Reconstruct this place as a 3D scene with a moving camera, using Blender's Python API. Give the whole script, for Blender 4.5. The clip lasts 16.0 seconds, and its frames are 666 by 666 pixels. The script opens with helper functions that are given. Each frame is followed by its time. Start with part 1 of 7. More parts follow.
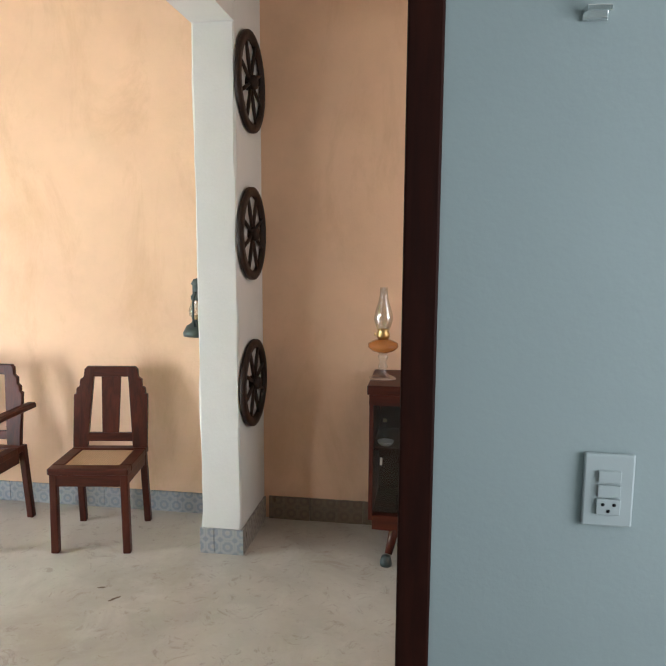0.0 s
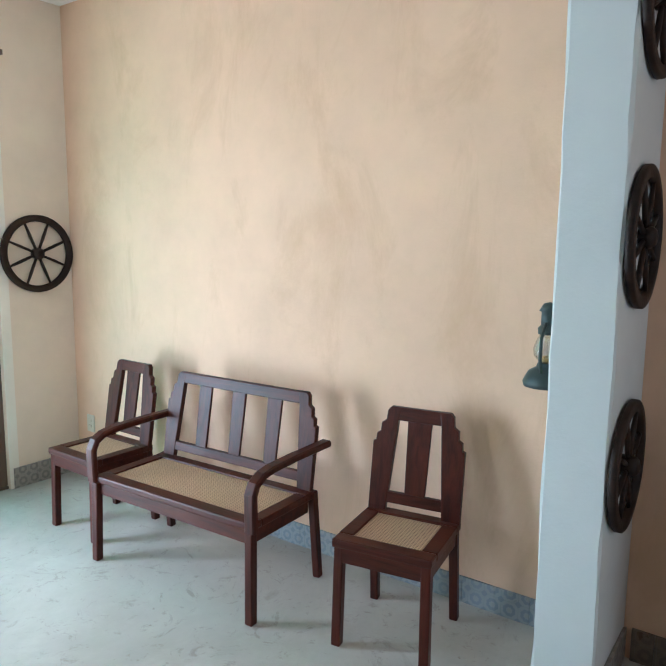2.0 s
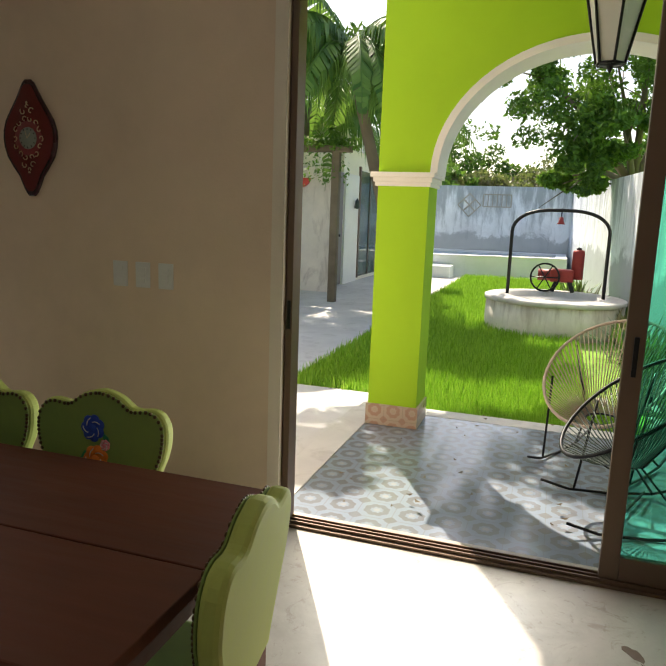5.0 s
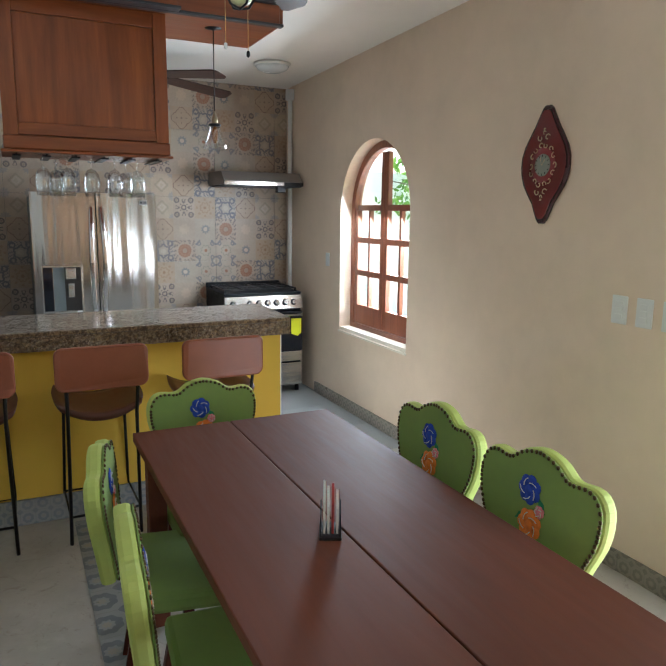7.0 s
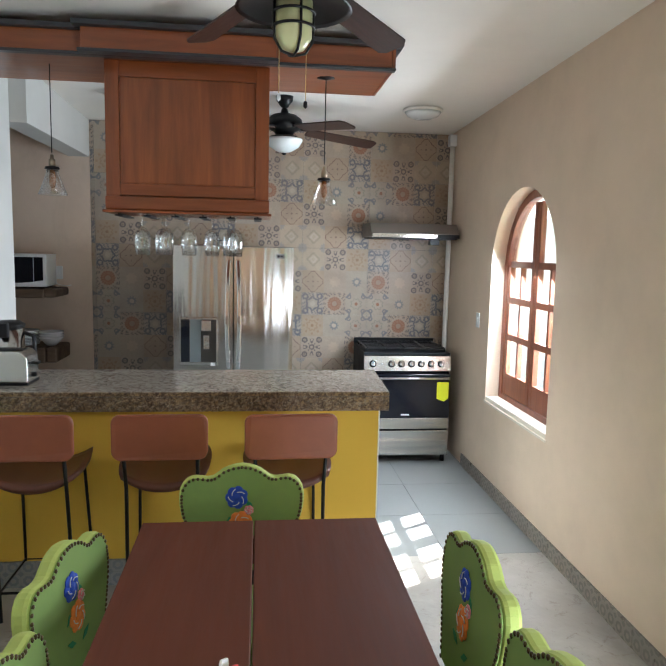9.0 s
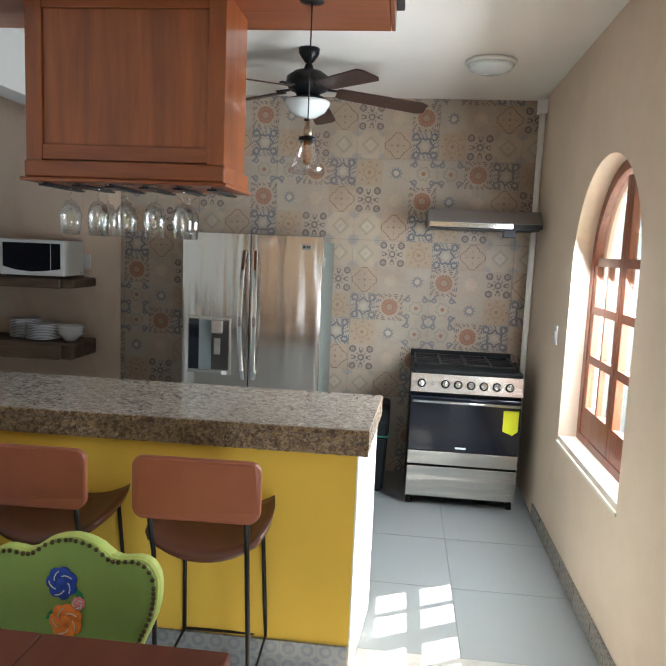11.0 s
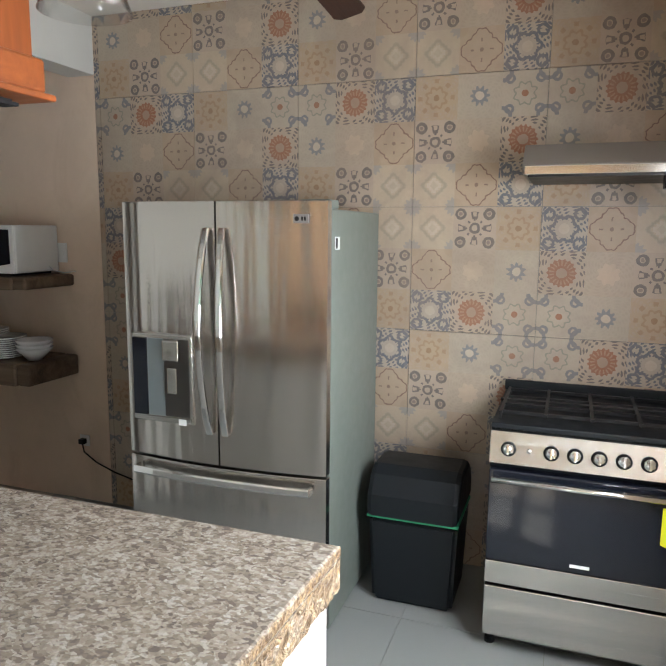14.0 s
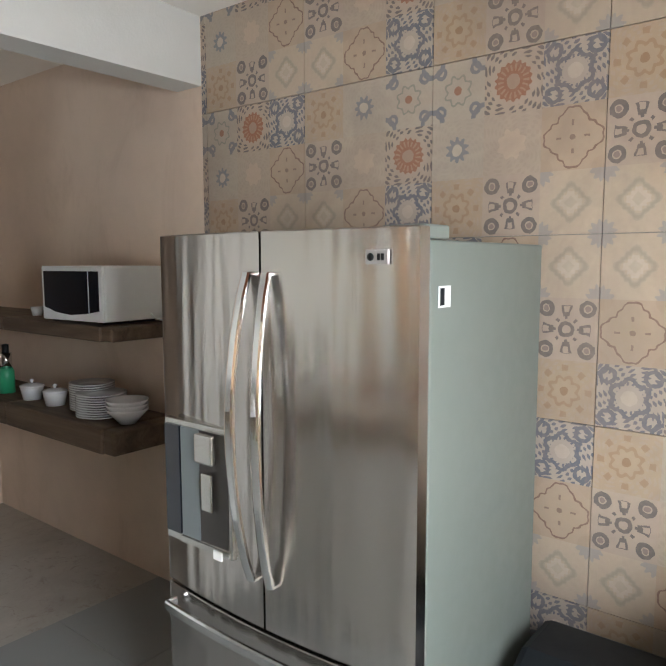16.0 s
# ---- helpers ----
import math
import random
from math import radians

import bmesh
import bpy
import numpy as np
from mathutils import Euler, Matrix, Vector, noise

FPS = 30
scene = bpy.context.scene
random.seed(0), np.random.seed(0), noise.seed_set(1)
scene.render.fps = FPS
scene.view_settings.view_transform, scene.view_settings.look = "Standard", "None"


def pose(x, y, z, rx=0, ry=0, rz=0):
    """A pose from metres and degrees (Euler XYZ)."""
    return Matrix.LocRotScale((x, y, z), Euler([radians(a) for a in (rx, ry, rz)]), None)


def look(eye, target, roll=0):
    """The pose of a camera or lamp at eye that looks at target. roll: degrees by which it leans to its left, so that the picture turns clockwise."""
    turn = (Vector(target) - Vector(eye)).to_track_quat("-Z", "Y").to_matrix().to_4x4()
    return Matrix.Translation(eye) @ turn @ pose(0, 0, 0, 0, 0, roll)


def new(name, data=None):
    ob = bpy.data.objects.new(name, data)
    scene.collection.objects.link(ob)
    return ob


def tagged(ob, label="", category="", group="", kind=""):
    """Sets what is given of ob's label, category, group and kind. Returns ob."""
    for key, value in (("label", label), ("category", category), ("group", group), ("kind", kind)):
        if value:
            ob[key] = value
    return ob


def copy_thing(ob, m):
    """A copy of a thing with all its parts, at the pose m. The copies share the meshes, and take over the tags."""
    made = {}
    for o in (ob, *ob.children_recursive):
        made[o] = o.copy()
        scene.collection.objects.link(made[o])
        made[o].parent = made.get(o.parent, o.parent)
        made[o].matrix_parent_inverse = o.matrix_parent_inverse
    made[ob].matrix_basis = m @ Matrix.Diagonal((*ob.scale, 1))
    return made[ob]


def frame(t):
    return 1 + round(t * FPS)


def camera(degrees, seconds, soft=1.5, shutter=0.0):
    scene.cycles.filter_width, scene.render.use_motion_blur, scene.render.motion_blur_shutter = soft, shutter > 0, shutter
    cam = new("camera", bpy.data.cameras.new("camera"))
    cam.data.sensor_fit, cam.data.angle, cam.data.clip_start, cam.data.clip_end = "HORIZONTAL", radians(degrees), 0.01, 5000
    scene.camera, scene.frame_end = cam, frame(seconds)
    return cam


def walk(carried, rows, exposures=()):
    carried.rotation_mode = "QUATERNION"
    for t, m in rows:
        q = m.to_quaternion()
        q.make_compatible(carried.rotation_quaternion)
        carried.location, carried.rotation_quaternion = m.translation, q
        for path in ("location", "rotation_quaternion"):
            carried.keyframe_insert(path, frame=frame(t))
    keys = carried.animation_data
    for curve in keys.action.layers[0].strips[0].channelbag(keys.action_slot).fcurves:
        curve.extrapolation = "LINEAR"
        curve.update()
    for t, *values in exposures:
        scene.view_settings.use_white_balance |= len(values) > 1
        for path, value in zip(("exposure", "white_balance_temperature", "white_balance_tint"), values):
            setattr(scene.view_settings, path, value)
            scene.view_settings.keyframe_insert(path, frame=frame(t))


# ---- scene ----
cam = camera(53.2, 16.0)
PATH = [
    (0, (-4.393, 3.492, 1.562), (-4.098, 1.534, 1.282), 0.3),
    (0.5, (-4.305, 3.328, 1.538), (-3.748, 1.43, 1.245), 1.1),
    (1, (-4.23, 3.049, 1.526), (-3.415, 1.246, 1.232), 1.3),
    (1.5, (-4.142, 2.799, 1.538), (-3.149, 1.085, 1.265), 1.2),
    (2, (-3.931, 2.563, 1.572), (-2.783, 0.95, 1.29), 0.6),
    (2.5, (-3.754, 2.339, 1.583), (-2.387, 0.904, 1.319), 0.6),
    (3, (-3.588, 2.152, 1.609), (-2.008, 0.952, 1.359), 1.0),
    (3.5, (-3.42, 1.913, 1.574), (-1.614, 1.09, 1.326), 1.6),
    (4, (-3.297, 1.746, 1.574), (-1.357, 1.355, 1.289), 1.7),
    (4.5, (-3.091, 1.692, 1.559), (-1.123, 1.802, 1.219), 1.4),
    (5, (-2.92, 1.672, 1.569), (-1.049, 2.288, 1.221), 2.1),
    (5.2, (-2.887, 1.63, 1.561), (-1.088, 2.439, 1.225), 2.1),
    (7.3, (-2.426, 1.657, 1.682), (-1.693, 3.488, 1.349), 0.8),
    (7.5, (-2.379, 1.672, 1.704), (-1.713, 3.532, 1.394), 1.0),
    (8, (-2.237, 1.793, 1.733), (-1.728, 3.709, 1.473), 1.4),
    (8.5, (-1.988, 1.854, 1.746), (-1.643, 3.809, 1.505), 1.2),
    (8.7, (-1.877, 1.868, 1.77), (-1.583, 3.832, 1.527), 1.2),
    (10.8, (-0.985, 2.726, 1.714), (-1.145, 4.703, 1.462), 2.4),
    (11, (-0.934, 2.854, 1.713), (-1.136, 4.828, 1.462), 2.4),
    (11.5, (-0.821, 3.127, 1.737), (-1.157, 5.087, 1.521), 2.1),
    (12, (-0.749, 3.43, 1.737), (-1.159, 5.377, 1.534), 1.9),
    (12.5, (-0.718, 3.781, 1.711), (-1.16, 5.717, 1.478), 1.7),
    (13, (-0.627, 4.106, 1.683), (-1.117, 6.022, 1.381), 1.3),
    (13.5, (-0.574, 4.434, 1.619), (-1.115, 6.33, 1.282), 0.8),
    (14, (-0.596, 4.714, 1.673), (-1.255, 6.577, 1.369), 0.5),
    (14.5, (-0.574, 4.99, 1.696), (-1.362, 6.808, 1.422), 0.3),
    (15, (-0.575, 5.266, 1.68), (-1.442, 7.051, 1.426), -0.0),
    (15.5, (-0.625, 5.556, 1.683), (-1.627, 7.271, 1.449), -0.1),
    (16, (-0.693, 5.812, 1.705), (-1.933, 7.366, 1.493), -0.1),
]
EXPOSURES = [
    (0.0, 3.2, 6300, 12), (1.0, 3.0, 5500, 6), (1.5, 3.05, 4850, 3), (2.0, 2.85, 5000, 2), (2.5, 1.9, 5200, 2), (3.0, 1.55, 5400, 0), (4.0, 1.0, 6200, 6), (5.0, 0.8, 7300, 12),
    (7.3, 2.4, 5800, 10), (11.0, 2.55, 6100, 10), (13.0, 2.55, 6300, 11), (14.0, 2.7, 6400, 12), (14.5, 3.1, 6300, 13), (16.0, 2.9, 6400, 14),
]
walk(cam, [(t, look(eye, target, roll)) for t, eye, target, roll in PATH], EXPOSURES)

# world, sun and sky
world = bpy.data.worlds.new("world")
scene.world = world
world.use_nodes = True
SUN_ELEV = radians(48)
SUN_DIR = Vector((0.88, 0.475, 0)).normalized() * math.cos(SUN_ELEV) + Vector((0, 0, math.sin(SUN_ELEV)))
wn = world.node_tree.nodes
sky = wn.new("ShaderNodeTexSky")
sky.sky_type = "NISHITA"
sky.sun_disc = False
sky.sun_elevation = SUN_ELEV
sky.sun_rotation = math.atan2(SUN_DIR.x, SUN_DIR.y)
sky.dust_density = 2.0
world.node_tree.links.new(sky.outputs[0], wn["Background"].inputs[0])
wn["Background"].inputs[1].default_value = 0.15
sun_data = bpy.data.lights.new("sun", "SUN")
sun_data.energy = 5.0
sun_data.angle = radians(0.5)
sun_data.color = (1.0, 0.94, 0.85)
sun = new("sun", sun_data)
sun.matrix_world = look(tuple(SUN_DIR * 30), (0, 0, 0))


X_FILL = -5.9


def area_light(name, x, y, z, sy, sz, watts, aim_x=-1, color=(0.9, 0.96, 1.0), fall=0.0):
    """Area lamp for daylight in an opening, or for added fill light."""
    d = bpy.data.lights.new(name, "AREA")
    d.shape, d.size, d.size_y, d.energy, d.color = "RECTANGLE", sy, sz, watts, color
    ob = new(name, d)
    ob.matrix_world = look((x, y, z), (x + aim_x, y, z - fall))
    return ob


area_light("sky_light_door", 0.01, 2.15, 0.72, 1.05, 1.15, 13)
area_light("sky_light_window", 0.235, 6.17, 1.4, 0.9, 1.3, 22, -1, (0.9, 0.96, 1.0), 0.55)
# added fill lamps before the closed west walls, no window there
area_light("fill_light_bedroom", X_FILL, 3.4, 1.5, 1.2, 1.3, 3.4, 1)
area_light("fill_light_hall", X_FILL, 1.2, 1.5, 1.2, 1.5, 1.8, 1)

# ---- materials ----
MATS = {}


class G:
    """Small helper for building node graphs."""

    def __init__(self, name):
        self.m = bpy.data.materials.new(name)
        self.m.use_nodes = True
        self.nt = self.m.node_tree
        self.bsdf = self.nt.nodes["Principled BSDF"]
        self.out = self.nt.nodes["Material Output"]

    def n(self, kind, **props):
        node = self.nt.nodes.new(kind)
        for k, v in props.items():
            setattr(node, k, v)
        return node

    def set(self, sock, v):
        if isinstance(v, bpy.types.NodeSocket):
            self.nt.links.new(v, sock)
        else:
            sock.default_value = v

    def math(self, op, a, b=0.0, c=0.0):
        node = self.n("ShaderNodeMath", operation=op)
        self.set(node.inputs[0], a)
        self.set(node.inputs[1], b)
        self.set(node.inputs[2], c)
        return node.outputs[0]

    def mix(self, f, a, b, mode="MIX"):
        node = self.n("ShaderNodeMix", data_type="RGBA", blend_type=mode)
        self.set(node.inputs[0], f)
        for i, v in ((6, a), (7, b)):
            self.set(node.inputs[i], (*v, 1) if isinstance(v, tuple) and len(v) == 3 else v)
        return node.outputs[2]

    def coord(self, which="Object"):
        return self.n("ShaderNodeTexCoord").outputs[which]

    def world_pos(self):
        return self.n("ShaderNodeNewGeometry").outputs["Position"]

    def mapping(self, vec, scale=(1, 1, 1), loc=(0, 0, 0), rot=(0, 0, 0)):
        node = self.n("ShaderNodeMapping")
        self.set(node.inputs[0], vec)
        node.inputs[1].default_value, node.inputs[2].default_value, node.inputs[3].default_value = loc, rot, scale
        return node.outputs[0]

    def noise(self, vec, scale, detail=4, rough=0.55, dist=0.0):
        node = self.n("ShaderNodeTexNoise")
        self.set(node.inputs["Vector"], vec)
        node.inputs["Scale"].default_value = scale
        node.inputs["Detail"].default_value = detail
        node.inputs["Roughness"].default_value = rough
        node.inputs["Distortion"].default_value = dist
        return node.outputs[0]

    def voronoi(self, vec, scale, out="Distance", feature="F1"):
        node = self.n("ShaderNodeTexVoronoi", feature=feature)
        self.set(node.inputs["Vector"], vec)
        node.inputs["Scale"].default_value = scale
        return node.outputs[out]

    def ramp(self, f, stops):
        node = self.n("ShaderNodeValToRGB")
        self.set(node.inputs[0], f)
        cr = node.color_ramp
        while len(cr.elements) < len(stops):
            cr.elements.new(0.5)
        for e, (p, c) in zip(cr.elements, stops):
            e.position = p
            e.color = (*c, 1) if isinstance(c, tuple) else (c, c, c, 1)
        return node.outputs[0]

    def bump(self, height, strength=0.2, distance=0.01):
        node = self.n("ShaderNodeBump")
        node.inputs["Strength"].default_value = strength
        node.inputs["Distance"].default_value = distance
        self.set(node.inputs["Height"], height)
        self.nt.links.new(node.outputs[0], self.bsdf.inputs["Normal"])

    def finish(self, color=None, rough=0.5, metal=0.0, **more):
        if color is not None:
            self.set(self.bsdf.inputs["Base Color"], (*color, 1) if isinstance(color, tuple) and len(color) == 3 else color)
        self.set(self.bsdf.inputs["Roughness"], rough)
        self.set(self.bsdf.inputs["Metallic"], metal)
        for k, v in more.items():
            self.set(self.bsdf.inputs[k.replace("_", " ")], v)
        return self.m


def scaled(c, f):
    return tuple(min(1, v * f) for v in c)


def plaster(name, c, vary=0.12, stain=None, bump=0.25):
    g = G(name)
    p = g.world_pos()
    big = g.noise(p, 1.3, 5, 0.6)
    mid = g.noise(p, 7, 5, 0.65)
    fine = g.noise(p, 90, 4, 0.6)
    col = g.mix(g.ramp(big, [(0.32, 0.0), (0.68, 1.0)]), scaled(c, 1 - vary), scaled(c, 1 + vary))
    col = g.mix(g.math("MULTIPLY", g.ramp(mid, [(0.4, 0.0), (0.75, 1.0)]), 0.35), col, scaled(c, 1 + 1.3 * vary))
    if stain:
        s = g.noise(g.mapping(p, (1.2, 1.2, 0.5)), 2.2, 6, 0.7, 0.6)
        col = g.mix(g.math("MULTIPLY", g.ramp(s, [(0.52, 0.0), (0.7, 1.0)]), 0.5), col, stain)
    h = g.math("ADD", g.math("MULTIPLY", mid, 0.8), g.math("MULTIPLY", fine, 0.25))
    g.bump(h, bump, 0.012)
    return g.finish(col, 0.88, Specular_IOR_Level=0.25)


def wood(name, dark, light, rough=0.35, scale=1.0, along="z", coat=0.0, spec=0.5):
    g = G(name)
    p = g.coord("Object")
    s = {"x": (1.2, 14, 14), "y": (14, 1.2, 14), "z": (14, 14, 1.2)}[along]
    q = g.mapping(p, tuple(v * scale for v in s))
    rnd = g.n("ShaderNodeObjectInfo").outputs["Random"]
    grain = g.noise(q, 1.6, 6, 0.62, 0.9)
    fine = g.noise(g.mapping(p, tuple(v * scale * 5 for v in s)), 2.0, 3, 0.6)
    big = g.noise(p, 2.0, 3, 0.5)
    f = g.math("ADD", g.math("MULTIPLY", grain, 0.75), g.math("MULTIPLY", fine, 0.25))
    col = g.mix(g.ramp(f, [(0.33, 0.0), (0.66, 1.0)]), dark, light)
    col = g.mix(g.math("MULTIPLY", big, 0.35), col, scaled(dark, 0.8))
    col = g.mix(g.math("MULTIPLY", rnd, 0.15), col, scaled(light, 1.2))
    g.bump(f, 0.12, 0.003)
    return g.finish(col, g.ramp(fine, [(0.0, rough * 0.8), (1.0, min(1, rough * 1.4))]), Coat_Weight=coat, Coat_Roughness=0.15, Specular_IOR_Level=spec)


def paint(name, c, rough=0.45, metal=0.0, vary=0.06, scale=12, **more):
    g = G(name)
    p = g.coord("Object")
    nz = g.noise(p, scale, 5, 0.6)
    fine = g.noise(p, scale * 12, 3, 0.6)
    col = g.mix(nz, scaled(c, 1 - vary), scaled(c, 1 + vary))
    g.bump(fine, 0.06, 0.002)
    return g.finish(col, g.ramp(nz, [(0.2, rough * 0.85), (0.8, min(1, rough * 1.2))]), metal, **more)


def glass(name, c=(1, 1, 1), rough=0.02, base=0.05):
    """Clear thin glass: mostly see-through with a Fresnel gloss."""
    g = G(name)
    tr = g.n("ShaderNodeBsdfTransparent")
    tr.inputs[0].default_value = (*c, 1)
    gl = g.n("ShaderNodeBsdfGlossy")
    gl.inputs["Roughness"].default_value = rough
    lw = g.n("ShaderNodeLayerWeight")
    lw.inputs[0].default_value = 0.5
    fr = g.math("ADD", g.math("MULTIPLY", g.math("POWER", lw.outputs["Facing"], 4.0), 0.85), base)
    mx = g.n("ShaderNodeMixShader")
    g.nt.links.new(fr, mx.inputs[0])
    g.nt.links.new(tr.outputs[0], mx.inputs[1])
    g.nt.links.new(gl.outputs[0], mx.inputs[2])
    g.nt.links.new(mx.outputs[0], g.out.inputs[0])
    return g.m


WALL = (0.66, 0.45, 0.27)
M_wall_peach = plaster("peach_plaster", (0.70, 0.47, 0.315), 0.10, (0.55, 0.34, 0.20))
M_wall_east = plaster("sand_plaster", (0.75, 0.615, 0.48), 0.07)
M_white = plaster("white_plaster", (0.60, 0.60, 0.57), 0.05)
M_reveal = plaster("reveal_plaster", (0.78, 0.72, 0.62), 0.05)
M_ceiling = plaster("ceiling_paint", (0.86, 0.83, 0.77), 0.03, bump=0.1)
M_blue = plaster("blue_paint", (0.36, 0.42, 0.42), 0.03, bump=0.12)
M_recess = plaster("ochre_worn_plaster", (0.71, 0.575, 0.46), 0.08, (0.56, 0.43, 0.32))
M_yellow = plaster("yellow_paint", (0.72, 0.47, 0.07), 0.05, bump=0.12)
M_green = plaster("lime_paint", (0.35, 0.62, 0.035), 0.04, bump=0.12)
M_trim = plaster("white_trim_paint", (0.80, 0.80, 0.76), 0.04, bump=0.1)
M_darkwood = wood("dark_red_wood", (0.016, 0.003, 0.002), (0.088, 0.017, 0.007), 0.38, 1.0, "z", 0.0, 0.25)
M_darkwood_x = wood("dark_red_wood_rail", (0.016, 0.003, 0.002), (0.092, 0.018, 0.007), 0.38, 1.0, "x", 0.0, 0.25)
M_wheelwood = wood("black_brown_wood", (0.010, 0.006, 0.004), (0.035, 0.018, 0.011), 0.5, 1.5, "z", 0.0, 0.2)
M_doorwood = wood("door_frame_wood", (0.014, 0.004, 0.003), (0.045, 0.010, 0.005), 0.5, 1.0, "z", 0.0, 0.12)
M_cedar = wood("varnished_cedar", (0.13, 0.028, 0.007), (0.36, 0.10, 0.024), 0.3, 0.3, "z", 0.3)
M_cedar_x = wood("varnished_cedar_rail", (0.13, 0.028, 0.007), (0.33, 0.09, 0.022), 0.3, 0.35, "x", 0.3)
M_tabletop = wood("table_red_brown", (0.095, 0.024, 0.010), (0.15, 0.042, 0.020), 0.5, 0.4, "y", 0.0, 0.3)
M_oldwood = wood("rough_grey_wood", (0.05, 0.03, 0.02), (0.20, 0.14, 0.09), 0.7, 0.6, "x")
M_winwood = wood("window_wood", (0.16, 0.04, 0.018), (0.34, 0.11, 0.05), 0.4, 1.0, "z", 0.2)
M_fanblade = wood("fan_blade_wood", (0.022, 0.010, 0.007), (0.07, 0.028, 0.018), 0.4, 1.0, "x")
M_bronze = paint("bronze_metal", (0.15, 0.10, 0.07), 0.45, 0.4)
M_hood = paint("hood_grey_paint", (0.20, 0.175, 0.155), 0.4, 0.3)
M_black = paint("black_metal", (0.012, 0.012, 0.013), 0.4, 0.5)
M_blackplastic = paint("black_plastic", (0.008, 0.010, 0.012), 0.5, Specular_IOR_Level=0.22)
M_white_plastic = paint("white_plastic", (0.72, 0.74, 0.73), 0.35)
M_cream_plastic = paint("cream_plastic", (0.62, 0.56, 0.44), 0.4)
M_socket = paint("aged_nickel_brass", (0.42, 0.36, 0.26), 0.35, 0.9)
M_chrome = paint("chrome", (0.75, 0.75, 0.74), 0.12, 1.0, 0.02)
M_brass = paint("brass", (0.60, 0.42, 0.18), 0.3, 1.0)
M_ceramic = paint("white_ceramic", (0.72, 0.73, 0.74), 0.15, 0.0, 0.02, Coat_Weight=0.5)
M_glass = glass("clear_glass", (0.96, 0.97, 0.97), 0.03, 0.14)
M_leather = paint("brown_leather", (0.26, 0.075, 0.035), 0.42, 0.0, 0.22, 9)
M_leather_dark = paint("dark_brown_leather", (0.11, 0.035, 0.02), 0.42, 0.0, 0.2, 9)
M_limefabric = paint("lime_fabric", (0.21, 0.31, 0.08), 0.75, 0.0, 0.12, 30)
M_limerear = paint("yellow_lime_fabric", (0.44, 0.52, 0.13), 0.7, 0.0, 0.08, 30)
M_nail = paint("nailhead_brass", (0.10, 0.07, 0.035), 0.35, 0.9)
M_blueflower = paint("blue_thread", (0.015, 0.06, 0.42), 0.7, 0.0, 0.3, 60)
M_orangeflower = paint("orange_thread", (0.85, 0.22, 0.03), 0.7, 0.0, 0.3, 60)
M_pinkflower = paint("pink_thread", (0.80, 0.25, 0.30), 0.7, 0.0, 0.3, 60)
M_leafthread = paint("green_thread", (0.02, 0.22, 0.09), 0.7, 0.0, 0.3, 60)
M_verdigris = paint("verdigris_metal", (0.045, 0.06, 0.055), 0.5, 0.3)
M_amber = paint("amber_glass", (0.55, 0.22, 0.06), 0.1, 0.0, 0.1, 12, Transmission_Weight=0.5)
M_water = None


def steel(name, c=(0.60, 0.57, 0.53), rough=0.24, along="z"):
    g = G(name)
    p = g.coord("Object")
    s = {"z": (400, 400, 2.0), "x": (2.0, 400, 400)}[along]
    nz = g.noise(g.mapping(p, s), 2.0, 2, 0.5)
    big = g.noise(p, 2.5, 2, 0.5)
    band = g.noise(g.mapping(p, (5.0, 1.0, 0.35) if along == "z" else (0.5, 1.0, 4.0)), 1.5, 2, 0.5)
    g.bump(g.math("ADD", g.math("MULTIPLY", nz, 0.01), g.math("MULTIPLY", band, 1.0)), 0.45, 0.04)
    return g.finish(g.mix(nz, scaled(c, 0.98), scaled(c, 1.02)), g.ramp(nz, [(0.2, rough * 0.97), (0.8, rough * 1.06)]), 1.0)


M_steel = steel("brushed_steel", (0.53, 0.50, 0.47), 0.17)
M_steel_x = steel("brushed_steel_wide", (0.58, 0.57, 0.54), 0.26, "x")
M_fridge_side = paint("fridge_side_grey", (0.145, 0.165, 0.145), 0.45, 0.0, 0.05, 20)
M_dark_glass = paint("oven_glass", (0.008, 0.010, 0.016), 0.05, 0.0, 0.0)


def floor_cement():
    g = G("worn_cement_floor")
    p = g.world_pos()
    a = g.noise(p, 0.9, 6, 0.65, 0.4)
    b = g.noise(p, 4.0, 7, 0.7, 0.5)
    c = g.noise(p, 45, 4, 0.6)
    col = g.mix(g.ramp(a, [(0.35, 0.0), (0.65, 1.0)]), (0.33, 0.30, 0.26), (0.49, 0.46, 0.41))
    col = g.mix(g.math("MULTIPLY", g.ramp(b, [(0.5, 0.0), (0.72, 1.0)]), 0.45), col, (0.56, 0.54, 0.49))
    col = g.mix(g.math("MULTIPLY", g.ramp(g.noise(p, 2.3, 6, 0.75, 1.2), [(0.62, 0.0), (0.70, 1.0)]), 0.55), col, (0.26, 0.20, 0.16))
    col = g.mix(g.math("MULTIPLY", g.ramp(g.noise(p, 22, 3, 0.5), [(0.72, 0.0), (0.76, 1.0)]), 0.6), col, (0.22, 0.17, 0.14))
    col = g.mix(g.math("MULTIPLY", g.ramp(g.noise(p, 7, 6, 0.8, 2.0), [(0.56, 0.0), (0.64, 1.0)]), 0.45), col, (0.20, 0.145, 0.115))
    g.bump(g.math("ADD", b, g.math("MULTIPLY", c, 0.2)), 0.12, 0.01)
    return g.finish(col, g.ramp(b, [(0.3, 0.32), (0.7, 0.55)]))


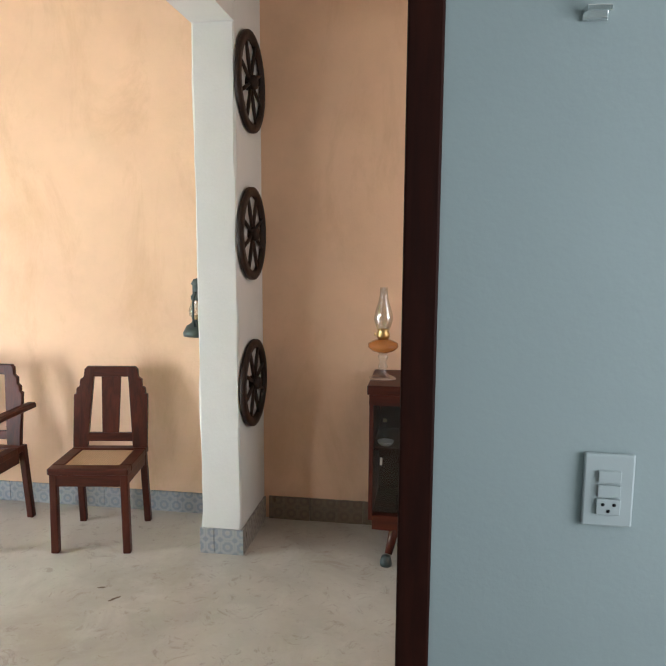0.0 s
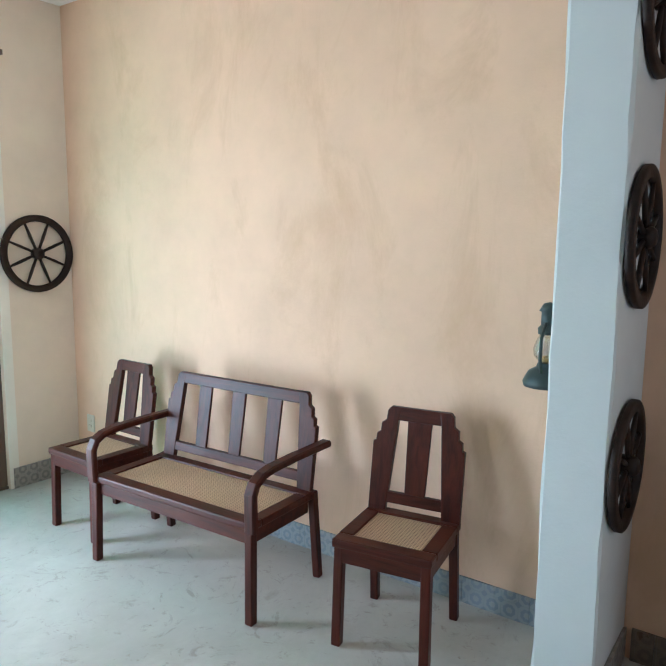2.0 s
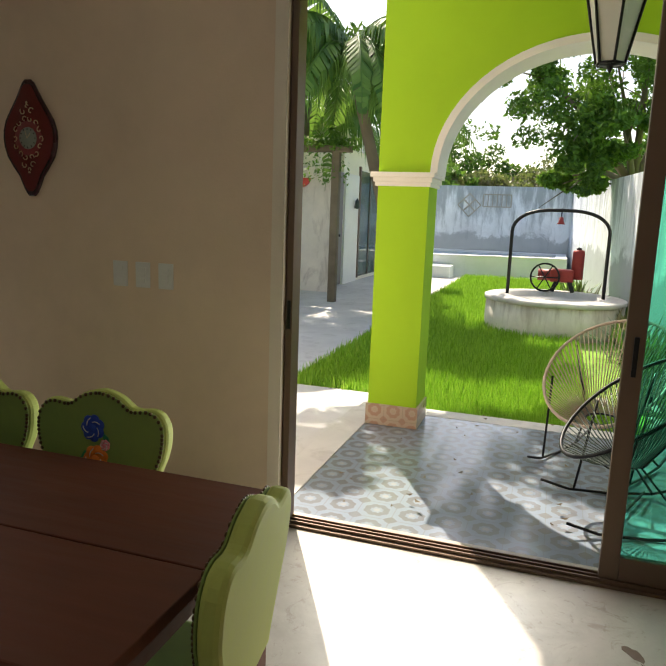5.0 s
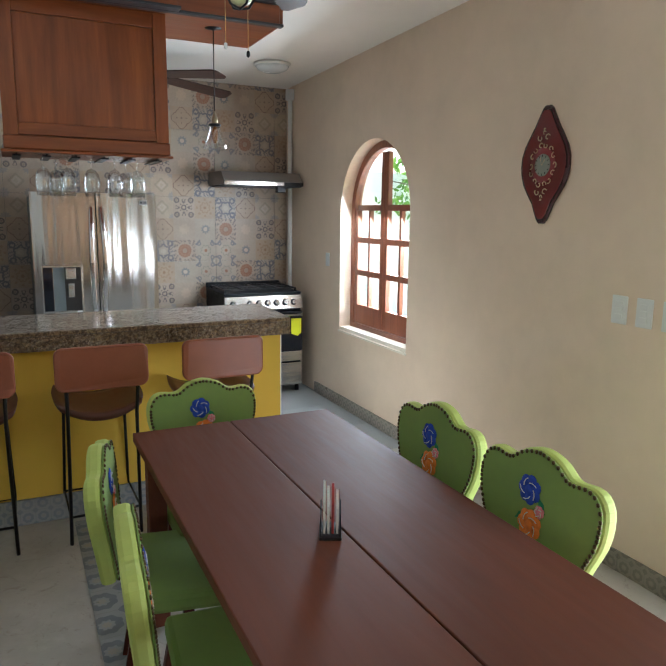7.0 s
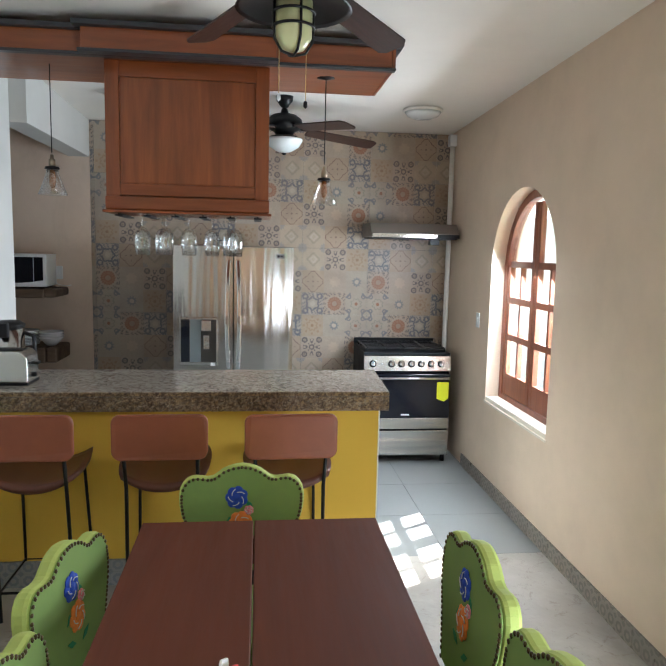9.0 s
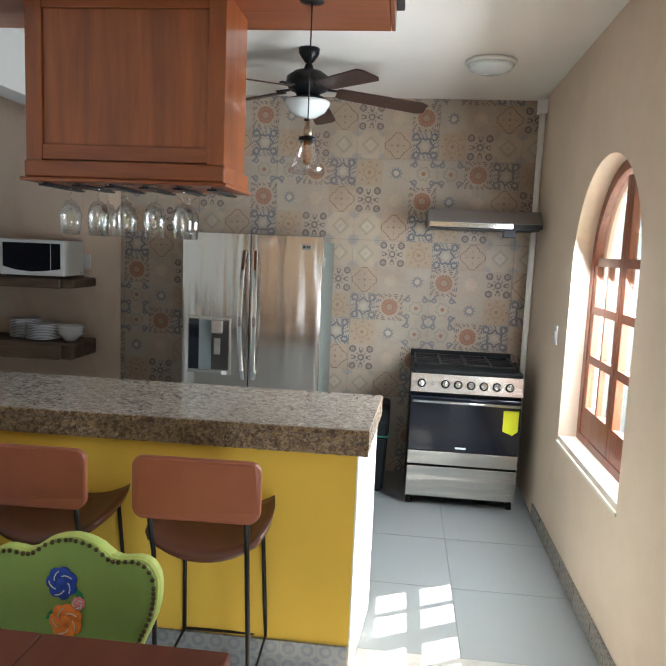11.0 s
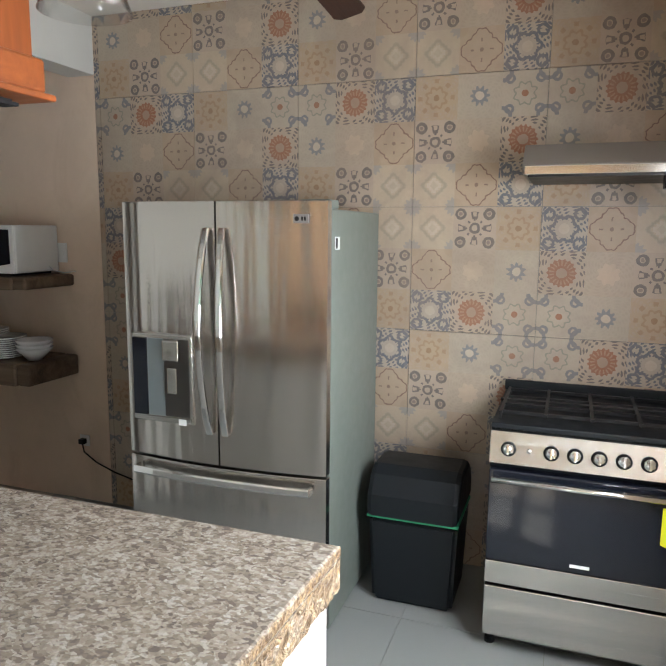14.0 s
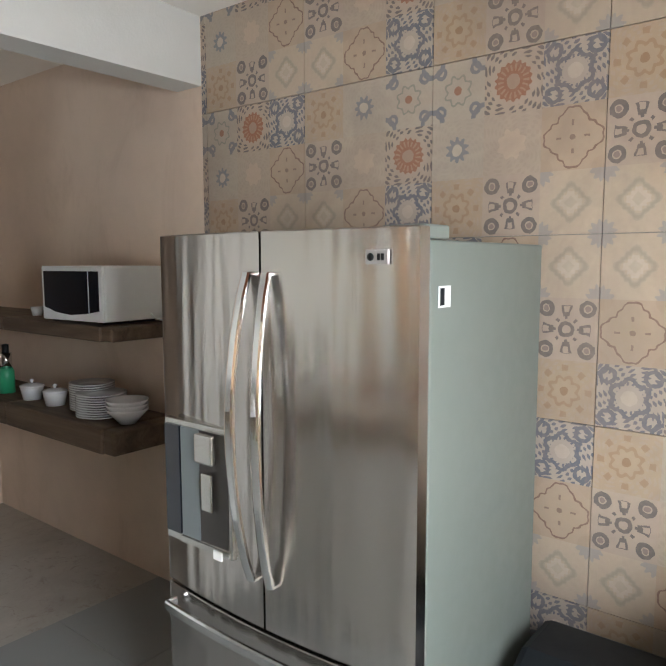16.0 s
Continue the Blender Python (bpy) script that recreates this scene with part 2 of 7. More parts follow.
def granite():
    g = G("speckled_granite")
    p = g.world_pos()
    w = g.n("ShaderNodeTexNoise")
    g.set(w.inputs["Vector"], p)
    w.inputs["Scale"].default_value = 60
    q = g.n("ShaderNodeVectorMath", operation="MULTIPLY_ADD")
    g.set(q.inputs[0], w.outputs["Color"])
    q.inputs[1].default_value = (0.012, 0.012, 0.012)
    g.set(q.inputs[2], p)
    v = g.voronoi(g.mapping(q.outputs[0], (1, 1.5, 1.2)), 105, "Color")
    v = g.mix(0.35, v, g.voronoi(q.outputs[0], 45, "Color"))
    sep = g.n("ShaderNodeSeparateColor")
    g.set(sep.inputs[0], v)
    col = g.ramp(sep.outputs[0], [(0.0, (0.05, 0.042, 0.038)), (0.2, (0.12, 0.085, 0.06)), (0.42, (0.25, 0.20, 0.155)), (0.65, (0.36, 0.32, 0.26)), (0.88, (0.50, 0.47, 0.42)), (1.0, (0.20, 0.16, 0.12))])
    col = g.mix(g.math("MULTIPLY", g.ramp(g.noise(p, 140, 3, 0.6), [(0.5, 0.0), (0.62, 1.0)]), 0.45), col, (0.12, 0.10, 0.09))
    col = g.mix(g.math("MULTIPLY", g.noise(p, 14, 3), 0.3), col, (0.30, 0.23, 0.16))
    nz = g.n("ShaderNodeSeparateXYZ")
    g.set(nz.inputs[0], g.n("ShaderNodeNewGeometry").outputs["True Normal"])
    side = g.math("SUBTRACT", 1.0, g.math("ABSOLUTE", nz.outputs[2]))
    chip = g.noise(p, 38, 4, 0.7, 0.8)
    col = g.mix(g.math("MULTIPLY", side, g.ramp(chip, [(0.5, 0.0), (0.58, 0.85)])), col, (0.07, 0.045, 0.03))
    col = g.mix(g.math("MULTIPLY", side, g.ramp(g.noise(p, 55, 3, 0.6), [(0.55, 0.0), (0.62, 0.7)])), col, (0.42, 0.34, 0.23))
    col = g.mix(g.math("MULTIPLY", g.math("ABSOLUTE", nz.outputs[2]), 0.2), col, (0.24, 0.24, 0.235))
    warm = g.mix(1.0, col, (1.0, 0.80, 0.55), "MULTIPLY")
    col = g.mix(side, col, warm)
    g.bump(g.math("MULTIPLY", side, chip), 0.9, 0.03)
    return g.finish(col, g.math("ADD", 0.13, g.math("MULTIPLY", side, 0.3)))


def cane():
    g = G("woven_cane")
    p = g.coord("Object")
    w1 = g.n("ShaderNodeTexWave", bands_direction="X")
    g.set(w1.inputs[0], p)
    w1.inputs["Scale"].default_value = 26
    w2 = g.n("ShaderNodeTexWave", bands_direction="Y")
    g.set(w2.inputs[0], p)
    w2.inputs["Scale"].default_value = 26
    h = g.math("MAXIMUM", w1.outputs[1], w2.outputs[1])
    col = g.mix(g.ramp(h, [(0.35, 0.0), (0.75, 1.0)]), (0.16, 0.085, 0.045), (0.52, 0.34, 0.20))
    col = g.mix(g.math("MULTIPLY", g.noise(p, 8, 4), 0.4), col, (0.42, 0.27, 0.16))
    g.bump(h, 0.5, 0.004)
    return g.finish(col, 0.6)


def patterned_wall_tile():
    """Nine faded motifs on a three by three grid, read from the tile's own map."""
    g = G("patterned_wall_tile")
    uv = g.n("ShaderNodeUVMap").outputs[0]
    sp = g.n("ShaderNodeSeparateXYZ")
    g.set(sp.inputs[0], uv)
    M = g.math
    u, v = sp.outputs[0], sp.outputs[1]
    cu, cv = M("FLOOR", u), M("FLOOR", v)
    wob = g.n("ShaderNodeTexNoise")
    g.set(wob.inputs["Vector"], uv)
    wob.inputs["Scale"].default_value = 9
    wsep = g.n("ShaderNodeSeparateColor")
    g.set(wsep.inputs[0], wob.outputs["Color"])
    x = M("ADD", M("SUBTRACT", M("SUBTRACT", u, cu), 0.5), M("MULTIPLY", M("SUBTRACT", wsep.outputs[0], 0.5), 0.05))
    y = M("ADD", M("SUBTRACT", M("SUBTRACT", v, cv), 0.5), M("MULTIPLY", M("SUBTRACT", wsep.outputs[1], 0.5), 0.05))
    ax, ay = M("ABSOLUTE", x), M("ABSOLUTE", y)
    r = M("SQRT", M("ADD", M("MULTIPLY", x, x), M("MULTIPLY", y, y)))
    th = M("ARCTAN2", y, x)

    def band(val, centre, width):
        return M("LESS_THAN", M("ABSOLUTE", M("SUBTRACT", val, centre)), width)

    def less(a, b):
        return M("LESS_THAN", a, b)

    def wave(k, phase=0.0):
        return M("COSINE", M("ADD", M("MULTIPLY", th, k), phase))

    def both(a, b):
        return M("MULTIPLY", a, b)

    def top(*s):
        out = s[0]
        for t in s[1:]:
            out = M("MAXIMUM", out, t)
        return out

    cream, grey, blue, orange = (0.56, 0.47, 0.36), (0.46, 0.43, 0.36), (0.13, 0.165, 0.22), (0.36, 0.15, 0.08)
    dark, ochre, pale = (0.15, 0.145, 0.15), (0.50, 0.425, 0.33), (0.62, 0.57, 0.48)
    man = M("ADD", ax, ay)
    cx, cy = M("SUBTRACT", ax, 0.33), M("SUBTRACT", ay, 0.33)
    rc = M("SQRT", M("ADD", M("MULTIPLY", cx, cx), M("MULTIPLY", cy, cy)))
    ex, ey = M("SUBTRACT", ax, 0.5), M("SUBTRACT", ay, 0.5)
    re = M("SQRT", M("ADD", M("MULTIPLY", ex, ex), M("MULTIPLY", ey, ey)))
    lace = M("MULTIPLY", M("SINE", M("ADD", M("MULTIPLY", r, 44), M("MULTIPLY", wave(4), 1.6))), M("COSINE", M("ADD", M("MULTIPLY", th, 16), M("MULTIPLY", r, 30))))
    lacem = M("GREATER_THAN", lace, 0.25)
    warp = M("ADD", r, M("MULTIPLY", wave(8), 0.03))

    def D():
        lobes = M("ADD", re, M("MULTIPLY", M("COSINE", M("MULTIPLY", M("ARCTAN2", ey, ex), 12)), 0.03))
        c = g.mix(less(lobes, 0.2), (0.57, 0.50, 0.39), (0.40, 0.405, 0.39))
        rim = M("ADD", man, M("MULTIPLY", wave(16), 0.012))
        c = g.mix(M("MULTIPLY", band(rim, 0.29, 0.055), 0.55), c, (0.42, 0.41, 0.33))
        c = g.mix(M("MULTIPLY", band(rim, 0.29, 0.028), 0.6), c, (0.38, 0.37, 0.29))
        c = g.mix(less(M("ADD", man, M("MULTIPLY", wave(12), 0.02)), 0.20), c, pale)
        return g.mix(M("MULTIPLY", less(man, 0.10), 0.4), c, (0.46, 0.43, 0.34))

    def Q():
        shape = M("SUBTRACT", M("ADD", r, M("MULTIPLY", wave(4), -0.055)), 0.0)
        c = g.mix(less(re, 0.2), (0.52, 0.43, 0.32), (0.50, 0.41, 0.30))
        c = g.mix(band(M("ADD", shape, M("MULTIPLY", wave(16), 0.012)), 0.41, 0.016), c, (0.24, 0.15, 0.12))
        dots = top(less(r, 0.045), both(less(M("MINIMUM", ax, ay), 0.018), band(M("MAXIMUM", ax, ay), 0.22, 0.04)))
        return g.mix(dots, c, (0.27, 0.20, 0.16))

    def F():
        arms = both(M("GREATER_THAN", wave(4), 0.55), band(r, 0.30, 0.09))
        hollow = both(M("GREATER_THAN", wave(4), 0.86), band(r, 0.33, 0.05))
        c = g.mix(top(M("SUBTRACT", arms, hollow), band(rc, 0.10, 0.035), both(less(r, 0.13), M("GREATER_THAN", r, 0.07)), both(band(r, 0.2, 0.03), M("GREATER_THAN", wave(8), 0.6))), (0.52, 0.45, 0.37), dark)
        return g.mix(less(rc, 0.045), c, (0.28, 0.24, 0.22))

    def Gm():
        c = g.mix(both(lacem, M("GREATER_THAN", r, 0.3)), (0.50, 0.41, 0.29), ochre)
        c = g.mix(band(warp, 0.22, 0.03), c, (0.42, 0.30, 0.19))
        c = g.mix(both(band(r, 0.38, 0.05), M("GREATER_THAN", wave(8), 0.5)), c, (0.42, 0.30, 0.19))
        return g.mix(less(r, 0.07), c, (0.36, 0.24, 0.14))

    def P():
        c = g.mix(M("MULTIPLY", lacem, 0.35), (0.52, 0.46, 0.37), (0.42, 0.37, 0.30))
        return g.mix(less(warp, 0.23), c, (0.60, 0.51, 0.40))

    def S():
        c = g.mix(M("MULTIPLY", lacem, 0.3), (0.51, 0.47, 0.39), (0.41, 0.39, 0.33))
        c = g.mix(both(less(M("ADD", r, M("MULTIPLY", wave(10), 0.035)), 0.19), M("GREATER_THAN", r, 0.10)), c, (0.22, 0.27, 0.31))
        return g.mix(less(r, 0.095), c, pale)

    def Bl():
        ring = top(band(M("ADD", r, M("MULTIPLY", wave(6), 0.03)), 0.27, 0.035), band(rc, 0.11, 0.03), band(re, 0.16, 0.03), both(lacem, M("GREATER_THAN", r, 0.2)))
        c = g.mix(ring, (0.52, 0.48, 0.41), blue)
        return g.mix(less(r, 0.12), c, pale)

    def Or():
        c = g.mix(both(lacem, M("GREATER_THAN", r, 0.4)), (0.52, 0.45, 0.36), dark)
        c = g.mix(less(M("ADD", r, M("MULTIPLY", wave(18), 0.02)), 0.31), c, orange)
        c = g.mix(both(band(r, 0.22, 0.05), M("GREATER_THAN", wave(18), 0.3)), c, (0.46, 0.28, 0.18))
        return g.mix(less(r, 0.12), c, (0.42, 0.32, 0.24))

    def X():
        c = g.mix(M("MULTIPLY", lacem, 0.25), (0.52, 0.48, 0.40), grey)
        c = g.mix(top(band(re, 0.20, 0.045), band(rc, 0.08, 0.03)), c, (0.20, 0.24, 0.28))
        c = g.mix(band(warp, 0.23, 0.02), c, (0.30, 0.33, 0.28))
        return g.mix(less(r, 0.075), c, orange)

    grid = {(0, 2): D(), (1, 2): F(), (2, 2): Gm(), (0, 1): Q(), (1, 1): P(), (2, 1): S(), (0, 0): Bl(), (1, 0): Or(), (2, 0): X()}
    col = None
    for (i, j), c in grid.items():
        if col is None:
            col = c
            continue
        col = g.mix(both(band(cu, float(i), 0.4), band(cv, float(j), 0.4)), col, c)
    p = g.world_pos()
    col = g.mix(g.math("MULTIPLY", g.ramp(g.noise(p, 9, 5, 0.7), [(0.3, 0.3), (0.75, 1.0)]), 0.2), col, (0.41, 0.34, 0.275))
    col = g.mix(g.math("MULTIPLY", g.ramp(g.noise(p, 1.6, 5, 0.7, 0.5), [(0.45, 0.0), (0.65, 1.0)]), 0.36), col, (0.25, 0.20, 0.17))
    col = g.mix(g.math("MULTIPLY", g.ramp(g.noise(p, 60, 4, 0.6), [(0.4, 0.0), (0.8, 1.0)]), 0.25), col, (0.42, 0.37, 0.30))
    col = g.mix(1.0, col, (0.86, 0.795, 0.765), "MULTIPLY")
    g.bump(g.noise(p, 25, 4), 0.05, 0.004)
    return g.finish(col, g.ramp(g.noise(p, 12, 4), [(0.3, 0.3), (0.7, 0.5)]))


def encaustic(name, size, a, b, c, axis="xy", gloss=0.25):
    """Cement tiles with a round motif, laid on a grid of the given size."""
    g = G(name)
    p = g.world_pos()
    sp = g.n("ShaderNodeSeparateXYZ")
    g.set(sp.inputs[0], p)
    s = {"xy": (0, 1), "xz": (0, 2), "yz": (1, 2)}[axis]
    M = g.math
    f = [M("SUBTRACT", M("FRACT", M("DIVIDE", sp.outputs[i], size)), 0.5) for i in s]
    r = M("SQRT", M("ADD", M("MULTIPLY", f[0], f[0]), M("MULTIPLY", f[1], f[1])))
    th = M("ARCTAN2", f[1], f[0])
    rr = M("ADD", r, M("MULTIPLY", M("COSINE", M("MULTIPLY", th, 8)), 0.02))
    col = g.mix(M("LESS_THAN", M("ABSOLUTE", M("SUBTRACT", rr, 0.27)), 0.09), a, b)
    col = g.mix(M("GREATER_THAN", M("MULTIPLY", M("ABSOLUTE", f[0]), M("ABSOLUTE", f[1])), 0.15), col, b)
    col = g.mix(M("LESS_THAN", rr, 0.1), col, c)
    edge = M("GREATER_THAN", M("MAXIMUM", M("ABSOLUTE", f[0]), M("ABSOLUTE", f[1])), 0.488)
    col = g.mix(M("MULTIPLY", edge, 0.5), col, (0.2, 0.19, 0.18))
    col = g.mix(M("MULTIPLY", g.ramp(g.noise(p, 3.5, 6, 0.7), [(0.35, 0.0), (0.7, 1.0)]), 0.45), col, scaled(a, 0.9))
    return g.finish(col, g.ramp(g.noise(p, 8, 4), [(0.3, gloss), (0.7, gloss * 2)]))


M_floor = floor_cement()
M_granite = granite()
M_cane = cane()
M_walltile = patterned_wall_tile()
M_terrace = encaustic("terrace_cement_tile", 0.20, (0.25, 0.30, 0.365), (0.195, 0.20, 0.21), (0.33, 0.35, 0.37), gloss=0.07)
M_border = encaustic("floor_border_tile", 0.18, (0.28, 0.29, 0.28), (0.13, 0.15, 0.17), (0.34, 0.30, 0.24))
M_skirt_xz = encaustic("skirting_tile", 0.075, (0.31, 0.32, 0.32), (0.21, 0.235, 0.27), (0.32, 0.31, 0.29), "xz")
M_skirt_yz = encaustic("skirting_tile_side", 0.075, (0.30, 0.27, 0.23), (0.19, 0.17, 0.15), (0.34, 0.30, 0.24), "yz")
M_skirt_worn = plaster("worn_skirting", (0.34, 0.29, 0.24), 0.3)
M_skirt_hall = encaustic("hall_skirting_tile", 0.075, (0.16, 0.12, 0.085), (0.12, 0.09, 0.065), (0.17, 0.13, 0.09), "xz")
M_kfloor = paint("grey_floor_tile", (0.255, 0.265, 0.255), 0.42, 0.0, 0.012, 1.2)
M_grout = paint("grout", (0.22, 0.21, 0.19), 0.8)

# ---- mesh helpers ----


def box(bm, x0, x1, y0, y1, z0, z1, bev=0.0):
    r = bmesh.ops.create_cube(bm, size=1)
    vs = r["verts"]
    for v in vs:
        v.co = Vector(((x0 + x1) / 2 + v.co.x * (x1 - x0), (y0 + y1) / 2 + v.co.y * (y1 - y0), (z0 + z1) / 2 + v.co.z * (z1 - z0)))
    if bev > 0:
        es = {e for v in vs for e in v.link_edges}
        r2 = bmesh.ops.bevel(bm, geom=list(es), offset=bev, segments=2, affect="EDGES", profile=0.5)
    return vs


def bx(*a, bev=0.0):
    bm = bmesh.new()
    box(bm, *a, bev=bev)
    return bm


def prism(bm, pts, axis, a0, a1, bev=0.0):
    """Extrudes an outline (pairs) along an axis from a0 to a1."""
    def at(p, a):
        return {"x": (a, p[0], p[1]), "y": (p[0], a, p[1]), "z": (p[0], p[1], a)}[axis]
    lo = [bm.verts.new(at(p, a0)) for p in pts]
    hi = [bm.verts.new(at(p, a1)) for p in pts]
    n = len(pts)
    faces = [bm.faces.new(lo), bm.faces.new(hi[::-1])]
    for i in range(n):
        faces.append(bm.faces.new((lo[i], hi[i], hi[(i + 1) % n], lo[(i + 1) % n])))
    bmesh.ops.recalc_face_normals(bm, faces=faces)
    if bev:
        es = [e for e in faces[0].edges] + [e for e in faces[1].edges]
        bmesh.ops.bevel(bm, geom=es, offset=bev, segments=2, affect="EDGES", profile=0.5)
    return bm


def lathe(bm, prof, c=(0, 0, 0), seg=24, axis="z"):
    """Turns (radius, height) pairs about an axis through c."""
    rings = []
    for rad, h in prof:
        ring = []
        for i in range(seg):
            a = 2 * math.pi * i / seg
            d = (rad * math.cos(a), rad * math.sin(a), h)
            if axis == "x":
                d = (h, d[0], d[1])
            elif axis == "y":
                d = (d[0], h, d[1])
            ring.append(bm.verts.new((c[0] + d[0], c[1] + d[1], c[2] + d[2])))
        rings.append(ring)
    fs = []
    for a, b in zip(rings, rings[1:]):
        for i in range(seg):
            fs.append(bm.faces.new((a[i], a[(i + 1) % seg], b[(i + 1) % seg], b[i])))
    shut = prof[0] == prof[-1]
    if prof[0][0] > 1e-4 and not shut:
        fs.append(bm.faces.new(rings[0][::-1]))
    if prof[-1][0] > 1e-4 and not shut:
        fs.append(bm.faces.new(rings[-1]))
    for f in fs:
        f.smooth = True
    bmesh.ops.recalc_face_normals(bm, faces=fs)
    return bm


def tube(bm, pts, rad, seg=8, closed=False):
    """A round bar along points; rad may be a number or one for each point."""
    P = [Vector(p) for p in pts]
    n = len(P)
    rads = rad if isinstance(rad, (list, tuple)) else [rad] * n
    rings = []
    up = None
    for i in range(n):
        if closed:
            t = (P[(i + 1) % n] - P[i - 1]).normalized()
        else:
            t = (P[min(i + 1, n - 1)] - P[max(i - 1, 0)]).normalized()
        if up is None:
            up = t.orthogonal().normalized()
        up = (up - t * up.dot(t)).normalized()
        side = t.cross(up)
        rings.append([bm.verts.new(P[i] + (up * math.cos(2 * math.pi * k / seg) + side * math.sin(2 * math.pi * k / seg)) * rads[i]) for k in range(seg)])
    fs = []
    for i in range(n if closed else n - 1):
        a, b = rings[i], rings[(i + 1) % n]
        for k in range(seg):
            fs.append(bm.faces.new((a[k], a[(k + 1) % seg], b[(k + 1) % seg], b[k])))
    if not closed:
        fs.append(bm.faces.new(rings[0][::-1]))
        fs.append(bm.faces.new(rings[-1]))
    for f in fs:
        f.smooth = True
    bmesh.ops.recalc_face_normals(bm, faces=fs)
    return bm


def tb(pts, rad, seg=8, closed=False):
    return tube(bmesh.new(), pts, rad, seg, closed)


def lt(prof, c=(0, 0, 0), seg=24, axis="z"):
    return lathe(bmesh.new(), prof, c, seg, axis)


def bar(bm, a, b, w, d, bev=0.0, side=(0, 1, 0)):
    """A squared bar from a to b, w wide along side and d deep."""
    a, b = Vector(a), Vector(b)
    t = (b - a).normalized()
    s = Vector(side)
    s = (s - t * s.dot(t)).normalized()
    u = t.cross(s)
    vs = []
    for p in (a, b):
        for i, j in ((-1, -1), (1, -1), (1, 1), (-1, 1)):
            vs.append(bm.verts.new(p + s * (i * w / 2) + u * (j * d / 2)))
    fs = [bm.faces.new(vs[:4]), bm.faces.new(vs[4:][::-1])]
    for i in range(4):
        fs.append(bm.faces.new((vs[i], vs[4 + i], vs[4 + (i + 1) % 4], vs[(i + 1) % 4])))
    bmesh.ops.recalc_face_normals(bm, faces=fs)
    if bev:
        bmesh.ops.bevel(bm, geom=list({e for f in fs for e in f.edges}), offset=bev, segments=2, affect="EDGES", profile=0.5)
    return bm


def finish_mesh(bm, name):
    me = bpy.data.meshes.new(name)
    bm.to_mesh(me)
    bm.free()
    return me


def part(name, bm, material, parent=None, label=""):
    ob = new(name, finish_mesh(bm, name))
    ob.data.materials.append(material)
    if parent is not None:
        ob.parent = parent
    return tagged(ob, label)


def thing(name, label, category, m=None, group=""):
    ob = new(name)
    ob.empty_display_size = 0.1
    if m is not None:
        ob.matrix_world = m
    return tagged(ob, label, category, group)


def solid(name, bm, material, label, category, m=None, group=""):
    ob = part(name, bm, material)
    if m is not None:
        ob.matrix_world = m
    return tagged(ob, label, category, group)


def setting(name, bm, material, label="", category=""):
    ob = part(name, bm, material)
    return tagged(ob, label, category, kind="structure")


def arch_over(bm, c, half, spring, rise, top, x0, x1, seg=24, along="y"):
    """The wall above an arched opening: from the curve up to top."""
    pts = []
    for i in range(seg + 1):
        a = math.pi * i / seg
        pts.append((c - half * math.cos(a), spring + rise * math.sin(a)))
    for (p, q), (r, s) in zip(pts, pts[1:]):
        prism(bm, [(p, q), (r, s), (r, top), (p, top)], "x", x0, x1)


# ---- structure ----
CK, YK = 2.83, 7.93
XW, XR = -6.0, -5.4


def ceil_z(y):
    return 2.98 + (CK - 2.98) * y / YK


TOP = 3.1
bm = bmesh.new()
box(bm, 0, 0.2, -0.2, 0.49, 0, TOP)
box(bm, 0, 0.2, 0.49, 2.90, 2.60, TOP)
box(bm, 0, 0.2, 2.90, 5.63, 0, TOP)
box(bm, 0, 0.2, 5.63, 6.71, 0, 0.67)
box(bm, 0, 0.2, 6.71, YK + 0.2, 0, TOP)
arch_over(bm, 6.17, 0.54, 1.67, 0.54, TOP, 0, 0.2)
setting("wall_east", bm, M_wall_east, "sand plastered wall with a garden door and an arched window", "wall")
bm = bmesh.new()
box(bm, XW, 0, -0.2, 0, 0, TOP)
setting("wall_south", bm, M_wall_peach, "peach plastered wall with faint stains", "wall")
bm = bmesh.new()
box(bm, -3.165, 0.2, YK + 0.012, YK + 0.2, 0, TOP)
setting("wall_north", bm, M_grout, "wall behind the patterned tiles", "wall")
setting("wall_recess", bx(XR - 0.2, -3.165, YK, YK + 0.2, 0, TOP), M_recess, "worn ochre plaster wall behind the shelves", "wall")
setting("wall_recess_side", bx(XR - 0.2, XR, 4.8, YK, 0, TOP), M_recess, "worn ochre plaster side wall", "wall")
setting("wall_recess_near", bx(XR - 0.2, -3.42, 4.6, 4.8, 0, TOP), M_recess, "plain wall closing the recess", "wall")
bm = bmesh.new()
box(bm, -3.37, -3.27, 2.36, 4.5, 0, TOP)
box(bm, -3.45, -3.27, 4.5, 6.38, 0, TOP)
box(bm, -3.34, -3.165, 6.38, YK, 2.52, TOP)
setting("wall_west", bm, M_white, "white plastered wall with a wide opening", "wall")
bm = bmesh.new()
PN = 26
prof = random.Random(8)
ring0 = None
for k in range(PN + 1):
    z = TOP * k / PN
    o = [prof.uniform(-0.004, 0.004) for _ in range(6)]
    ring = [bm.verts.new(c) for c in ((-3.28, 0.0, z), (-3.28 + o[0], 0.455, z), (-3.287 + o[1], 0.46, z), (-3.472 + o[2], 0.46, z), (-3.48 + o[3], 0.453, z), (-3.48, 0.0, z))]
    if ring0:
        for i in range(6):
            bm.faces.new((ring0[i], ring0[(i + 1) % 6], ring[(i + 1) % 6], ring[i]))
    ring0 = ring
bmesh.ops.recalc_face_normals(bm, faces=bm.faces[:])
box(bm, -3.48, -3.28, 0.46, 2.36, 2.525, TOP)
setting("pillar", bm, M_white, "white plastered pillar and beam with rough edges", "pillar")
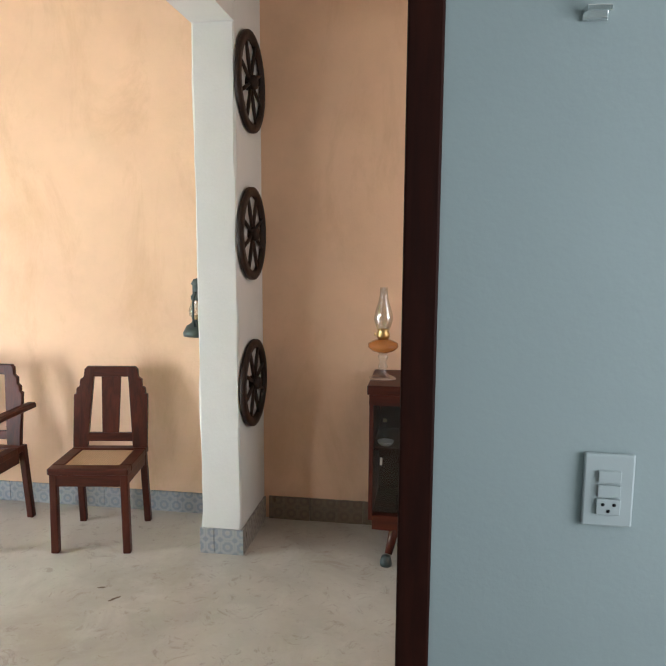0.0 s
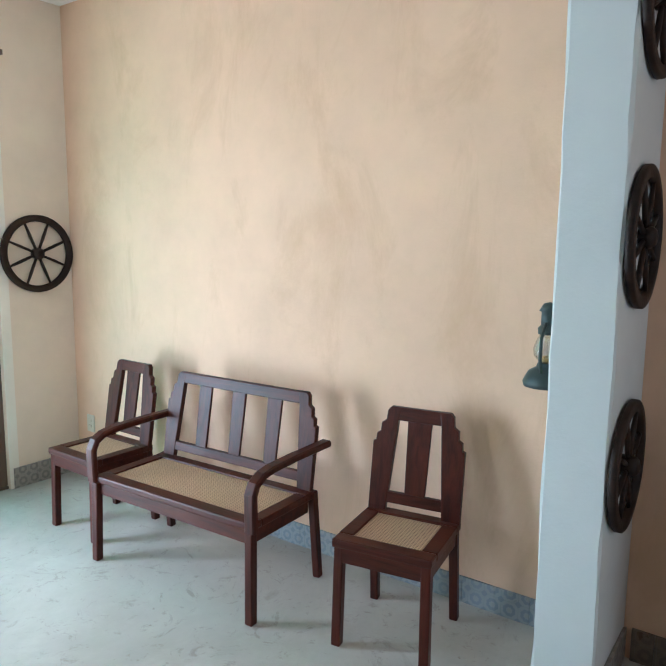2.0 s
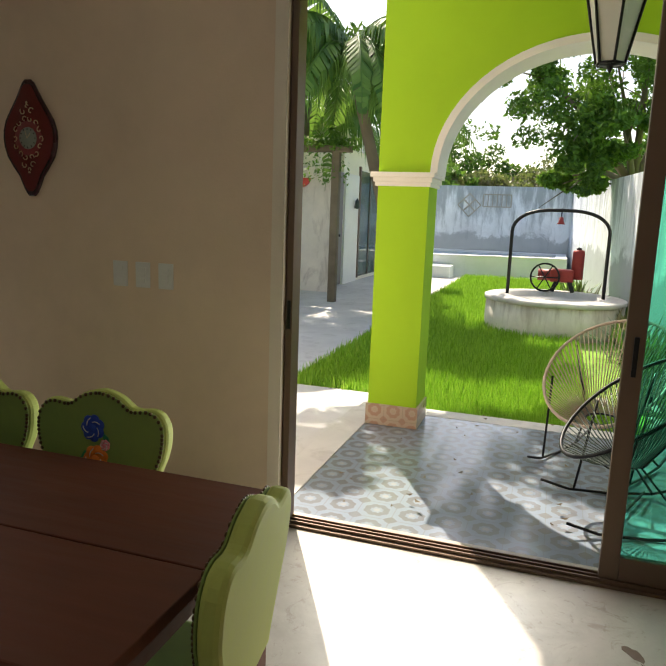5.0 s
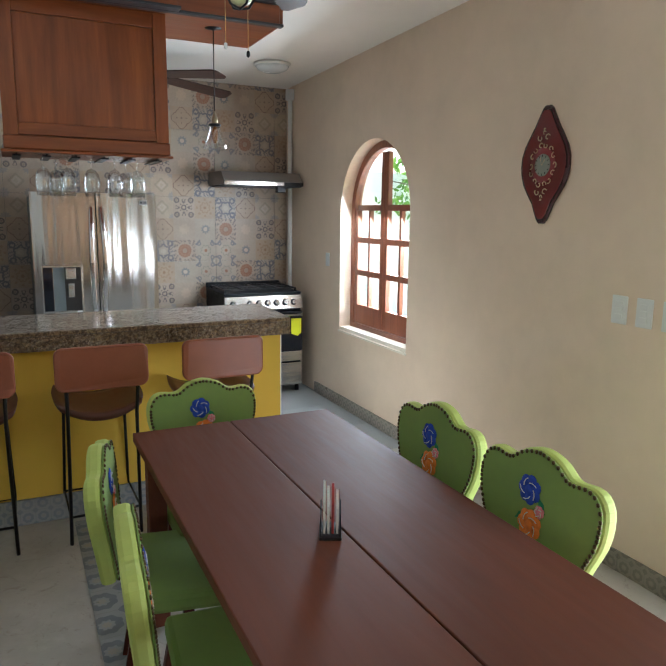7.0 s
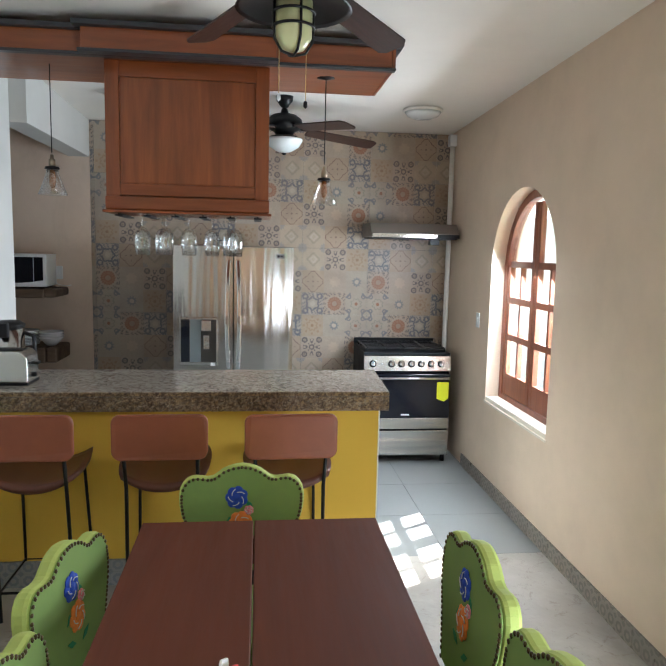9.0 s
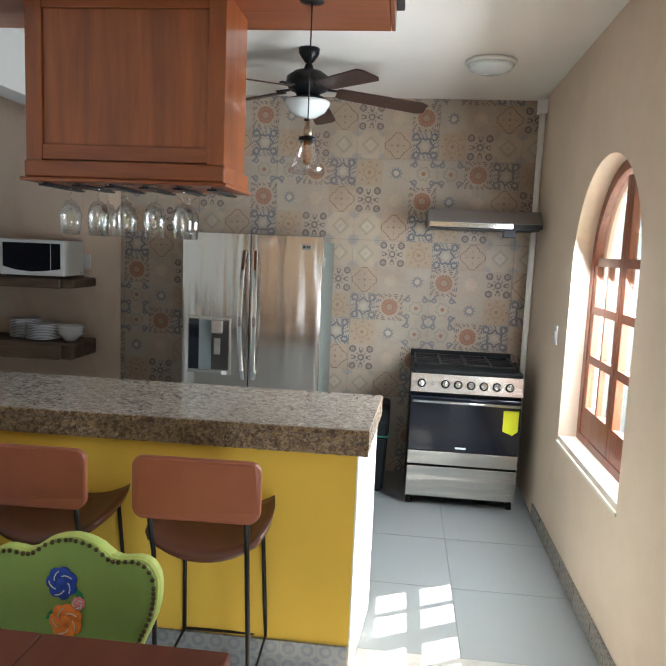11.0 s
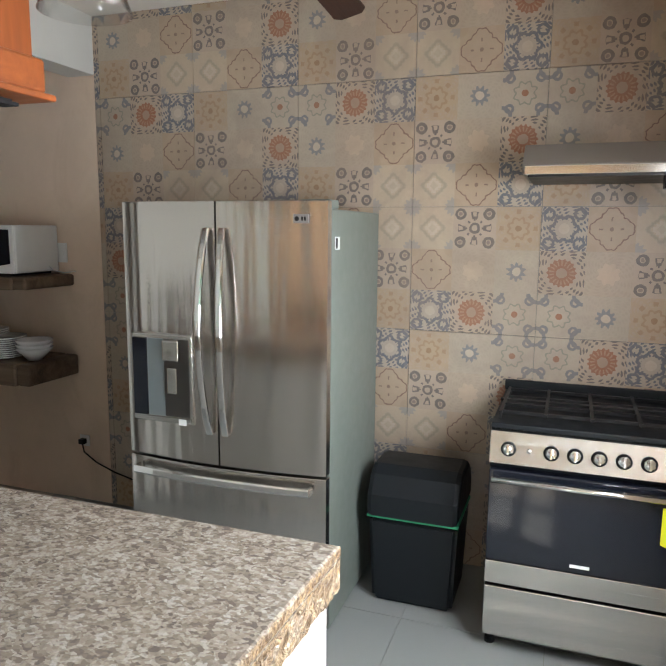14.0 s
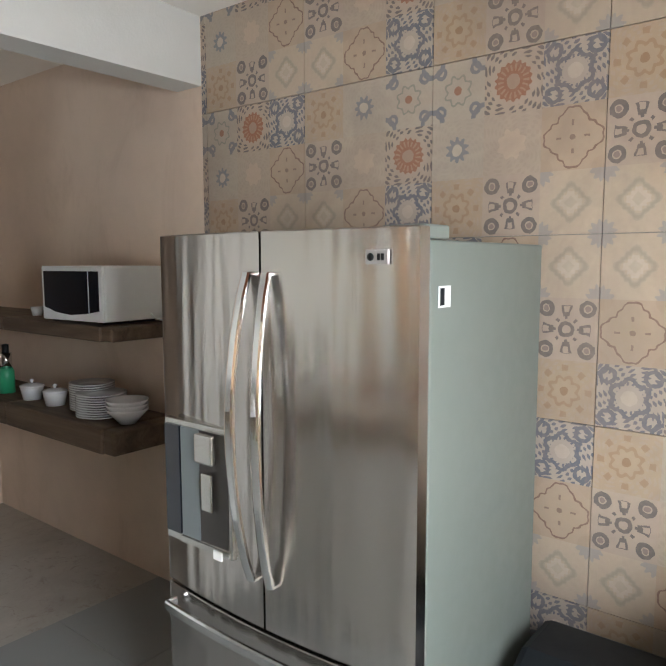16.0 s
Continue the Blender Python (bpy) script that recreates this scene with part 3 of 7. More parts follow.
bm = bmesh.new()
box(bm, XW, -4.40, 2.37, 2.49, 0, TOP)
box(bm, -4.40, -3.37, 2.37, 2.49, 2.12, TOP)
box(bm, -3.484, -3.37, 2.37, 2.49, 0, 2.12)
setting("wall_bedroom", bm, M_blue, "smooth blue-grey painted wall", "wall")
setting("wall_bedroom_face", bx(XW, -4.44, 2.356, 2.368, 0, TOP), M_wall_peach, "peach plaster on the hall side", "wall")
setting("wall_hall_west", bx(XW - 0.2, XW, -0.2, 2.4, 0, TOP), M_wall_peach, "peach plastered end wall", "wall")
setting("wall_bedroom_west", bx(XW - 0.2, XW, 2.4, 4.6, 0, TOP), M_blue, "blue painted side wall", "wall")
setting("wall_bedroom_north", bx(XW - 0.2, -3.42, 4.45, 4.59, 0, TOP), M_blue, "blue painted back wall", "wall")
setting("wall_bedroom_east", bx(-3.385, -3.372, 2.50, 4.45, 0, TOP), M_blue, "blue painted side wall", "wall")
bm = bmesh.new()
vs = box(bm, XW - 0.2, 0.2, -0.2, YK + 0.2, 2.9, 3.2)
for v in vs:
    if v.co.z < 3:
        v.co.z = ceil_z(v.co.y)
setting("ceiling", bm, M_ceiling, "plain off-white painted ceiling", "ceiling")
setting("floor", bx(XW - 0.2, 0.2, -0.2, 5.55, -0.12, 0), M_floor, "worn pale polished cement floor", "floor")

# door lining and leaf between bedroom and hall
fr = setting("door_1", bx(-4.40, -4.347, 2.35, 2.50, 0, 2.12, bev=0.004), M_doorwood, "dark brown wooden door lining", "door frame")
part("jamb", bx(-3.50, -3.485, 2.35, 2.495, 0, 2.06, bev=0.002), M_doorwood, fr)
part("casing", bx(-3.483, -3.40, 2.492, 2.505, 0, 2.12), M_doorwood, fr)
part("head", bx(-4.334, -3.486, 2.35, 2.50, 2.062, 2.12), M_doorwood, fr)
part("door_leaf", bx(-3.43, -3.392, 2.51, 3.33, 0.01, 2.05, bev=0.004), M_doorwood, fr, "dark brown door leaf standing open")
part("door_handle", lt([(0.012, 0), (0.012, 0.05), (0.024, 0.055), (0.024, 0.09), (0, 0.095)], (-3.53, 3.25, 1.0), 14, "x"), M_brass, fr)

# sliding glass door to the terrace
M_tint = glass("green_tinted_glass", (0.36, 0.86, 0.73), 0.02)
sd = setting("door_2", bx(0.03, 0.13, 0.50, 2.89, 2.55, 2.60, bev=0.003), M_bronze, "bronze aluminium sliding door, half open", "sliding door")
part("jamb", bx(0.03, 0.13, 0.49, 0.545, 0.02, 2.55, bev=0.003), M_bronze, sd)
part("jamb", bx(0.03, 0.13, 2.855, 2.89, 0.02, 2.55, bev=0.003), M_bronze, sd)
bm = bx(0.02, 0.14, 0.49, 2.89, 0.0, 0.015)
for xx in (0.045, 0.078, 0.11):
    box(bm, xx - 0.004, xx + 0.004, 0.49, 2.89, 0.015, 0.03)
part("track", bm, M_bronze, sd)
bm = bmesh.new()
box(bm, 0.05, 0.09, 0.555, 0.65, 0.03, 2.54, bev=0.004)
box(bm, 0.05, 0.09, 1.29, 1.37, 0.03, 2.54, bev=0.004)
box(bm, 0.051, 0.089, 0.65, 1.29, 0.03, 0.14, bev=0.004)
box(bm, 0.051, 0.089, 0.65, 1.29, 2.45, 2.54, bev=0.004)
part("sash", bm, M_bronze, sd)
part("pane", bx(0.066, 0.072, 0.64, 1.30, 0.13, 2.46), M_tint, sd, "green tinted glass pane")
part("handle", bx(0.036, 0.05, 1.315, 1.335, 0.95, 1.12, bev=0.003), M_black, sd)
# a second sash slid away behind the left jamb edge
part("lock", bx(0.022, 0.03, 2.862, 2.88, 1.02, 1.16, bev=0.002), M_black, sd)

# arched kitchen window
win = setting("window_1", bx(0.005, 0.199, 5.631, 6.709, 0.671, 0.70), M_reveal, "arched brown wooden casement window", "window")
win_sill = part("window_sill", bx(-0.008, 0.0, 5.62, 6.72, 0.655, 0.672, bev=0.002), M_reveal, win)


def arch_band(bm, c, r_in, r_out, zs, x0, x1, seg=20):
    for i in range(seg):
        a, b = math.pi * i / seg, math.pi * (i + 1) / seg
        pts = [(c - r * math.cos(t), zs + r * math.sin(t)) for r, t in ((r_in, a), (r_out, a), (r_out, b), (r_in, b))]
        prism(bm, pts, "x", x0, x1)


bm = bmesh.new()
box(bm, 0.10, 0.16, 5.634, 5.69, 0.70, 1.67)
box(bm, 0.10, 0.16, 6.65, 6.706, 0.70, 1.67)
box(bm, 0.10, 0.16, 5.69, 6.65, 0.70, 0.74)
arch_band(bm, 6.17, 0.48, 0.536, 1.67, 0.10, 0.16)
part("window_frame", bm, M_winwood, win)
for k, (a, b) in enumerate(((5.695, 6.167), (6.173, 6.645))):
    bm = bmesh.new()
    box(bm, 0.105, 0.145, a, a + 0.05, 0.745, 2.12 if k else 1.68, bev=0.003)
    box(bm, 0.105, 0.145, b - 0.05, b, 0.745, 1.68 if k else 2.12, bev=0.003)
    box(bm, 0.106, 0.144, a + 0.05, b - 0.05, 0.745, 0.90)
    for z in (1.17, 1.44, 1.70):
        box(bm, 0.106, 0.144, a + 0.05, b - 0.05, z - 0.022, z + 0.022)
    m = (a + b) / 2
    box(bm, 0.109, 0.141, m - 0.014, m + 0.014, 0.90, 1.68)
    part("sash", bm, M_winwood, win)
M_pane = glass("window_pane", (0.92, 0.97, 0.96), 0.05)
for z0, z1 in ((0.90, 1.15), (1.19, 1.42), (1.46, 1.68)):
    for a, b in ((5.745, 5.917), (5.945, 6.117), (6.223, 6.395), (6.423, 6.595)):
        ob = part("pane", bx(0.122, 0.126, a, b, z0, z1), M_pane, win)
        ob.visible_shadow = False
bm = bmesh.new()
pts = [(6.17 - 0.47 * math.cos(math.pi * i / 16), 1.70 + 0.44 * math.sin(math.pi * i / 16)) for i in range(17)]
prism(bm, pts, "x", 0.122, 0.126)
part("pane", bm, M_pane, win).visible_shadow = False

# ---- chairs of the living room ----


def cane_seat_parts(t, w, d, z, n_front=1):
    """Seat frame with a sunk cane panel."""
    bm = bmesh.new()
    box(bm, -w / 2, w / 2, d / 2 - 0.07, d / 2, z - 0.035, z, bev=0.008)
    box(bm, -w / 2, w / 2, -d / 2, -d / 2 + 0.06, z - 0.035, z, bev=0.006)
    box(bm, -w / 2, -w / 2 + 0.06, -d / 2 + 0.06, d / 2 - 0.07, z - 0.034, z - 0.001, bev=0.004)
    box(bm, w / 2 - 0.06, w / 2, -d / 2 + 0.06, d / 2 - 0.07, z - 0.034, z - 0.001, bev=0.004)
    part("seat_frame", bm, M_darkwood_x, t)
    part("cane_panel", bx(-w / 2 + 0.055, w / 2 - 0.055, -d / 2 + 0.055, d / 2 - 0.065, z - 0.018, z - 0.009), M_cane, t, "woven straw-coloured cane panel")
    bm = bmesh.new()
    box(bm, -w / 2 + 0.03, w / 2 - 0.03, d / 2 - 0.035, d / 2 - 0.012, z - 0.095, z - 0.035, bev=0.003)
    box(bm, -w / 2 + 0.03, w / 2 - 0.03, -d / 2 + 0.012, -d / 2 + 0.035, z - 0.095, z - 0.035, bev=0.003)
    box(bm, -w / 2 + 0.012, -w / 2 + 0.035, -d / 2 + 0.03, d / 2 - 0.03, z - 0.095, z - 0.035, bev=0.003)
    box(bm, w / 2 - 0.035, w / 2 - 0.012, -d / 2 + 0.03, d / 2 - 0.03, z - 0.095, z - 0.035, bev=0.003)
    part("apron", bm, M_darkwood_x, t)


def stepped_back(t, w, d, z, top, slats):
    """Raked back with a stepped outline and flat slats."""
    def y_at(h):
        return -d / 2 + 0.02 - (h - z) * 0.16
    out = w / 2
    post_pts = [(-out, z - 0.02), (-out, top - 0.15), (-out + 0.012, top - 0.145), (-out + 0.014, top - 0.115), (-out + 0.03, top - 0.105), (-out + 0.032, top - 0.07), (-out + 0.052, top - 0.055), (-out + 0.056, top - 0.015), (-out + 0.07, top),
                (-out + 0.115, top), (-out + 0.105, top - 0.06), (-out + 0.075, z - 0.02)]
    for s in (1, -1):
        bm = bmesh.new()
        prism(bm, [(p[0] * s, p[1]) for p in post_pts], "y", -0.014, 0.014, bev=0.003)
        for v in bm.verts:
            v.co.y += y_at(v.co.z)
        part("back_post", bm, M_darkwood, t)
    bm = bmesh.new()
    box(bm, -out + 0.07, out - 0.07, -0.013, 0.013, top - 0.055, top, bev=0.004)
    for v in bm.verts:
        v.co.y += y_at(v.co.z)
    part("top_rail", bm, M_darkwood_x, t)
    bm = bmesh.new()
    box(bm, -out + 0.05, out - 0.05, -0.012, 0.012, z + 0.03, z + 0.075, bev=0.003)
    for v in bm.verts:
        v.co.y += y_at(v.co.z)
    part("bottom_rail", bm, M_darkwood_x, t)
    for c, sw in slats:
        bm = bmesh.new()
        prism(bm, [(c - sw * 0.42, z + 0.07), (c + sw * 0.42, z + 0.07), (c + sw / 2, top - 0.05), (c - sw / 2, top - 0.05)], "y", -0.007, 0.007, bev=0.002)
        for v in bm.verts:
            v.co.y += y_at(v.co.z)
        part("slat", bm, M_darkwood, t)


def legs4(t, w, d, z, splay=0.02):
    for sx in (-1, 1):
        bm = bmesh.new()
        bar(bm, (sx * (w / 2 - 0.025), d / 2 - 0.03, z - 0.035), (sx * (w / 2 - 0.02), d / 2 - 0.02, 0), 0.038, 0.038, 0.005)
        part("leg", bm, M_darkwood, t)
        bm = bmesh.new()
        bar(bm, (sx * (w / 2 - 0.025), -d / 2 + 0.02, z), (sx * (w / 2 - 0.02), -d / 2 - splay, 0), 0.036, 0.036, 0.005)
        part("leg", bm, M_darkwood, t)


def cane_chair(m, label):
    t = thing("side_chair", label, "chair", m, "cane seated set by the wall")
    w, d, z = 0.398, 0.385, 0.44
    legs4(t, w, d, z)
    cane_seat_parts(t, w, d, z)
    stepped_back(t, w, d, z, 0.87, [(0, 0.105)])
    return t


ch = cane_chair(pose(-2.708, 0.388, 0, 0, 0, 9), "dark red wooden side chair with cane seat against the peach wall")
c2 = copy_thing(ch, pose(-0.878, 0.443, 0, 0, 0, -1))
c2["label"] = "dark red wooden side chair with cane seat beside the bench"



def strip(pts, hw, ht):
    """One wooden strip bent along points, wide in x."""
    bm = bmesh.new()
    P, rings = [Vector(p) for p in pts], []
    for i, p in enumerate(P):
        d = (P[min(i + 1, len(P) - 1)] - P[max(i - 1, 0)]).normalized()
        n = d.cross(Vector((1, 0, 0))).normalized()
        rings.append([bm.verts.new(p + Vector((a * hw, 0, 0)) + n * b * ht) for a, b in ((-1, -0.6), (-0.7, -1), (0.7, -1), (1, -0.6), (1, 0.6), (0.7, 1), (-0.7, 1), (-1, 0.6))])
    for r0, r1 in zip(rings, rings[1:]):
        for k in range(8):
            bm.faces.new((r0[k], r0[(k + 1) % 8], r1[(k + 1) % 8], r1[k]))
    bm.faces.new(rings[0][::-1])
    bm.faces.new(rings[-1])
    bmesh.ops.recalc_face_normals(bm, faces=bm.faces[:])
    return bm


bench = thing("bench", "dark red wooden two-seat bench with cane seat and curved arms", "bench", pose(-1.70, 0.484, 0, 0, 0, 2), "cane seated set by the wall")
BW, BD, BZ = 1.02, 0.48, 0.43
legs4(bench, BW, BD, BZ)
cane_seat_parts(bench, BW - 0.03, BD - 0.04, BZ)
stepped_back(bench, BW - 0.06, BD, BZ, 0.867, [(-0.225, 0.085), (0.0, 0.085), (0.225, 0.085)])
for s in (1, -1):
    x = s * (BW / 2 - 0.012)
    curve = [(x, -0.31, 0.635), (x, -0.05, 0.635), (x, 0.10, 0.63), (x, 0.16, 0.62), (x, 0.205, 0.595), (x, 0.225, 0.555), (x, 0.225, 0.52), (x, 0.222, 0.40)]
    part("arm", strip(curve, 0.027, 0.016), M_darkwood, bench)

# ---- wagon wheels ----


def wagon_wheel(m, rad, label, hub=0.035):
    t = thing("wagon_wheel", label, "wheel", m, "wagon wheels on the walls")
    prof = [(rad - 0.04, -0.012), (rad - 0.04, 0.012), (rad - 0.004, 0.012), (rad, 0.009), (rad, -0.009), (rad - 0.004, -0.012), (rad - 0.04, -0.012)]
    part("rim", lt(prof, (0, 0, 0), 40), M_wheelwood, t)
    part("hub", lt([(0.0, -0.02), (hub, -0.02), (hub, 0.02), (hub * 0.75, 0.032), (hub * 0.4, 0.036), (0.0, 0.03)], (0, 0, 0), 20), M_wheelwood, t)
    me = None
    for k in range(8):
        a = math.pi / 4 * k + 0.39
        bm = bmesh.new()
        tube(bm, [(math.cos(a) * hub * 0.9, math.sin(a) * hub * 0.9, 0), (math.cos(a) * rad * 0.5, math.sin(a) * rad * 0.5, 0), (math.cos(a) * (rad - 0.04), math.sin(a) * (rad - 0.04), 0)], [0.008, 0.010, 0.007], 6)
        part("spoke", bm, M_wheelwood, t)
    return t


wagon_wheel(pose(-0.022, 0.243, 1.458, 0, -90, 0), 0.238, "dark wooden wagon wheel on the sand wall by the corner")
for z, r in ((2.305, 0.235), (1.585, 0.228), (0.832, 0.223)):
    wagon_wheel(pose(-3.498, 0.25, z, 0, -90, 0), r, "dark wooden wagon wheel hung on the white pillar")

# ---- dining table ----
TX0, TX1, TY0, TY1, TZ = -2.12, -1.28, 2.33, 4.23, 0.795
table = thing("dining_table", "red-brown extending wooden dining table with a centre joint", "table", pose(-1.699, 3.283, 0))
for s, a, b in ((-1, -0.42, -0.0295), (1, -0.0255, 0.42)):
    part("tabletop", bx(a, b, -0.95, 0.95, TZ - 0.035, TZ, bev=0.004), M_tabletop, table)
bm = bmesh.new()
for a in ((-0.37, 0.37, -0.90, -0.875), (-0.37, 0.37, 0.875, 0.90), (-0.37, -0.345, -0.875, 0.875), (0.345, 0.37, -0.875, 0.875)):
    box(bm, *a, TZ - 0.13, TZ - 0.036)
part("apron", bm, M_tabletop, table)
for sx in (-1, 1):
    for sy in (-1, 1):
        part("leg", bar(bmesh.new(), (sx * 0.35, sy * 0.88, TZ - 0.04), (sx * 0.35, sy * 0.88, 0), 0.07, 0.07, 0.006), M_tabletop, table)

# ---- upholstered dining chairs ----


def crest(w, z0, z1, n=9):
    """Scalloped outline of the back."""
    pts = [(-0.155, z0), (0.155, z0)]
    right = [(0.17, z0 + 0.06), (0.205, z0 + 0.15), (0.235, z0 + 0.22), (0.245, z0 + 0.28), (0.24, z0 + 0.33), (0.215, z0 + 0.365), (0.18, z0 + 0.375), (0.14, z0 + 0.37), (0.11, z0 + 0.375), (0.075, z0 + 0.40), (0.035, z0 + 0.415), (0.0, z0 + 0.42)]
    fine = []
    P = [pts[1]] + right
    for i in range(len(P) - 1):
        p0, p1, p2, p3 = P[max(i - 1, 0)], P[i], P[i + 1], P[min(i + 2, len(P) - 1)]
        for u in (0.0, 0.5):
            fine.append(tuple(0.5 * (2 * b + (c - a) * u + (2 * a - 5 * b + 4 * c - d) * u * u + (3 * b - a - 3 * c + d) * u ** 3) for a, b, c, d in zip(p0, p1, p2, p3)))
    right = fine[1:] + [right[-1]]
    left = [(-x, z) for x, z in right[::-1][1:]]
    return pts + right + left


def flower(bm_c, mat, parent, name, c, r):
    bm = bmesh.new()
    n = 7
    x, z = c
    for k in range(n):
        a = 2 * math.pi * k / n
        px, pz = x + math.cos(a) * r * 0.55, z + math.sin(a) * r * 0.55
        lathe(bm, [(0.0, 0.0), (r * 0.42, 0.001), (r * 0.36, 0.004), (0.0, 0.006)], (px, 0.026 + 0.0006 * (k % 3), pz), 10, "y")
    lathe(bm, [(0.0, 0.0), (r * 0.35, 0.001), (r * 0.3, 0.007), (0, 0.009)], (x, 0.026, z), 10, "y")
    part(name, bm, mat, parent)
    bm = bmesh.new()
    for k in range(5):
        a = 2 * math.pi * k / 5 + 0.4
        tube(bm, [(x + math.cos(a + u) * r * (0.42 + 0.3 * u), 0.034, z + math.sin(a + u) * r * (0.42 + 0.3 * u)) for u in (0.0, 0.35, 0.7, 1.0)], 0.0016, 5)
    part("petal_edging", bm, M_petaledge, parent, "pale stitched petal edges")


M_petaledge = paint("pale_thread", (0.62, 0.60, 0.55), 0.7)


def lime_chair(m, label):
    t = thing("dining_chair", label, "chair", m, "upholstered chairs round the table")
    z = 0.47
    part("seat", bx(-0.23, 0.23, -0.19, 0.24, z - 0.07, z, bev=0.02), M_limefabric, t)
    for sx in (-1, 1):
        part("leg", bar(bmesh.new(), (sx * 0.2, 0.2, z - 0.07), (sx * 0.2, 0.21, 0), 0.04, 0.04, 0.005), M_darkwood, t)
        part("leg", bar(bmesh.new(), (sx * 0.17, -0.17, z - 0.07), (sx * 0.18, -0.24, 0), 0.038, 0.038, 0.005), M_darkwood, t)
    back = new("backrest")
    back.parent = t
    back.location = (0, -0.215, 0)
    back.rotation_euler = (radians(5), 0, 0)
    out = crest(0.46, 0.49, 0.90)
    front = prism(bmesh.new(), [(x * 0.97, 0.70 + (zz - 0.70) * 0.97) for x, zz in out], "y", 0.0182, 0.025, bev=0.003)
    part("front_cover", front, M_limefabric, back, "lime green fabric with embroidery")
    part("rear_cover", prism(bmesh.new(), out, "y", -0.032, 0.018, bev=0.014), M_limerear, back, "yellow lime plain fabric")
    bm = bmesh.new()
    ring = [Vector((x * 0.95, 0.026, 0.70 + (zz - 0.70) * 0.95)) for x, zz in out[1:]]
    for a, b in zip(ring, ring[1:]):
        n = max(1, int((b - a).length / 0.0125))
        for k in range(n):
            p = a.lerp(b, k / n)
            lathe(bm, [(0.0068, -0.001), (0.006, 0.003), (0.0, 0.005)], (p.x, 0.0245, p.z), 6, "y")
    ob = part("nailhead_trim", bm, M_nail, back, "row of dark brass nailheads")
    flower(None, M_orangeflower, back, "orange_flower", (0.005, 0.685), 0.05)
    flower(None, M_blueflower, back, "blue_flower", (0.02, 0.785), 0.047)
    flower(None, M_pinkflower, back, "pink_flower", (-0.028, 0.735), 0.02)
    bm = bmesh.new()
    for cx, cz, a in ((-0.03, 0.755, 0.9), (0.045, 0.70, -0.7), (-0.035, 0.61, -0.5), (0.05, 0.62, 0.4)):
        pts = [(cx + math.cos(a) * u * 0.026 - math.sin(a) * v * 0.01, cz + math.sin(a) * u * 0.026 + math.cos(a) * v * 0.01) for u, v in ((-1, 0), (0, 1), (1, 0), (0, -1))]
        prism(bm, pts, "y", 0.0242, 0.027)
    part("leaves", bm, M_leafthread, back)
    return t


LC = lime_chair(pose(-1.775, 4.19, 0, 0, 0, 180) @ Matrix.Diagonal((1, 1, 1.02, 1)), "lime green upholstered chair with embroidered flowers at the table end")
for x, y, a, lab in ((-1.38, 3.63, 90, ""), (-1.38, 3.08, 91, ""), (-2.0, 3.80, -101, ""), (-1.99, 3.25, -95, ""), (-1.735, 2.53, 7, "lime green upholstered chair seen from its plain yellowish back")):
    c = copy_thing(LC, pose(x, y, 0, 0, 0, a) @ Matrix.Diagonal((1.05, 1, 1.04, 1) if x > -1.5 else (1, 1, 1.045, 1) if y < 3 else (1, 1, 0.965, 1)))
    c["label"] = lab or "lime green upholstered chair with embroidered flowers along the table side"

# napkin holder
NS = 0.85
nh = thing("napkin_holder", "black napkin holder with folded paper napkins on the table", "napkin holder", pose(-1.765, 3.17, TZ, 0, 0, 65))
part("base", bx(-0.05, 0.05, -0.03, 0.03, 0, 0.008, bev=0.002), M_black, nh)
for s in (-1, 1):
    part("side", prism(bmesh.new(), [(-0.045, 0.008), (0.045, 0.008), (0.04, 0.07), (0, 0.095), (-0.04, 0.07)], "y", s * 0.026 - 0.0015, s * 0.026 + 0.0015), M_black, nh)
M_paper = paint("paper", (0.75, 0.72, 0.68), 0.8)
M_redpaper = paint("red_paper", (0.45, 0.05, 0.04), 0.8)
for k, (y, h, mt) in enumerate(((-0.018, 0.14, M_paper), (-0.006, 0.16, M_redpaper), (0.006, 0.15, M_paper), (0.017, 0.17, M_paper))):
    part("napkin", prism(bmesh.new(), [(-0.03, 0.01), (0.03, 0.01), (0.015, h * NS), (-0.01, h * NS + 0.01), (-0.035, h * 0.6)], "y", y - 0.003, y + 0.003), mt, nh)

# ---- bar counter ----
setting("bar_rear_face", bx(-3.268, -1.06, 5.842, 5.88, 0, 0.936), M_white, "pale plaster on the kitchen side of the bar", "bar counter")
setting("bar_wall", bx(-3.268, -1.075, 5.335, 5.84, 0, 0.937), M_yellow, "yellow painted masonry bar counter", "bar counter")
setting("bar_end_face", prism(bmesh.new(), [(-1.0745, 5.334), (-1.068, 5.334), (-1.018, 5.881), (-1.0595, 5.881), (-1.0595, 5.8405), (-1.0745, 5.8405)], "z", 0, 0.936), M_trim, "white painted end of the bar", "bar counter")
ctop = thing("countertop", "thick speckled brown granite countertop with chiselled edge", "countertop", pose(0, 0, 0))
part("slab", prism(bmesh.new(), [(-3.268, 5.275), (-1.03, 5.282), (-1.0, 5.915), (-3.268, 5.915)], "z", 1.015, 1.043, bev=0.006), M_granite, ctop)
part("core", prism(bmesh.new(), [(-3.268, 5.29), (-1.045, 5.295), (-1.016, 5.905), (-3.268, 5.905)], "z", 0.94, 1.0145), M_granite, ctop)


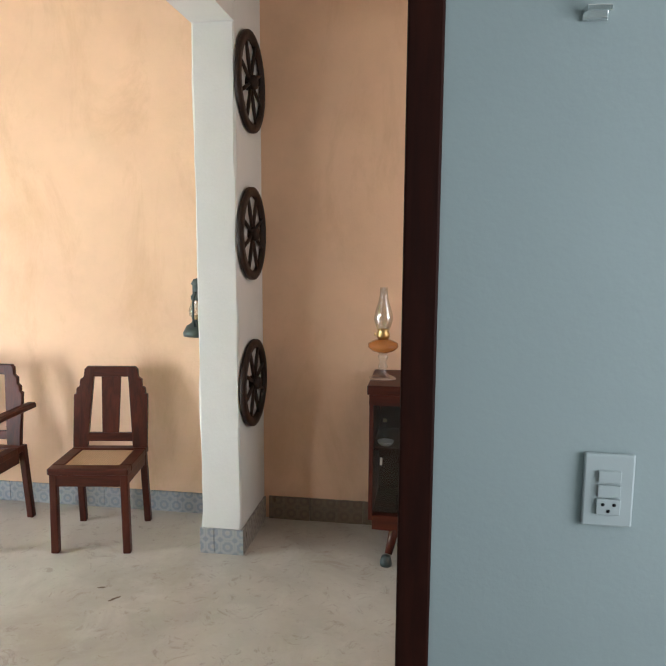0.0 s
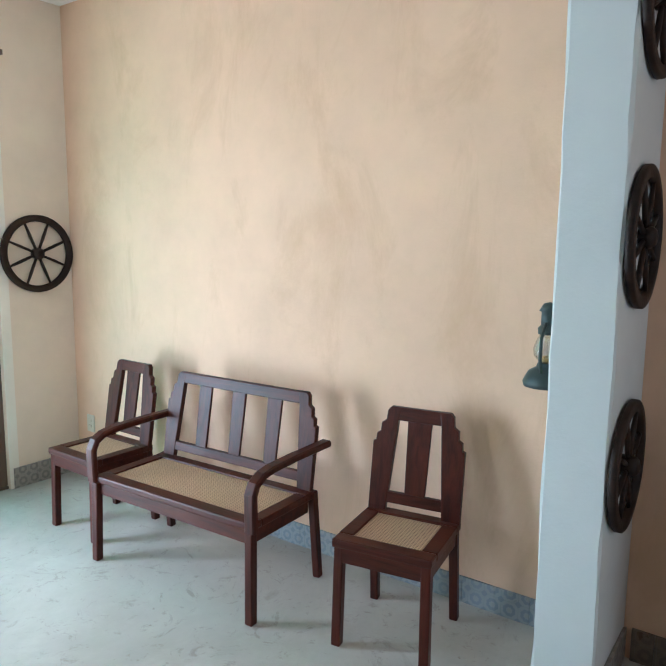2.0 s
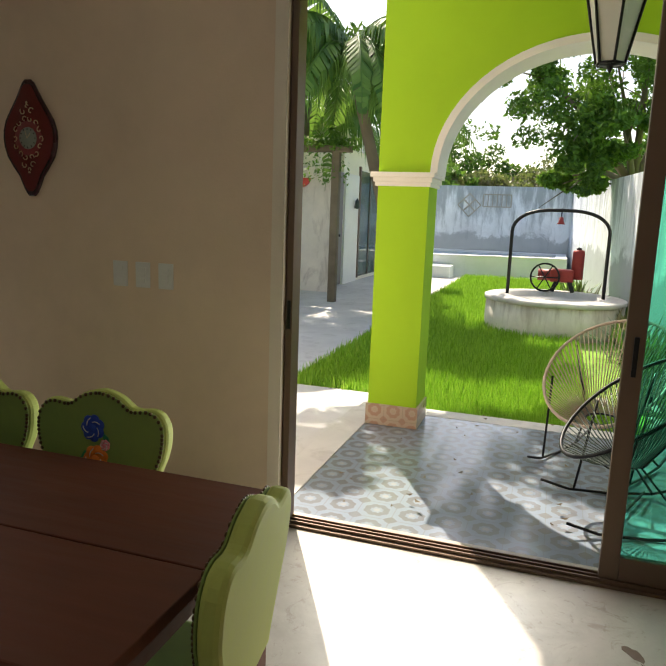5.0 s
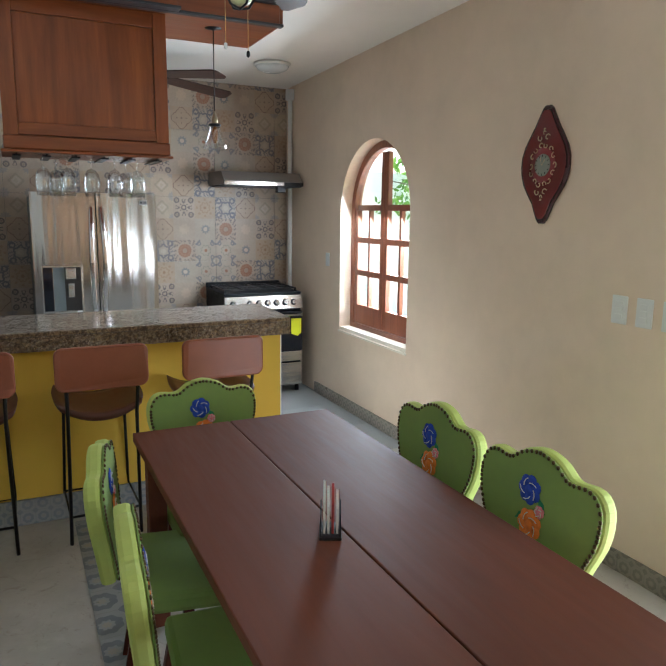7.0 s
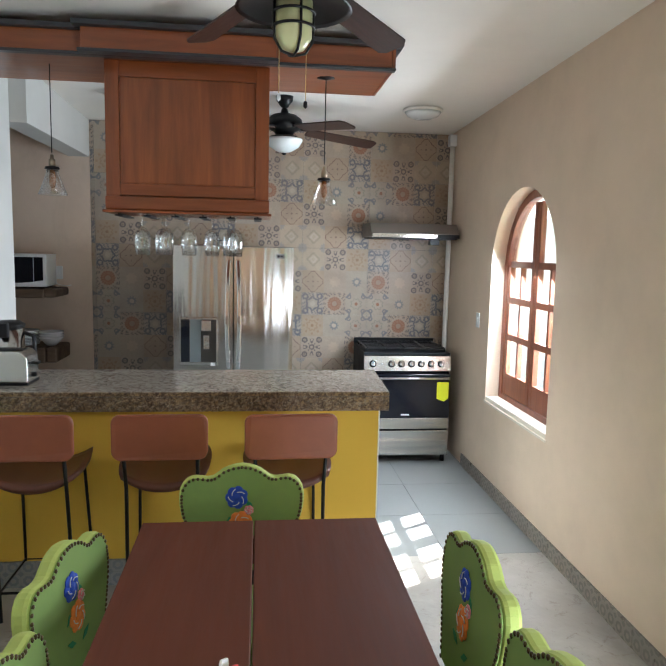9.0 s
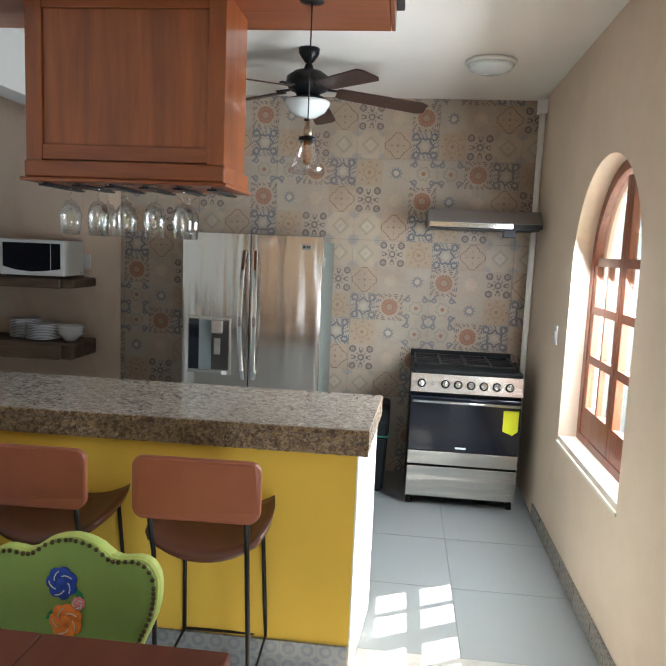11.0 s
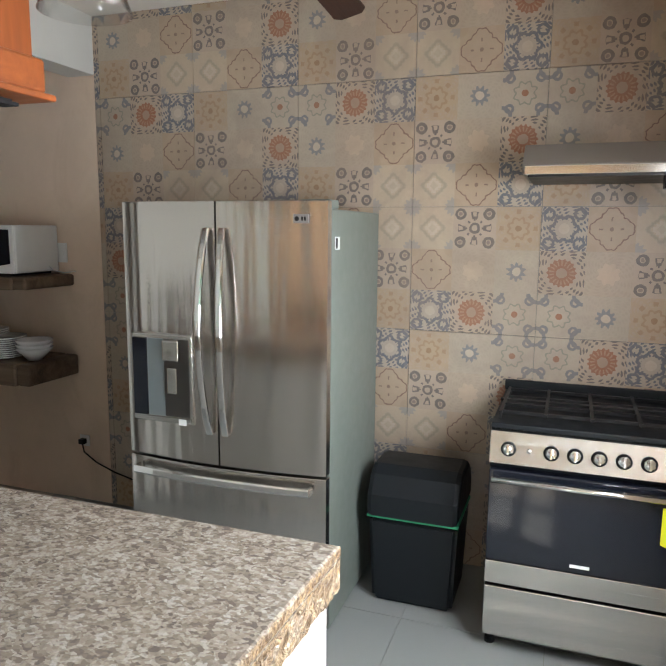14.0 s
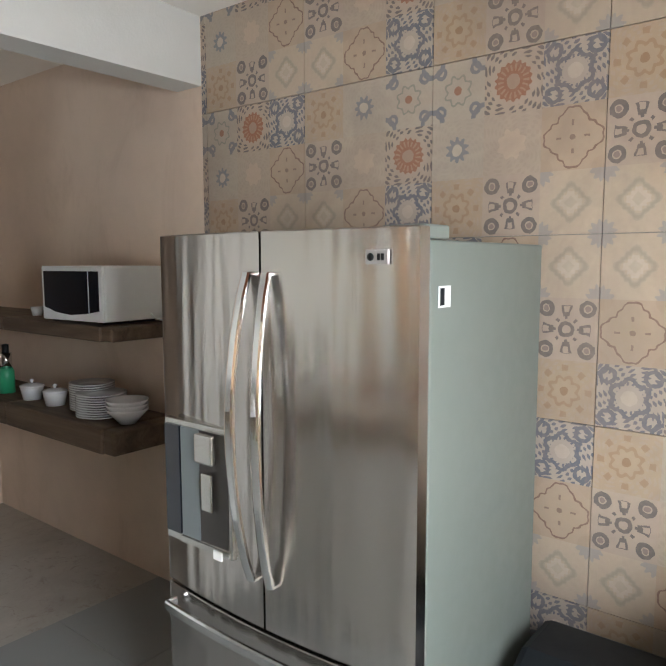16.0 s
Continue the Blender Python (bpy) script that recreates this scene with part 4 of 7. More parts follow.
def chiselled(a, b, seed):
    """Hand-broken stone edge between two corners of the slab."""
    rr = random.Random(seed)
    A_, B_ = Vector((*a, 0)), Vector((*b, 0))
    n = int((B_ - A_).length / 0.014)
    out = Vector((B_.y - A_.y, A_.x - B_.x, 0)).normalized()
    bm, rows = bmesh.new(), []
    for i in range(n + 1):
        p = A_.lerp(B_, i / n)
        col = []
        for k in range(7):
            d = 0.0 if k == 6 or i in (0, n) else rr.uniform(-0.006, 0.0025)
            col.append(bm.verts.new(p + out * (d - 0.001 - (0.004 if k == 0 else 0)) + Vector((0, 0, 0.939 + 0.0755 * k / 6 + (rr.uniform(-0.003, 0.003) if 0 < k < 6 else 0)))))
        col.append(bm.verts.new(p - out * 0.02 + Vector((0, 0, 1.0144))))
        col.insert(0, bm.verts.new(p - out * 0.02 + Vector((0, 0, 0.939))))
        rows.append(col)
    for c0, c1 in zip(rows, rows[1:]):
        for k in range(8):
            bm.faces.new((c0[k], c1[k], c1[k + 1], c0[k + 1]))
    return bm


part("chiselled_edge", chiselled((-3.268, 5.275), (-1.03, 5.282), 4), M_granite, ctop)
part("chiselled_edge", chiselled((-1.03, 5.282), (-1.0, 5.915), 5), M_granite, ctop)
setting("bar_skirting", bx(-3.266, -1.078, 5.321, 5.332, 0, 0.14), M_skirt_xz, "blue grey patterned skirting tiles", "skirting")


def bar_stool(m):
    t = thing("bar_stool", "brown leather bar stool on thin black legs by the bar", "bar stool", m, "stools along the bar")
    seat = bmesh.new()
    gridv = []
    for i in range(11):
        row = []
        for j in range(9):
            u, v = -1 + i / 5, -1 + j / 4
            x = 0.215 * u * (1 - 0.10 * v * v)
            y = 0.195 * v * (1 - 0.10 * u * u)
            row.append((x, y - 0.06, 0.688 + 0.06 * abs(u) ** 2.2 + 0.012 * v))
        gridv.append(row)
    topv = [[seat.verts.new(p) for p in row] for row in gridv]
    botv = [[seat.verts.new((p[0] * 0.97, p[1] * 0.97, p[2] - 0.03)) for p in row] for row in gridv]
    for i in range(10):
        for j in range(8):
            seat.faces.new((topv[i][j], topv[i + 1][j], topv[i + 1][j + 1], topv[i][j + 1]))
            seat.faces.new((botv[i][j + 1], botv[i + 1][j + 1], botv[i + 1][j], botv[i][j]))
    edge = [(i, 0) for i in range(11)] + [(10, j) for j in range(1, 9)] + [(i, 8) for i in range(9, -1, -1)] + [(0, j) for j in range(7, 0, -1)]
    for a, b in zip(edge, edge[1:] + edge[:1]):
        seat.faces.new((topv[a[0]][a[1]], botv[a[0]][a[1]], botv[b[0]][b[1]], topv[b[0]][b[1]]))
    for f in seat.faces:
        f.smooth = True
    bmesh.ops.recalc_face_normals(seat, faces=seat.faces[:])
    part("seat", seat, M_leather_dark, t)
    pts = []
    for sx, sz in ((1, 1), (-1, 1), (-1, -1), (1, -1)):
        cx, cz = sx * 0.172, 0.925 + sz * 0.064
        for k in range(6):
            a = {(1, 1): 0, (-1, 1): 90, (-1, -1): 180, (1, -1): 270}[(sx, sz)] + 18 * k
            pts.append((cx + 0.04 * math.cos(radians(a)), cz + 0.04 * math.sin(radians(a))))
    bm = prism(bmesh.new(), pts, "y", -0.312, -0.286, bev=0.006)
    for v in bm.verts:
        v.co.y -= 0.03 - 0.6 * v.co.x ** 2
    part("backrest", bm, M_leather, t)
    for sx in (-1, 1):
        part("leg", tb([(sx * 0.152, 0.10, 0.67), (sx * 0.172, 0.18, 0.0)], 0.008, 8), M_black, t)
        part("leg", tb([(sx * 0.165, -0.305, 0.90), (sx * 0.16, -0.245, 0.67), (sx * 0.17, -0.18, 0.0)], 0.009, 8), M_black, t)
    part("footrest", tb([(0.168, 0.163, 0.15), (-0.168, 0.163, 0.15), (-0.168, -0.192, 0.15), (0.168, -0.192, 0.15)], 0.007, 6, True), M_black, t)
    return t


st = bar_stool(pose(-1.573, 5.172, 0, 0, 0, 2))
for x in (-2.155, -2.735):
    copy_thing(st, pose(x, 5.176, 0, 0, 0, 0 if x < -2.5 else 1))

# ---- hanging cabinet and canopy over the bar ----
cab = thing("hanging_cabinet", "varnished reddish cedar cabinet hung over the bar", "cabinet", pose(-2.085, 5.68, -0.02))
part("body", bx(-0.405, 0.405, -0.15, 0.20, 2.0, 2.719, bev=0.002), M_cedar, cab)
for a_, b_ in ((-0.415, -0.345), (0.345, 0.415)):
    part("stile", bx(a_, b_, -0.18, -0.151, 2.02, 2.719, bev=0.003), M_cedar, cab)
for a_, b_ in ((2.05, 2.11), (2.64, 2.719)):
    part("rail", bx(-0.345, 0.345, -0.178, -0.151, a_, b_, bev=0.003), M_cedar_x, cab)
part("panel", bx(-0.3445, 0.3445, -0.167, -0.151, 2.1105, 2.6395, bev=0.002), M_cedar, cab, "lighter cedar panel with vertical grain")
bm = bmesh.new()
box(bm, -0.42, 0.42, -0.19, 0.22, 1.975, 2.045, bev=0.008)
box(bm, -0.432, 0.432, -0.205, 0.235, 1.96, 1.974, bev=0.004)
part("bottom_moulding", bm, M_cedar_x, cab)
for k in range(6):
    x = -0.36 + k * 0.144
    rail = prism(bmesh.new(), [(x - 0.02, 1.945), (x + 0.02, 1.945), (x + 0.02, 1.952), (x + 0.003, 1.952), (x + 0.003, 1.96), (x - 0.003, 1.96), (x - 0.003, 1.952), (x - 0.02, 1.952)], "y", -0.15, 0.18)
    part("glass_rail", rail, M_black, cab)
can = thing("canopy", "varnished cedar canopy with dark mouldings above the bar", "canopy", pose(0, 0, 0))
part("soffit", bx(-3.265, -1.05, 5.42, 6.0, 2.70, 2.72), M_cedar_x, can)
bm = bmesh.new()
box(bm, -3.265, -1.05, 5.40, 5.418, 2.70, 2.80, bev=0.003)
box(bm, -1.048, -1.03, 5.40, 6.02, 2.70, 2.80, bev=0.003)
box(bm, -3.265, -1.05, 6.002, 6.02, 2.70, 2.80, bev=0.003)
box(bm, -2.57, -1.64, 5.33, 5.398, 2.70, 2.80, bev=0.003)
part("fascia", bm, M_cedar_x, can)
M_moulding = paint("dark_moulding", (0.035, 0.035, 0.04), 0.4)
bm = bmesh.new()
for z0, z1, o in ((2.685, 2.70, 0.015), (2.80, 2.825, 0.035)):
    box(bm, -3.265, -1.03 + (o if z0 > 2.75 else 0.0), 5.40 - o, 5.43, z0, z1, bev=0.004)
    if z0 > 2.75:
        box(bm, -1.06, -1.03 + o + 0.001, 5.431, 6.02 + o, z0, z1, bev=0.004)
    box(bm, -2.57 - o, -1.64 + o, 5.33 - o, 5.40 - o - 0.001, z0, z1, bev=0.004)
part("moulding", bm, M_moulding, can, "dark grey painted moulding")


def wine_glass(m):
    t = thing("wine_glass", "clear wine glass hanging upside down under the cabinet", "wine glass", m, "hanging wine glasses")
    bowl = [(0.005, -0.062), (0.019, -0.066), (0.036, -0.088), (0.043, -0.120), (0.042, -0.150), (0.036, -0.205), (0.0345, -0.205), (0.0405, -0.150), (0.0415, -0.120), (0.035, -0.090), (0.0, -0.070)]
    part("bowl", lt(bowl, (0, 0, 0), 20), M_glass, t)
    part("stem", lt([(0.036, 0.005), (0.033, 0.001), (0.007, -0.006), (0.004, -0.02), (0.004, -0.05), (0.006, -0.063)], (0, 0, 0.003), 14), M_glass, t)
    return t


wg = wine_glass(pose(-2.325, 5.53, 1.931))
for i in range(1, 5):
    copy_thing(wg, pose(-2.325 + 0.12 * i, 5.53, 1.931, 0, 0, 10 * i))
for x in (-2.25, -1.88):
    copy_thing(wg, pose(x, 5.72, 1.931))


def pendant(m):
    t = thing("pendant_lamp", "clear glass pendant lamp with brass socket on a black cord", "pendant lamp", m, "pendants over the bar")
    part("canopy_plate", lt([(0.0, 0.0), (0.055, 0.0), (0.05, -0.02), (0.0, -0.03)], (0, 0, 2.70), 20), M_black, t)
    part("cord", tb([(0, 0, 2.68), (0, 0, 2.22)], 0.003, 6), M_black, t)
    part("socket", lt([(0.0, 0.065), (0.008, 0.065), (0.010, 0.045), (0.017, 0.04), (0.017, 0.0), (0.0, 0.0)], (0, 0, 2.145), 16), M_socket, t)
    part("collar", lt([(0.0, 0.015), (0.035, 0.012), (0.038, 0.0), (0.0, -0.002)], (0, 0, 2.135), 20), M_black, t)
    part("glass_shade", lt([(0.030, 0.13), (0.036, 0.10), (0.055, 0.05), (0.075, 0.0), (0.0735, 0.0), (0.053, 0.05), (0.034, 0.10), (0.028, 0.13)], (0, 0, 2.0), 24), M_glass, t)
    part("bulb", lt([(0.0, 0.0), (0.012, 0.006), (0.019, 0.03), (0.017, 0.06), (0.012, 0.095), (0.0, 0.10)], (0, 0, 2.035), 14), M_amber, t, "amber filament bulb")
    return t


pn = pendant(pose(-1.362, 5.66, 0.02))
copy_thing(pn, pose(-2.81, 5.66, 0.03))

# ---- refrigerator ----


def ribbon(pts, hw, ht, side):
    """One flat bar bent along points."""
    bm = bmesh.new()
    P, s, rings = [Vector(p) for p in pts], Vector(side), []
    for i, p in enumerate(P):
        d = (P[min(i + 1, len(P) - 1)] - P[max(i - 1, 0)]).normalized()
        n = d.cross(s).normalized()
        rings.append([bm.verts.new(p + s * a * hw + n * b * ht) for a, b in ((-1, -0.6), (-0.6, -1), (0.6, -1), (1, -0.6), (1, 0.6), (0.6, 1), (-0.6, 1), (-1, 0.6))])
    for r0, r1 in zip(rings, rings[1:]):
        for k in range(8):
            bm.faces.new((r0[k], r0[(k + 1) % 8], r1[(k + 1) % 8], r1[k]))
    bm.faces.new(rings[0][::-1])
    bm.faces.new(rings[-1])
    bmesh.ops.recalc_face_normals(bm, faces=bm.faces[:])
    return bm


fr = thing("refrigerator", "large stainless steel french-door refrigerator with grey sides", "refrigerator", pose(-1.908, 7.05, 0))
part("body", bx(-0.455, 0.455, 0.065, 0.72, 0.03, 1.755, bev=0.006), M_fridge_side, fr, "dull grey side panels")


def fridge_door(name, x0, x1, z0, z1, parent, bow=0.035):
    bm = bmesh.new()
    n = 8
    pts = []
    for i in range(n + 1):
        x = x0 + (x1 - x0) * i / n
        pts.append((x, 0.02 - bow * (1 - (x / 0.46) ** 2)))
    pts += [(x1, 0.06), (x0, 0.06)]
    prism(bm, pts, "z", z0, z1, bev=0.004)
    return part(name, bm, M_steel, parent)


dl = fridge_door("door", -0.455, -0.004, 0.71, 1.785, fr)
dr = fridge_door("door", 0.004, 0.455, 0.71, 1.785, fr)
d1 = fridge_door("drawer", -0.455, 0.455, 0.405, 0.70, fr)
d2 = fridge_door("drawer", -0.455, 0.455, 0.06, 0.395, fr)
for s, d in ((-1, dl), (1, dr)):
    x = s * 0.035
    pts = [(x, 0.0, 0.85)] + [(x + s * 0.012 * math.sin(math.pi * i / 14), -0.03 - 0.058 * math.sin(math.pi * i / 14) ** 0.8, 0.85 + 0.825 * i / 14) for i in range(15)] + [(x, 0.0, 1.675)]
    part("handle", ribbon(pts, 0.015, 0.007, (1, 0, 0)), M_chrome, d)
for z, d in ((0.655, d1), (0.35, d2)):
    pts = [(-0.40, 0.0, z)] + [(-0.40 + 0.1 * i, -0.055 + 0.02 * abs((-0.40 + 0.1 * i) / 0.4) ** 2, z) for i in range(9)] + [(0.40, 0.0, z)]
    part("handle", ribbon(pts, 0.016, 0.007, (0, 0, 1)), M_chrome, d)
disp = part("dispenser", bx(-0.405, -0.115, -0.022, 0.004, 0.872, 1.245, bev=0.004), M_steel_x, dl, "water and ice dispenser panel")
M_dispgrey = paint("dispenser_grey", (0.055, 0.05, 0.045), 0.3, 0.3)
M_recess_wall = paint("dispenser_blue_grey", (0.19, 0.22, 0.23), 0.35, 0.3)
part("recess", bx(-0.245, -0.13, -0.0245, -0.0225, 0.90, 1.228), M_dispgrey, dl)
part("recess_wall", bx(-0.325, -0.2455, -0.0265, -0.0225, 0.90, 1.228), M_recess_wall, dl)
part("control_panel", bx(-0.395, -0.33, -0.029, -0.0225, 0.90, 1.228), M_dark_glass, dl)
part("spout", bx(-0.24, -0.165, -0.05, -0.029, 1.14, 1.225, bev=0.006), M_steel_x, dl)
part("lever", bx(-0.225, -0.18, -0.04, -0.029, 1.00, 1.11, bev=0.004), M_steel_x, dl)
part("drip_tray", bx(-0.33, -0.12, -0.030, -0.0225, 0.878, 0.896), M_steel_x, dl)
part("energy_sticker", bx(-0.17, -0.135, -0.045, -0.041, 0.874, 0.899), M_white_plastic, dl)
M_badge = paint("badge_grey", (0.30, 0.28, 0.27), 0.35, 0.4)
lg = part("badge", bx(0.325, 0.385, -0.004, 0.006, 1.70, 1.733), M_badge, dr, "grey maker badge with a dark round mark")
part("badge_mark", lt([(0.0, 0.0), (0.009, 0.0), (0.009, 0.002), (0.0, 0.002)], (0.34, -0.007, 1.7165), 14, "y"), M_black, dr)
for k in range(2):
    part("badge_letter_bar", bx(0.358 + 0.011 * k, 0.365 + 0.011 * k, -0.006, -0.004, 1.709, 1.724), M_black, dr)
part("side_sticker", bx(0.4555, 0.457, 0.10, 0.155, 1.60, 1.65), M_white_plastic, fr, "small white sticker")
part("side_sticker", bx(0.4575, 0.458, 0.105, 0.125, 1.605, 1.645), M_blackplastic, fr, "small black mark")
part("hinge_cover", bx(0.33, 0.45, 0.05, 0.16, 1.757, 1.79, bev=0.005), M_fridge_side, fr)
for sx in (-1, 1):
    part("foot", bx(sx * 0.4 - 0.03, sx * 0.4 + 0.03, 0.08, 0.14, 0, 0.03), M_black, fr)

# ---- stove ----
sv = thing("stove", "stainless steel gas stove with black glass oven door", "stove", pose(-0.48, 7.262, 0))
part("body", bx(-0.367, 0.367, 0.03, 0.62, 0.06, 0.92, bev=0.004), M_blackplastic, sv)
part("cooktop", bx(-0.367, 0.367, 0.02, 0.63, 0.92, 0.942, bev=0.006), M_blackplastic, sv)
gl = bmesh.new()
box(gl, -0.36, 0.36, 0.30, 0.325, 0.962, 0.972)
for y in (0.10, 0.22, 0.36, 0.50):
    box(gl, -0.34, 0.34, y, y + 0.012, 0.962, 0.974)
for x in (-0.34, -0.17, 0, 0.17, 0.33):
    box(gl, x - 0.006, x + 0.006, 0.08, 0.53, 0.9625, 0.9745)
for x in (-0.34, 0.33):
    for y in (0.085, 0.52):
        box(gl, x - 0.006, x + 0.006, y - 0.006, y + 0.006, 0.942, 0.9628)
part("grate", gl, M_black, sv)
part("splash_cover", bx(-0.37, 0.37, 0.60, 0.625, 0.942, 0.99, bev=0.006), M_blackplastic, sv)
cp = prism(bmesh.new(), [(0.0, 0.785), (-0.02, 0.795), (0.005, 0.915), (0.03, 0.92), (0.03, 0.785)], "x", -0.367, 0.367, bev=0.003)
part("control_panel", cp, M_steel_x, sv)
for x in (-0.296, -0.14, -0.056, 0.028, 0.112, 0.196, 0.28):
    kn = new("knob")
    kn.parent = sv
    kn.location = (x, -0.01, 0.852)
    kn.rotation_euler = (radians(-12), 0, 0)
    part("ring", lt([(0.029, 0.0), (0.028, -0.006), (0.0, -0.007)], (0, 0, 0), 20, "y"), M_black, kn)
    kb = lt([(0.022, -0.006), (0.020, -0.025), (0.0, -0.027)], (0, 0, 0), 20, "y")
    box(kb, -0.005, 0.005, -0.038, -0.024, -0.02, 0.02, bev=0.002)
    part("grip", kb, M_chrome, kn)
part("igniter", lt([(0.01, 0.0), (0.008, -0.008), (0, -0.009)], (-0.22, -0.012, 0.852), 12, "y"), M_chrome, sv)
od = part("oven_door", bx(-0.363, 0.363, -0.02, 0.03, 0.397, 0.768, bev=0.004), M_dark_glass, sv, "black glass oven door")
part("door_frame", bx(-0.364, 0.364, -0.023, 0.0, 0.302, 0.395, bev=0.003), M_steel_x, sv)
hb = tb([(-0.35, -0.055, 0.738), (0.35, -0.055, 0.738)], 0.011, 10)
box(hb, -0.345, -0.325, -0.055, -0.02, 0.731, 0.745)
box(hb, 0.325, 0.345, -0.055, -0.02, 0.731, 0.745)
part("handle", hb, M_chrome, sv)
part("drawer", bx(-0.364, 0.364, -0.018, 0.03, 0.075, 0.286, bev=0.004), M_steel_x, sv)
M_sticker = paint("yellow_sticker", (0.75, 0.78, 0.02), 0.5)
part("energy_label", prism(bmesh.new(), [(0.25, 0.70), (0.35, 0.70), (0.35, 0.565), (0.315, 0.535), (0.25, 0.56)], "y", -0.023, -0.0205), M_sticker, sv, "bright yellow energy label")
part("maker_badge", bx(-0.05, 0.02, -0.0225, -0.0205, 0.418, 0.43), M_white_plastic, sv)
for sx in (-1, 1):
    for y in (0.06, 0.55):
        part("foot", lt([(0.022, 0), (0.018, 0.06)], (sx * 0.34, y, 0), 10), M_black, sv)

# ---- extractor hood ----
hd = thing("extractor_hood", "slim grey metal extractor hood above the stove", "extractor hood", pose(-0.41, 7.925, 1.884))
part("body", prism(bmesh.new(), [(-0.50, 0.012), (-0.50, 0.045), (-0.40, 0.13), (0.0, 0.13), (0.0, 0.012)], "x", -0.38, 0.375, bev=0.003), M_hood, hd)
part("front_strip", bx(-0.372, 0.18, -0.506, -0.498, 0.008, 0.04, bev=0.002), M_chrome, hd)
part("switch_panel", bx(0.185, 0.37, -0.505, -0.498, 0.008, 0.04), M_black, hd)
part("filter", bx(-0.36, 0.36, -0.48, -0.03, 0.0, 0.011), M_black, hd)
part("plug", bx(0.12, 0.20, -0.5, -0.44, -0.05, 0.0, bev=0.004), M_black, hd)

# ---- bin ----
bn = thing("waste_bin", "tall black plastic swing-lid bin with a green bag rim", "bin", pose(-1.184, 7.615, 0))
bm = bmesh.new()
prism(bm, [(-0.182, -0.165), (0.182, -0.165), (0.182, 0.165), (-0.182, 0.165)], "z", 0, 0.41)
for v in bm.verts:
    s = 1.0 + 0.10 * v.co.z / 0.41
    v.co.x *= s
    v.co.y *= s
bmesh.ops.bevel(bm, geom=bm.edges[:], offset=0.02, segments=3, affect="EDGES")
part("body", bm, M_blackplastic, bn)
M_bag = paint("green_bag", (0.03, 0.35, 0.17), 0.4)
part("bag_rim", bx(-0.205, 0.205, -0.188, 0.188, 0.408, 0.424, bev=0.006), M_bag, bn, "bright green bag edge")
bm = prism(bmesh.new(), [(-0.20, 0.424), (0.20, 0.424), (0.20, 0.52), (0.15, 0.60), (0.09, 0.632), (-0.09, 0.632), (-0.15, 0.60), (-0.20, 0.52)], "x", -0.205, 0.205, bev=0.025)
part("lid", bm, M_blackplastic, bn)

# ---- skirtings: patterned tiles, each a piece ----


def skirting(name, axis, fixed, a, b, out, label, mat, h=0.13):
    """Row of 15 cm tiles along a wall; out is the side the row stands out to."""
    base = setting(name, bx(*( (a, b, fixed, fixed + out * 0.004) if axis == "x" else (fixed, fixed + out * 0.004, a, b) ) if out > 0 else ((a, b, fixed + out * 0.004, fixed) if axis == "x" else (fixed + out * 0.004, fixed, a, b)), 0.0, h - 0.003), M_grout, label, "skirting")
    t, k = a, 0
    while t < b - 0.02:
        e = min(t + 0.148, b)
        lo, hi = sorted((fixed + out * 0.0045, fixed + out * (0.013 + 0.002 * (k % 2))))
        part("tile", bx(t, e, lo, hi, 0.0, h) if axis == "x" else bx(lo, hi, t, e, 0.0, h), mat, base)
        t += 0.15
        k += 1
    return base


skirting("baseboard_south_room", "x", 0.0, -3.27, -0.01, 1, "worn blue-grey patterned skirting tiles", M_skirt_xz, 0.118)
skirting("baseboard_south_hall", "x", 0.0, -5.99, -3.51, 1, "worn brown patterned skirting tiles", M_skirt_hall)
skirting("baseboard_pillar_front", "x", 0.46, -3.492, -3.272, 1, "blue and white patterned skirting tiles", M_skirt_xz)
skirting("baseboard_pillar_side", "y", -3.48, 0.015, 0.46, -1, "worn brown skirting tiles", M_skirt_yz)
skirting("baseboard_east_corner", "y", 0.0, 0.02, 0.47, -1, "worn patterned skirting tiles", M_skirt_yz)
skirting("baseboard_east_dining", "y", 0.0, 2.93, 7.2, -1, "worn beige patterned skirting tiles", M_skirt_yz, 0.10)
setting("floor_border", bx(-2.29, -2.11, 2.9, 5.25, 0.0, 0.003), M_border, "strip of blue-grey patterned cement tiles in the floor", "floor")

# chipped patch and small marks in the cement floor
M_chip = plaster("chipped_cement", (0.17, 0.125, 0.10), 0.3)
crng = random.Random(12)


def floor_mark(x, y, a, b, turn):
    """Low irregular patch lying on the floor."""
    pts = []
    for k in range(14):
        t = 2 * math.pi * k / 14
        f = crng.uniform(0.6, 1.15)
        u, v = a * f * math.cos(t), b * f * math.sin(t)
        pts.append((x + u * math.cos(turn) - v * math.sin(turn), y + u * math.sin(turn) + v * math.cos(turn)))
    return prism(bmesh.new(), pts, "z", 0.0004, 0.0016)


for x, y, a, b, turn in ((-0.43, 1.27, 0.055, 0.03, 0.6), (-0.43 - 0.07, 1.27 - 0.03, 0.02, 0.008, 0.2), (-0.43 - 0.16, 1.27 - 0.02, 0.012, 0.006, 0.5), (-0.43 - 0.27, 1.27 - 0.05, 0.022, 0.008, 0.4), (-3.05, 0.95, 0.035, 0.007, 0.9), (-2.95, 0.87, 0.02, 0.006, 0.4)):
    tagged(part("floor_mark", floor_mark(x, y, a, b, turn), M_chip), "brown chipped patch in the cement floor", "floor mark", kind="structure")

